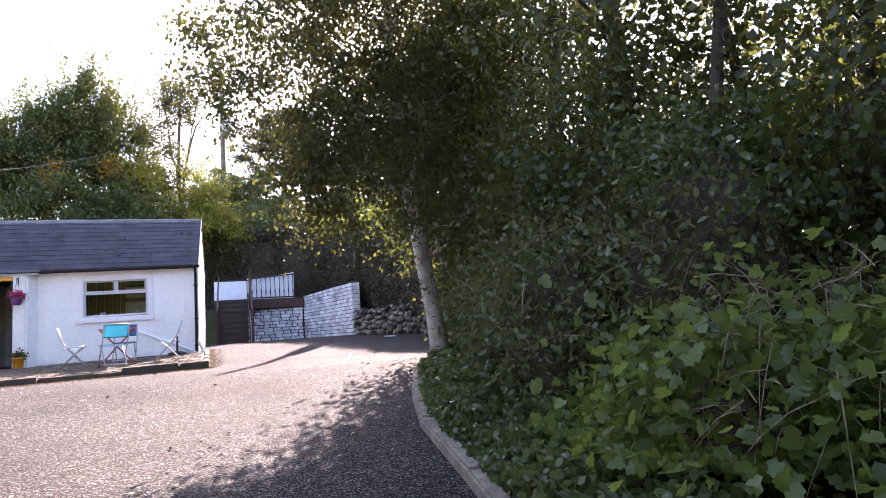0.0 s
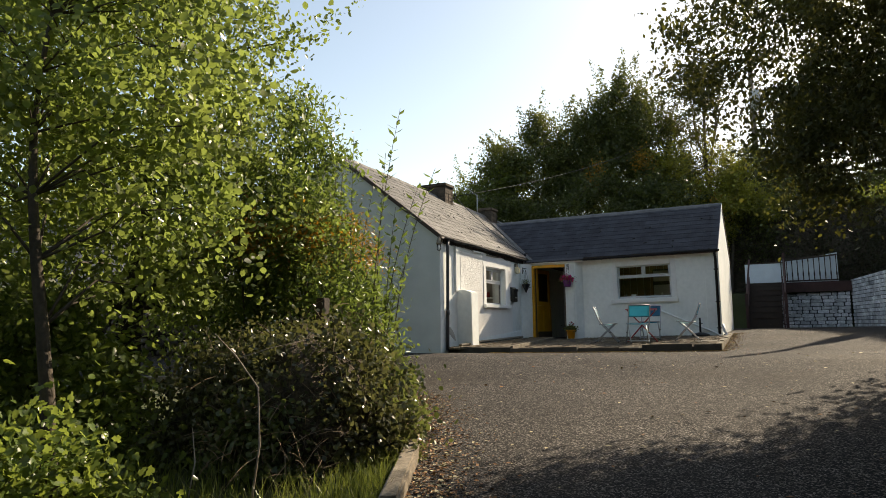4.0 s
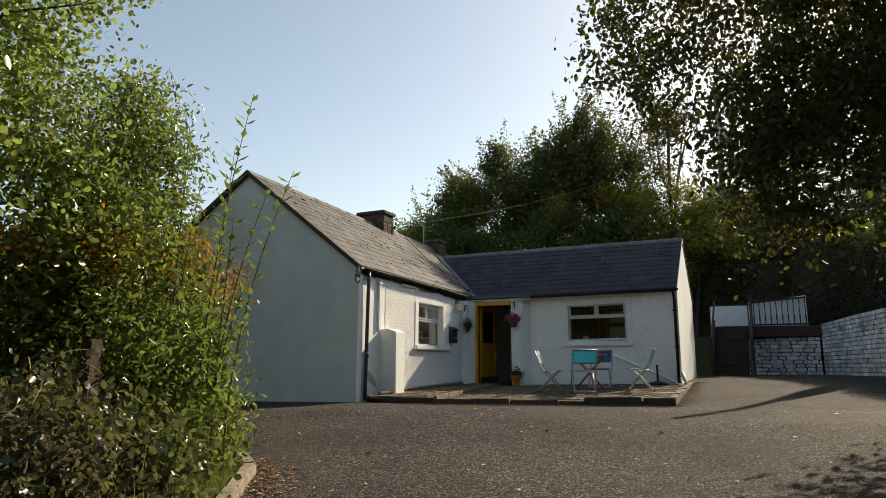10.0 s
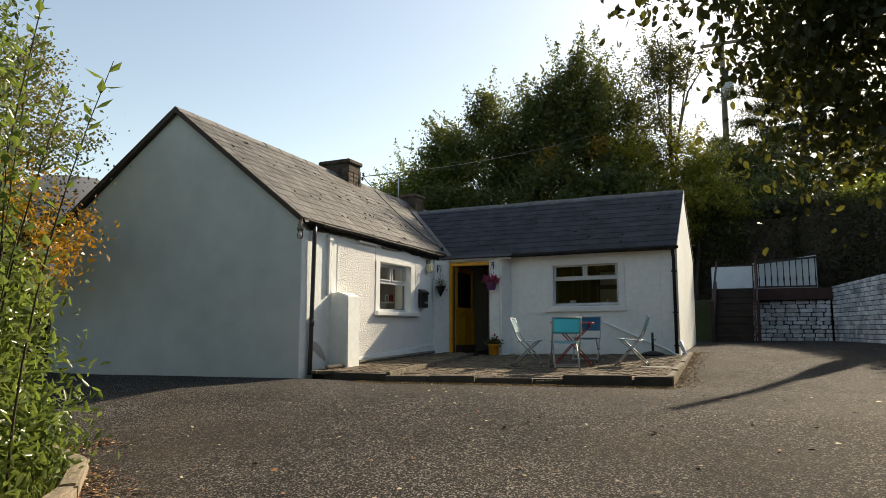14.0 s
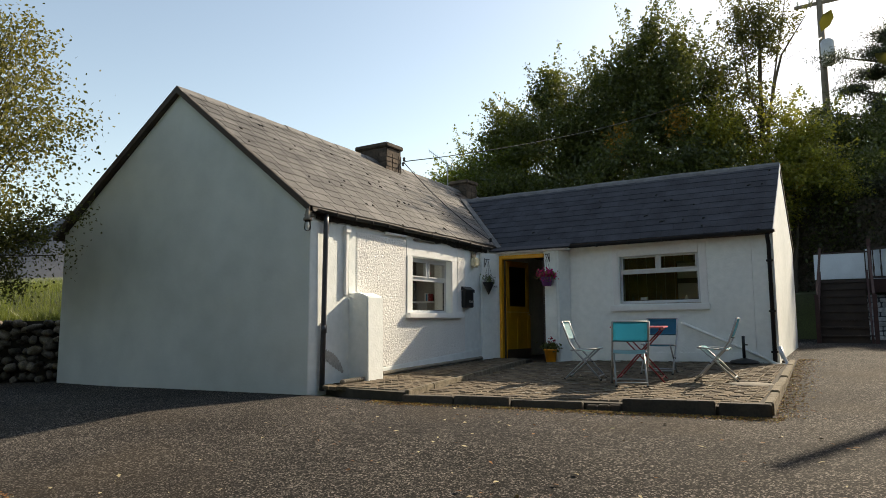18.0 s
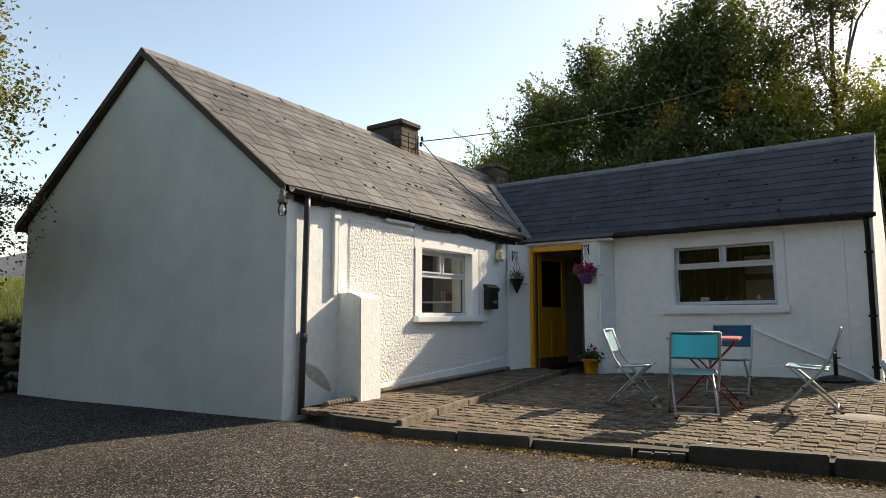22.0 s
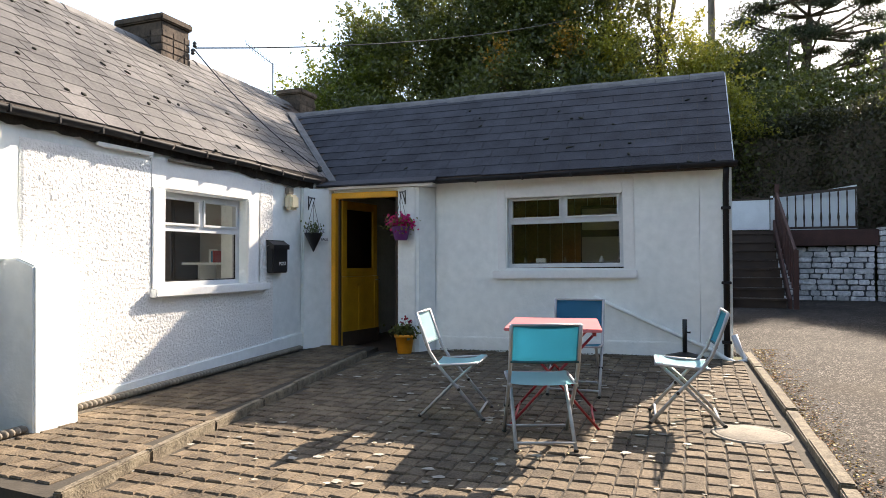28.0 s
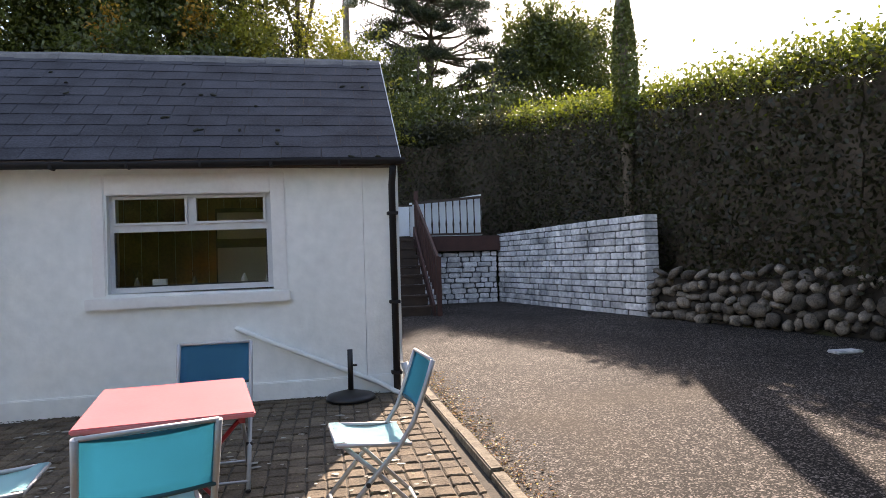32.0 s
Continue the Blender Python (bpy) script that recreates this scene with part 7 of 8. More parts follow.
bush("rowan_bush", 1.2, -12.0, ground_at(1.2, -12.0), [(1.6, -12.05, 1.35, 0.55, 0.3, 0.3), (1.75, -11.6, 1.3, 0.4, 0.3, 0.4), (1.65, -11.05, 1.5, 0.4, 0.3, 0.4), (1.35, -10.4, 1.3, 0.45, 0.3, 0.4), (1.3, -12.5, 1.4, 0.4, 0.3, 0.3)], 5200, 0.056, LEAF["rowan"], "spray of orange autumn leaves in the shrub", seed=49, clump=0.12, slim=0.4)
bush("ivy_bush", 3.3, -13.2, ground_at(3.3, -13.2), [(3.5, -13.0, -0.6, 0.45, 0.5, 0.6), (3.2, -12.6, -0.4, 0.45, 0.4, 0.6), (3.0, -13.9, -0.7, 0.5, 0.3, 0.5)], 8500, 0.055, LEAF["ivy"], "green ivy spilling over the kerb beside the mound", seed=64, clump=0.1, slim=0.75, shape="oval")
bush("ivy_bush", 2.6, -13.35, ground_at(2.6, -13.35), [(3.05, -13.3, -0.45, 0.85, 0.75, 0.92), (2.3, -13.3, -0.55, 0.95, 0.65, 0.8)], 40000, 0.048, LEAF["dark_ivy"], "low mound of dark ivy and dead twigs on the kerbside bed", seed=44, clump=0.1, per=70, core=0.74, slim=0.75, shape="oval")
tree("birch_tree", -7.3, -6.6, ground_at(-7.3, -6.6), 4.6, [(-4.5, -7.3, 3.8, 1.1, 0.8, 1.0), (-5.6, -7.4, 4.5, 1.3, 1.0, 1.2), (-3.7, -7.0, 3.5, 0.75, 0.6, 0.8), (-5.0, -7.3, 2.5, 1.2, 0.7, 0.6), (-4.2, -7.1, 2.1, 0.9, 0.4, 0.3), (-4.5, -7.2, 5.0, 0.7, 0.6, 0.5), (-5.4, -7.4, 1.9, 1.0, 0.6, 0.35)], 16000, 0.064, LEAF["yellow_birch"], M["bark"], 0.1, "loose birch leaning over the field wall beside the gable", seed=46, clump=0.17, limbs=80, per=28)

# shaded side of the birch foliage, put into darker leaves on an added tree
tree("birch_tree", -6.6, -7.9, ground_at(-6.6, -7.9), 3.4, [(-4.9, -6.75, 2.2, 0.5, 0.4, 0.35), (-5.4, -6.95, 1.75, 0.45, 0.4, 0.4), (-4.2, -6.5, 2.5, 0.5, 0.22, 0.13), (-4.3, -6.5, 1.85, 0.32, 0.18, 0.1), (-5.6, -7.1, 2.7, 0.6, 0.5, 0.5), (-5.1, -6.8, 1.35, 0.3, 0.25, 0.2)], 7000, 0.055, LEAF["birch"], M["bark"], 0.06, "shaded drooping birch sprays beside the gable, in darker leaves", seed=63, clump=0.13, per=40, limbs=40)
tree("hazel_tree", 1.9, -14.9, ground_at(1.9, -14.9), 3.6, [(2.5, -14.6, 2.5, 0.9, 0.8, 1.2), (2.0, -14.2, 1.4, 0.9, 0.7, 0.9), (2.1, -14.6, 3.9, 1.0, 0.8, 0.9), (1.3, -14.9, 2.4, 0.8, 0.8, 1.4)], 14000, 0.068, LEAF["shrub"], M["bark"], 0.05, "loose young tree with broad sunlit green leaves beside the drive", seed=57, clump=0.19, per=40, shape="oval", slim=0.8, limbs=46)
# both bushes take the bright bramble leaf in place of the light they lack
bush("undergrowth", 0.9, -13.9, ground_at(0.9, -13.9), [(1.15, -13.9, -0.6, 0.8, 0.6, 0.8), (0.1, -13.7, -0.3, 0.9, 0.6, 1.0), (1.7, -14.7, -0.95, 0.6, 0.5, 0.4), (0.6, -15.2, -0.7, 0.8, 0.6, 0.7), (-0.8, -14.2, -0.2, 1.0, 0.7, 1.2)], 20000, 0.066, LEAF["bramble"], "green undergrowth beside the ivy mound, brightened as if lit", seed=58, clump=0.16, shape="lobed", slim=0.9, stems=30)
bush("undergrowth", 2.5, -15.3, ground_at(2.5, -15.3), [(2.45, -15.2, -0.75, 0.45, 0.35, 0.5), (1.8, -15.6, -0.7, 0.6, 0.4, 0.7), (2.9, -14.95, -0.95, 0.35, 0.25, 0.25)], 6500, 0.062, LEAF["bramble"], "low undergrowth at the end of the bed, brightened as if lit", seed=59, clump=0.15, shape="lobed", slim=0.8, stems=24)

# trees behind the gate, which show in the window panes
for i, (tx, ty) in enumerate([(-1.5, -24.0), (3.0, -27.5), (8.5, -25.5), (13.0, -22.0), (-6.0, -21.0)]):
    tree("tree", tx, ty, ground_at(tx, ty), 6.0, [(tx, ty, 2.2, 2.6, 2.2, 3.6), (tx, ty, 5.4, 2.4, 2.2, 2.6)], 9000, 0.26, LEAF["dark"], M["birch_bark"], 0.16, "leafy tree across the lane from the drive", seed=70 + i, clump=0.4, group="trees across the lane", limbs=10)


def sprig(x, y, z, top, lean, label, seed, leaf=0.125):
    """An upright shoot with narrow leaves in turn on both sides."""
    rng = np.random.default_rng(seed)
    owner = empty("willow_shoot", x, y, z, label, "plant", "tall shoots")
    n = 7
    pts = [Vector((x + lean[0] * f * f, y + lean[1] * f * f, z + (top - z) * f)) for f in [i / n for i in range(n + 1)]]
    on(owner, part("stem", piped(pts, [0.009 - 0.0065 * i / n for i in range(n + 1)], 6), M["bark"]))
    count = int((top - z) * 17)
    for k in range(count):
        f = 0.25 + 0.74 * k / count
        i = min(n - 1, int(f * n))
        p = pts[i].lerp(pts[i + 1], f * n - i)
        a = k * 2.4 + rng.uniform(-0.4, 0.4)
        d = Vector((math.cos(a), math.sin(a), rng.uniform(0.3, 0.9))).normalized() * leaf * rng.uniform(0.7, 1.2)
        w = d.cross(Vector((0, 0, 1))).normalized() * leaf * 0.21
        ob = raw("leaf", [p, p + d * 0.5 + w - Vector((0, 0, 0.006)), p + d, p + d * 0.5 - w - Vector((0, 0, 0.006)), p + d * 0.5], [(0, 1, 4), (1, 2, 4), (2, 3, 4), (3, 0, 4)], LEAF["glossy"])
        on(owner, ob)


for i, (x, y, top, lx, ly) in enumerate([(2.3, -11.35, 2.95, 0.36, 0.1), (2.1, -11.5, 2.6, 0.1, -0.05), (2.5, -11.2, 2.2, 0.55, 0.1), (2.45, -11.3, 1.7, 0.3, -0.2), (2.2, -11.6, 1.9, 0.45, -0.2), (2.3, -11.25, 2.45, 0.12, 0.05), (2.45, -11.35, 2.0, 0.5, 0.05), (2.5, -11.4, 1.2, 0.45, -0.1)]):
    sprig(x, y, ground_at(x, y) + 0.2, top, (lx, ly), "slender upright shoot with narrow green leaves", 80 + i)



def tangle(name, blobs, count, reach, seed, label):
    """Dry twigs that arch over a mound, each a thin bent blade of wood."""
    rng = np.random.default_rng(seed)
    verts, faces = [], []
    for _ in range(count):
        b = blobs[rng.integers(0, len(blobs))]
        d = rng.normal(size=3)
        d[2] = abs(d[2])
        d /= np.linalg.norm(d)
        p = np.array(b[:3]) + d * np.array(b[3:6]) * rng.uniform(0.84, 1.06)
        way = rng.normal(size=3) + d * 0.5
        way /= np.linalg.norm(way)
        length, w = reach * rng.uniform(0.4, 1.3), rng.uniform(0.002, 0.0045)
        side = np.cross(way, rng.normal(size=3))
        side = side / np.linalg.norm(side) * w
        top = np.cross(side, way) / w * w
        k = len(verts)
        for f in (0.0, 0.35, 0.7, 1.0):
            c = p + way * length * f - np.array([0, 0, 0.35 * length * f * f])
            t = 1 - 0.75 * f
            verts += [c + side * t, c - side * 0.5 * t + top * 0.8 * t, c - side * 0.5 * t - top * 0.8 * t]
        for i in range(3):
            for j in range(3):
                a, c = k + 3 * i + j, k + 3 * i + (j + 1) % 3
                faces.append((a, c, c + 3, a + 3))
    tagged(raw(name, verts, faces, M["twig"]), label, "twigs", kind="stuff")


tangle("dead_twigs", [(3.05, -13.3, -0.45, 0.9, 0.8, 0.95), (2.3, -13.3, -0.5, 0.98, 0.7, 0.82), (3.2, -14.0, -0.65, 0.5, 0.4, 0.4)], 380, 0.3, 91, "tangle of dry brown twigs over the ivy mound")
tangle("dead_twigs", [(8.6, -12.6, 0.2, 0.8, 1.6, 1.0), (9.0, -9.4, 0.6, 0.9, 1.6, 1.2), (8.8, -14.6, -0.2, 0.8, 0.9, 0.7)], 900, 0.4, 92, "dry twigs in the undergrowth beside the drive")


def bare_stem(points, radius, label):
    tagged(part("bramble_cane", piped(points, [radius * (1 - 0.6 * i / (len(points) - 1)) for i in range(len(points))], 6), M["cane"]), label, "plant", "dry canes")


bare_stem([(3.6, -14.55, -0.8), (3.62, -14.5, -0.4), (3.55, -14.45, -0.05), (3.35, -14.45, 0.15), (3.2, -14.5, 0.3)], 0.008, "long dry pale cane arching over the ivy")
bare_stem([(3.1, -14.6, -0.8), (3.05, -14.5, -0.55), (2.9, -14.4, -0.35)], 0.006, "dry pale cane in the ivy")
bare_stem([(3.38, -14.45, 0.14), (3.5, -14.3, 0.2), (3.65, -14.1, 0.25)], 0.004, "thin side shoot of a dry cane")
for i, (x, y) in enumerate([(8.5, -14.9), (8.8, -14.2), (9.0, -15.0), (8.4, -13.8)]):
    bare_stem([(x, y, ground_at(x, y)), (x - 0.1, y - 0.05, ground_at(x, y) + 0.45), (x - 0.05 + 0.2 * (i % 2), y - 0.2, ground_at(x, y) + 0.8), (x + 0.25, y - 0.45, ground_at(x, y) + 0.7)], 0.006, "dry brown bramble cane")


def litter(name, count, place, size, mats, label, seed):
    """Fallen leaves lying about, each a little curled."""
    rng = np.random.default_rng(seed)
    for share, mat in mats:
        n = int(count * share)
        pts = np.array([place(rng) for _ in range(n)])
        d = rng.normal(size=(n, 3)) * np.array([1, 1, 0.12])
        d /= np.linalg.norm(d, axis=1, keepdims=True)
        s = np.cross(d, np.array([0, 0, 1.0]) + rng.normal(size=(n, 3)) * 0.25)
        s /= np.linalg.norm(s, axis=1, keepdims=True)
        k = size * rng.uniform(0.5, 1.3, (n, 1))
        v = np.stack([pts - d * k * 0.5, pts + s * k * 0.28 + [0, 0, 0.004], pts + d * k * 0.5, pts - s * k * 0.28 + [0, 0, 0.004]], axis=1).reshape(-1, 3)
        ob = raw(name, v, np.arange(n * 4).reshape(-1, 4), mat)
        tagged(ob, label, "leaves", kind="stuff")


def on_drive(x, y):
    return (x, y, lie(x, y) + 0.012)


M["litter_brown"] = material("litter_brown", (0.2, 0.09, 0.03), 0.8, vary=0.3, island=0.5, bump=0.0)
M["litter_pale"] = material("litter_pale", (0.5, 0.42, 0.24), 0.7, vary=0.2, island=0.3, bump=0.0)
litter("fallen_leaf", 420, lambda r: on_drive(r.uniform(1.0, 8.0), r.uniform(-16, -5.6)), 0.05, [(0.55, M["litter_pale"]), (0.45, M["litter_brown"])], "scattered fallen leaves on the tarmac", 101)


def by_left_kerb(r):
    y = r.uniform(-14.5, -9.4)
    x = float(np.interp(y, [p[1] for p in LEFT_KERB[:9]], [p[0] for p in LEFT_KERB[:9]])) + 0.08 + abs(r.normal()) * 0.28
    return on_drive(x, y)


def by_terrace(r):
    x = r.uniform(1.2, 5.6)
    return on_drive(x, front_y(x) - 0.1 - abs(r.normal()) * 0.12)


def by_side(r):
    y = r.uniform(-5, 0.6)
    return on_drive(right_x(y) + 0.12 + abs(r.normal()) * 0.12, y)


litter("fallen_leaf", 2800, by_left_kerb, 0.036, [(0.8, M["litter_brown"]), (0.2, M["litter_pale"])], "drift of brown leaves along the kerb", 102)
litter("fallen_leaf", 1600, by_terrace, 0.028, [(0.85, M["litter_brown"]), (0.15, M["litter_pale"])], "brown moss and leaf crumbs along the terrace kerb", 103)
litter("fallen_leaf", 1300, by_side, 0.028, [(0.8, M["litter_brown"]), (0.2, M["litter_pale"])], "brown crumbs beside the terrace", 104)
litter("fallen_leaf", 110, lambda r: at_terrace(r.uniform(1.6, 5.2), r.uniform(-4.8, -0.6), 0.008), 0.03, [(1.0, M["litter_pale"])], "pale leaf crumbs on the paving", 105)
M["dark_moss"] = material("dark_moss", (0.02, 0.02, 0.014), 0.95, vary=0.4, island=0.4, bump=0.0, tint=(0.04, 0.036, 0.02))
litter("moss_crumbs", 700, lambda r: (lambda y: (0.05 + abs(r.normal()) * 0.03, y, terrace_height(0.1, y) + KERB_H + 0.008))(r.uniform(-4.4, -0.7)), 0.028, [(1.0, M["dark_moss"])], "dark moss along the foot of the cottage wall", 114)
litter("moss_crumbs", 420, lambda r: at_terrace(r.uniform(1.7, 4.9), -0.05 - abs(r.normal()) * 0.03, 0.008), 0.026, [(1.0, M["dark_moss"])], "dark moss along the foot of the wing wall", 115)
litter("moss_crumbs", 260, lambda r: at_terrace(r.uniform(0.06, 0.3), r.uniform(-5.15, -4.85), 0.05), 0.03, [(1.0, M["dark_moss"])], "dark moss at the corner of the cottage", 116)
M["moss_crumbs"] = material("moss_crumbs", (0.26, 0.15, 0.025), 0.95, vary=0.4, island=0.4, bump=0.0, tint=(0.34, 0.24, 0.04))
litter("moss_crumbs", 2600, by_terrace, 0.02, [(1.0, M["moss_crumbs"])], "orange-brown moss crumbs along the terrace kerb", 111)
litter("moss_crumbs", 900, by_side, 0.02, [(1.0, M["moss_crumbs"])], "orange-brown moss crumbs beside the terrace", 112)


def lichen(count, seed):
    """Pale ragged crusts of lichen, most of them in small groups, lying on the paving blocks."""
    rng = random.Random(seed)
    verts, faces = [], []
    x, y = 2.0, -4.0
    for _ in range(count):
        if rng.random() < 0.4:
            x, y = rng.uniform(0.3, 5.2), rng.uniform(-4.9, -0.5)
        else:
            x, y = x + rng.gauss(0, 0.14), y + rng.gauss(0, 0.14)
        if not (0.25 < x < right_x(y) - 0.15 and front_y(x) + 0.2 < y < -0.45):
            continue
        size, turn = rng.choice((0.01, 0.014, 0.019, 0.028)), rng.uniform(0, 6)
        ring_at = len(verts)
        p = at_terrace(x, y, 0.0075)
        for k in range(9):
            d = size * rng.uniform(0.6, 1.25)
            verts.append((p[0] + 1.4 * d * math.cos(turn + k * 0.698), p[1] + d * math.sin(turn + k * 0.698), p[2]))
        faces.append(tuple(range(ring_at, ring_at + 9)))
    ob = raw("lichen", verts, faces, M["lichen"], label="pale crusts of lichen")
    tagged(on(terrace, ob), kind="stuff")


M["lichen"] = material("lichen", (0.25, 0.235, 0.195), 0.95, vary=0.3, island=0.35, bump=0.2, tint=(0.36, 0.34, 0.29))
lichen(340, 113)


def grass(name, count, place, height, mat, label, seed):
    """Blades of grass, each a bent spike."""
    rng = np.random.default_rng(seed)
    p = np.array([place(rng) for _ in range(count)])
    lean = rng.normal(size=(count, 3)) * np.array([0.35, 0.35, 0.0])
    h = height * rng.uniform(0.5, 1.3, (count, 1))
    a = rng.uniform(0, math.pi, count)
    w = np.stack([np.cos(a), np.sin(a), np.zeros(count)], axis=1) * 0.004
    up = np.array([0, 0, 1.0])
    v = np.stack([p - w, p + w, p + (up * 0.6 + lean * 0.35) * h + w * 0.7, p + (up * 0.6 + lean * 0.35) * h - w * 0.7, p + (up + lean) * h], axis=1).reshape(-1, 3)
    f = [(5 * i, 5 * i + 1, 5 * i + 2, 5 * i + 3) for i in range(count)] + [(5 * i + 3, 5 * i + 2, 5 * i + 4) for i in range(count)]
    tagged(raw(name, v, f, mat), label, "grass", kind="stuff")


M["grass"] = leaf_material("grass_blades", (0.095, 0.14, 0.03), (0.17, 0.19, 0.05), (0.3, 0.34, 0.06))


def inside_left(r):
    y = r.uniform(-15.5, -9.9)
    x = float(np.interp(y, [p[1] for p in LEFT_KERB[:9]], [p[0] for p in LEFT_KERB[:9]])) - 0.08 - abs(r.normal()) * 0.3
    return (x, y, ground_at(x, y) - 0.02)


def in_field(r):
    x, y = r.uniform(-14, -5.6), r.uniform(-8, 2)
    d = (y + 5.8) - 0.73 * (x + 5.4)
    return (x, y + max(0.0, 0.5 - d), land_height(x, y + max(0.0, 0.5 - d)))


grass("grass", 5000, inside_left, 0.16, M["grass"], "tufts of green grass behind the kerb", 106)
grass("grass", 26000, in_field, 0.3, M["grass"], "bright meadow grass above the field wall", 107)
grass("grass", 2300, lambda r: (lambda x, y: (x, y, ground_at(x, y) - 0.02))(r.uniform(1.2, 4.2), r.uniform(-16.5, -14.0)), 0.24, M["grass"], "long grass at the edge of the bed", 108)



def behind_right_kerb(count, seed):
    """Low leafy ground cover that hangs over the kerb."""
    rng = np.random.default_rng(seed)
    owner = empty("ground_cover", 7.6, -13.0, ground_at(7.6, -13.0), "low ivy and seedlings behind the mossy kerb", "plant")
    y = rng.uniform(-17.5, -7.6, count)
    x = np.interp(y, [p[1] for p in RIGHT_KERB], [p[0] for p in RIGHT_KERB]) + 0.02 + np.abs(rng.normal(size=count)) * 0.5
    mound = np.array([0.1 + 0.22 * max(0.0, noise.noise(Vector((a * 1.3, b * 1.3, 5.0))) + 0.35) for a, b in zip(x, y)])
    z = np.array([ground_at(a, b) for a, b in zip(x, y)]) + mound * rng.uniform(0.2, 1.0, count)
    leaf_mesh("foliage", np.stack([x, y, z], axis=1), 0.065, LEAF["ivy"], rng, 0.0, 0.75, owner, shape="oval")


behind_right_kerb(20000, 110)


def stump(x, y, z, h):
    tagged(part("fence_post", boxed(x - 0.05, x + 0.05, y - 0.05, y + 0.05, z - 0.2, z + h, bevel=0.01), M["wood_dark"]), "old wooden post standing in the ivy", "post")


stump(2.62, -12.95, ground_at(2.62, -12.95), 1.08)
stump(2.6, -12.6, ground_at(2.6, -12.6), 1.3)

def hedge(points, width, base, tops, leaves, leaf, mat, label, seed, tip=None):
    """A clipped hedge along the points, leafy all round an added dark core that blocks the light."""
    rng = np.random.default_rng(seed)
    owner = empty("hedge", points[0][0], points[0][1], base, label, "hedge")
    pts = np.array(points, dtype=float)
    seg = np.linalg.norm(np.diff(pts, axis=0), axis=1)
    pick = rng.choice(len(seg), size=leaves, p=seg / seg.sum())
    f = rng.uniform(0, 1, leaves)
    mid = pts[pick] + (pts[pick + 1] - pts[pick]) * f[:, None]
    d = (pts[pick + 1] - pts[pick]) / seg[pick][:, None]
    side = np.stack([-d[:, 1], d[:, 0]], axis=1)
    top = np.array(tops)[pick] + (np.array(tops)[pick + 1] - np.array(tops)[pick]) * f
    wave = np.array([noise.noise(Vector((float(m[0]) * 0.9, float(m[1]) * 0.9, 3.0))) for m in mid])
    top = top + 0.22 * wave
    on_top = rng.uniform(0, 1, leaves) < 0.4
    a = np.where(on_top, rng.uniform(-0.5, 0.5, leaves), np.sign(rng.uniform(-1, 1, leaves)) * 0.5) * width
    up = np.where(on_top, top, base + (top - base) * rng.uniform(0, 1, leaves))
    bulge = np.array([noise.noise(Vector((float(m[0]) * 1.3, float(m[1]) * 1.3, float(u) * 1.3))) for m, u in zip(mid, up)])
    a = a * (1 + 0.35 * bulge)
    spots = np.concatenate([mid + side * a[:, None], up[:, None]], axis=1) + rng.normal(size=(leaves, 3)) * 0.12
    # leaves near the top take the tip colour, which carries the sunlight
    lit = spots[:, 2] > top - rng.exponential(0.2, leaves)
    leaf_mesh("foliage", spots[~lit], leaf, mat, rng, 0.1, 0.6, owner)
    leaf_mesh("top_leaves", spots[lit] + rng.normal(size=(int(lit.sum()), 3)) * np.array([0.05, 0.05, 0.09]), leaf, tip or mat, rng, -0.3, 0.6, owner)
    # dark core added to keep light from passing through the leaves
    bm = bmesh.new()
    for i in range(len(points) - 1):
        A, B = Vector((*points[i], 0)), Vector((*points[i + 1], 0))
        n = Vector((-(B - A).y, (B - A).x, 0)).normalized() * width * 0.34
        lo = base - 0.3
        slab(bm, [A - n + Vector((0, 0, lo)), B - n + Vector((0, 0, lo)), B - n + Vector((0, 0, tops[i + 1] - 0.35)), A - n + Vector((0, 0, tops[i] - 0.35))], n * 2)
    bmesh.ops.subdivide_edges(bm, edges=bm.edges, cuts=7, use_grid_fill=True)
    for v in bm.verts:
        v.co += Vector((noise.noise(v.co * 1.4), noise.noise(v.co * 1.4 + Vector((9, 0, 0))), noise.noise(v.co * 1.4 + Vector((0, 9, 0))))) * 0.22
    on(owner, part("thicket", bm, M["bark"], label="solid dark core that blocks light inside the hedge"))
    return owner


hedge([(4.0, 13.4), (8.2, 12.2), (9.6, 10.3)], 1.5, 0.9, [4.8, 4.9, 4.85], 36000, 0.085, LEAF["hedge_shaded"], "tall dark hedge in the shade of the trees", 53)
hedge([(9.6, 10.3), (10.0, 9.4), (10.7, 5.0), (11.5, 1.0), (12.7, -3.6), (14.2, -7.6)], 1.5, 0.9, [4.85, 4.75, 4.15, 3.75, 3.45, 3.4], 100000, 0.085, LEAF["hedge_shaded"], "tall dense dark hedge with a sunlit yellow-green top", 51, tip=LEAF["hedge"])

# added out of view, to darken what the window panes reflect
hedge([(-26, -20), (-12, -31), (4, -34), (20, -31), (30, -18)], 2.0, -2.5, [4.0, 4.5, 4.5, 4.5, 4.0], 26000, 0.32, LEAF["dark"], "unseen dark hedge added across the lane to darken reflections", 52)

# ---- poles and the far hill ----
pole = empty("utility_pole", 5.5, 22.6, 5.0, "wooden electricity pole with a transformer and crossarm", "pole")
on(pole, part("shaft", piped([(5.5, 22.6, 3.5), (5.5, 22.6, 16.1)], [0.19, 0.13], 12), M["pole_wood"]))
on(pole, part("crossarm", boxed(4.45, 6.4, 22.5, 22.62, 15.6, 15.75, bevel=0.01), M["pole_wood"]))
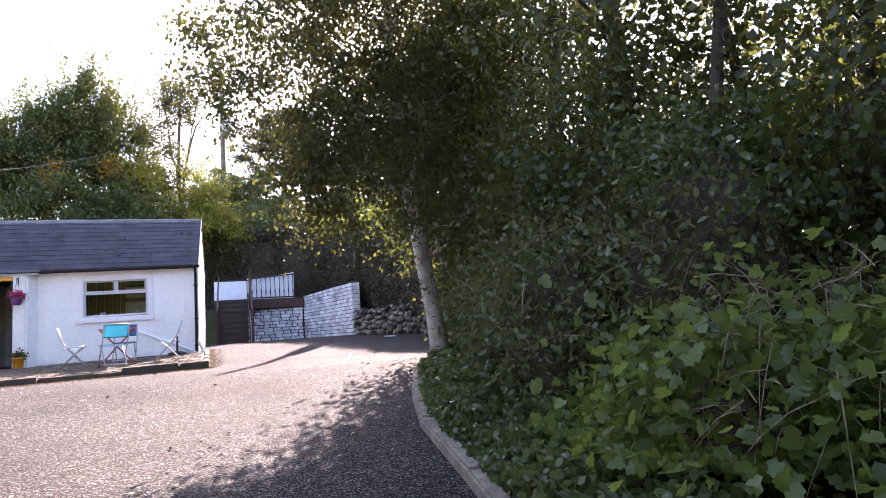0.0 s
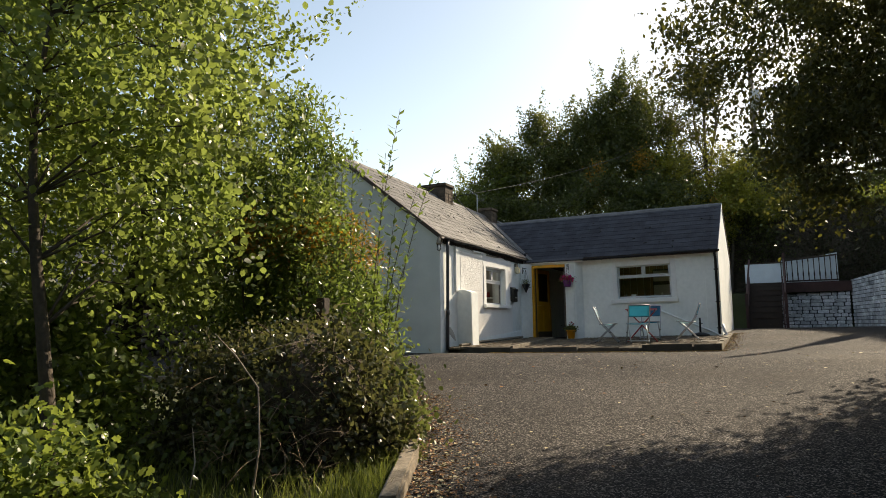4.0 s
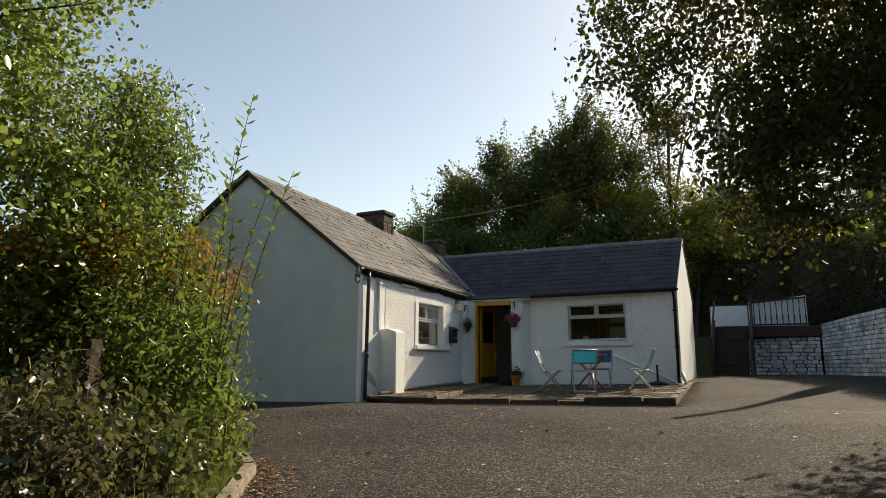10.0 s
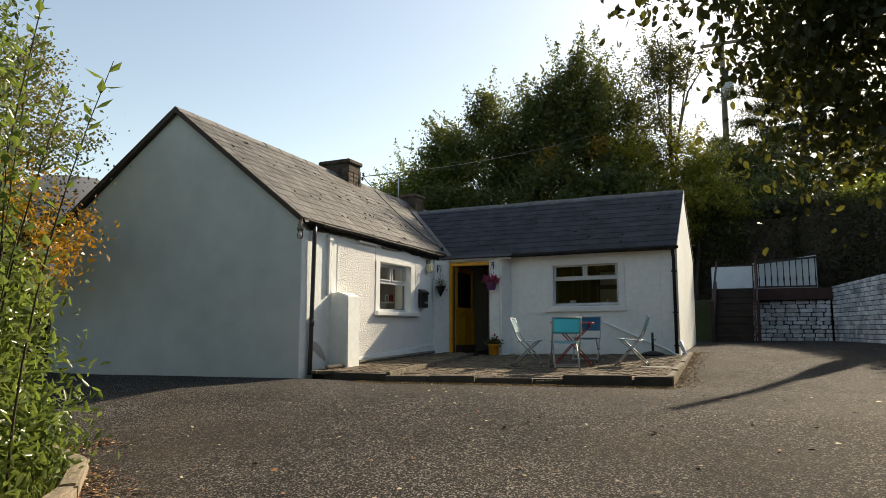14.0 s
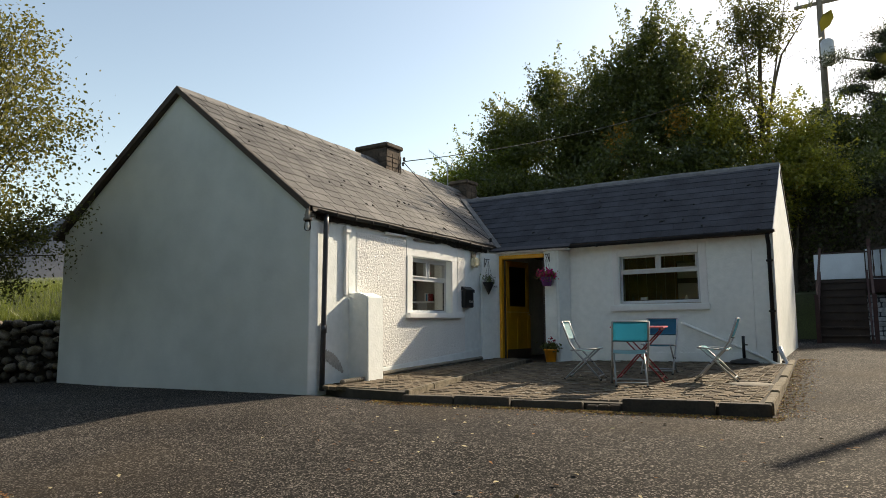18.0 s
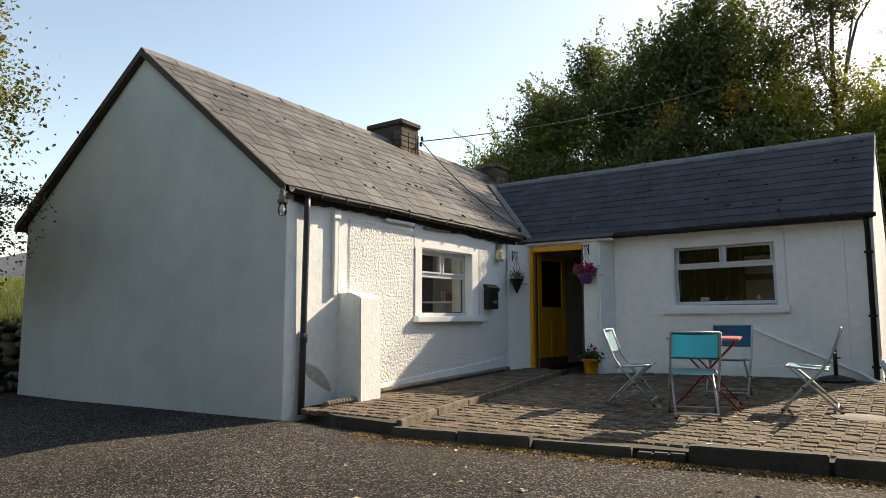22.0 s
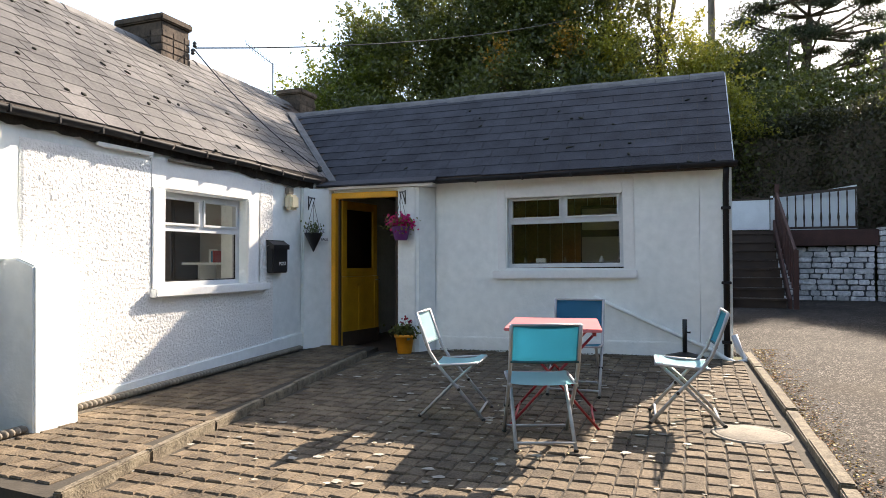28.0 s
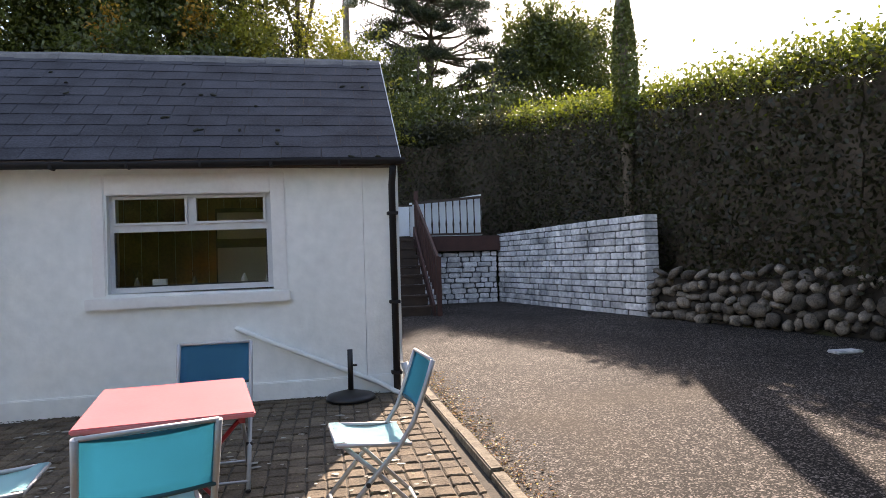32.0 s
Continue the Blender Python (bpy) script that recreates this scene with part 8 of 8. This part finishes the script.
on(pole, part("transformer", ring(bmesh.new(), (5.72, 22.3, 12.5), [(0.24, 0), (0.29, 0.05), (0.29, 1.1), (0.22, 1.2)], 14), M["steel"], label="grey steel transformer can"))
for x in (4.6, 5.1, 6.25):
    on(pole, part("insulator", ring(bmesh.new(), (x, 22.56, 15.75), [(0.03, 0), (0.06, 0.06), (0.03, 0.12), (0.05, 0.18), (0.02, 0.24)], 10), M["trim"]))
ivy_pole = empty("ivy_pole", 10.08, 5.35, 1.0, "wooden pole thick with ivy standing in the hedge", "pole")
on(ivy_pole, part("shaft", piped([(10.08, 5.35, 0.6), (9.98, 5.3, 8.3)], [0.12, 0.085], 12), M["pole_wood"]))
prng = np.random.default_rng(63)
pz = prng.uniform(3.4, 6.1, 5200)
pr = 0.10 + 0.14 * np.sin(np.clip((pz - 3.2) / 3.0, 0, 1) * math.pi) * prng.uniform(0.6, 1.1, 5200)
pa = prng.uniform(0, 2 * math.pi, 5200)
leaf_mesh("ivy", np.stack([10.05 + pr * np.cos(pa), 5.33 + pr * np.sin(pa), pz], axis=1), 0.07, LEAF["ivy"], prng, 0.4, 0.8, ivy_pole, "sleeve of dark ivy")


def hill():
    """A long bare mountain across the valley."""
    verts, faces = [], []
    n, k = 60, 8
    for i in range(n + 1):
        a = radians(52 + 100 * i / n)
        deg = math.degrees(a + 0.9)
        crest = 40 + 78 * math.exp(-((deg - 147) / 9) ** 2) + 5 * noise.noise(Vector((i * 0.4, 3, 0)))
        for j in range(k + 1):
            f = j / k
            r = 290 + 260 * f
            verts.append((r * math.cos(a + 0.9), r * math.sin(a + 0.9), -6 + max(6, crest) * math.sin(f * math.pi * 0.5) + 3 * noise.noise(Vector((i * 0.3, j * 0.5, 7)))))
    for i in range(n):
        for j in range(k):
            q = i * (k + 1) + j
            faces.append((q, q + k + 1, q + k + 2, q + 1))
    tagged(raw("backdrop", verts, faces, M["hill"], smooth=True), "hazy grey-green mountain across the valley", "mountain", kind="structure")



hill()

# ---- baskets and flowers by the door ----
hanging(1.30, DY, 1.90, 0.13, "flowers")
hanging(0.075, -0.585, 1.84, 0.13, "green", (SPLAY.y, -SPLAY.x))
frng = np.random.default_rng(9)
fx, fy, fz = 1.36, -0.42, terrace_height(1.36, -0.42)
leaf_mesh("foliage", frng.normal(size=(300, 3)) * np.array([0.07, 0.07, 0.04]) + np.array([fx, fy, fz + 0.275]), 0.055, LEAF["dark"], frng, 0.2, 0.9, flower_pot)
M["geranium"] = leaf_material("geranium_petals", (0.34, 0.008, 0.02), (0.26, 0.004, 0.03), (0.4, 0.02, 0.03))
for dx, dy, dz in ((0.02, -0.02, 0.43), (-0.04, 0.02, 0.36), (0.06, 0.03, 0.38)):
    leaf_mesh("flower_head", frng.normal(size=(34, 3)) * np.array([0.016, 0.016, 0.012]) + np.array([fx + dx, fy + dy, fz + dz]), 0.026, M["geranium"], frng, 0.0, 0.9, flower_pot, "dark red geranium head")
    on(flower_pot, part("stalk", piped([(fx, fy, fz + 0.22), (fx + dx * 0.6, fy + dy * 0.6, fz + dz - 0.06), (fx + dx, fy + dy, fz + dz)], 0.003, 5), M["grass"]))
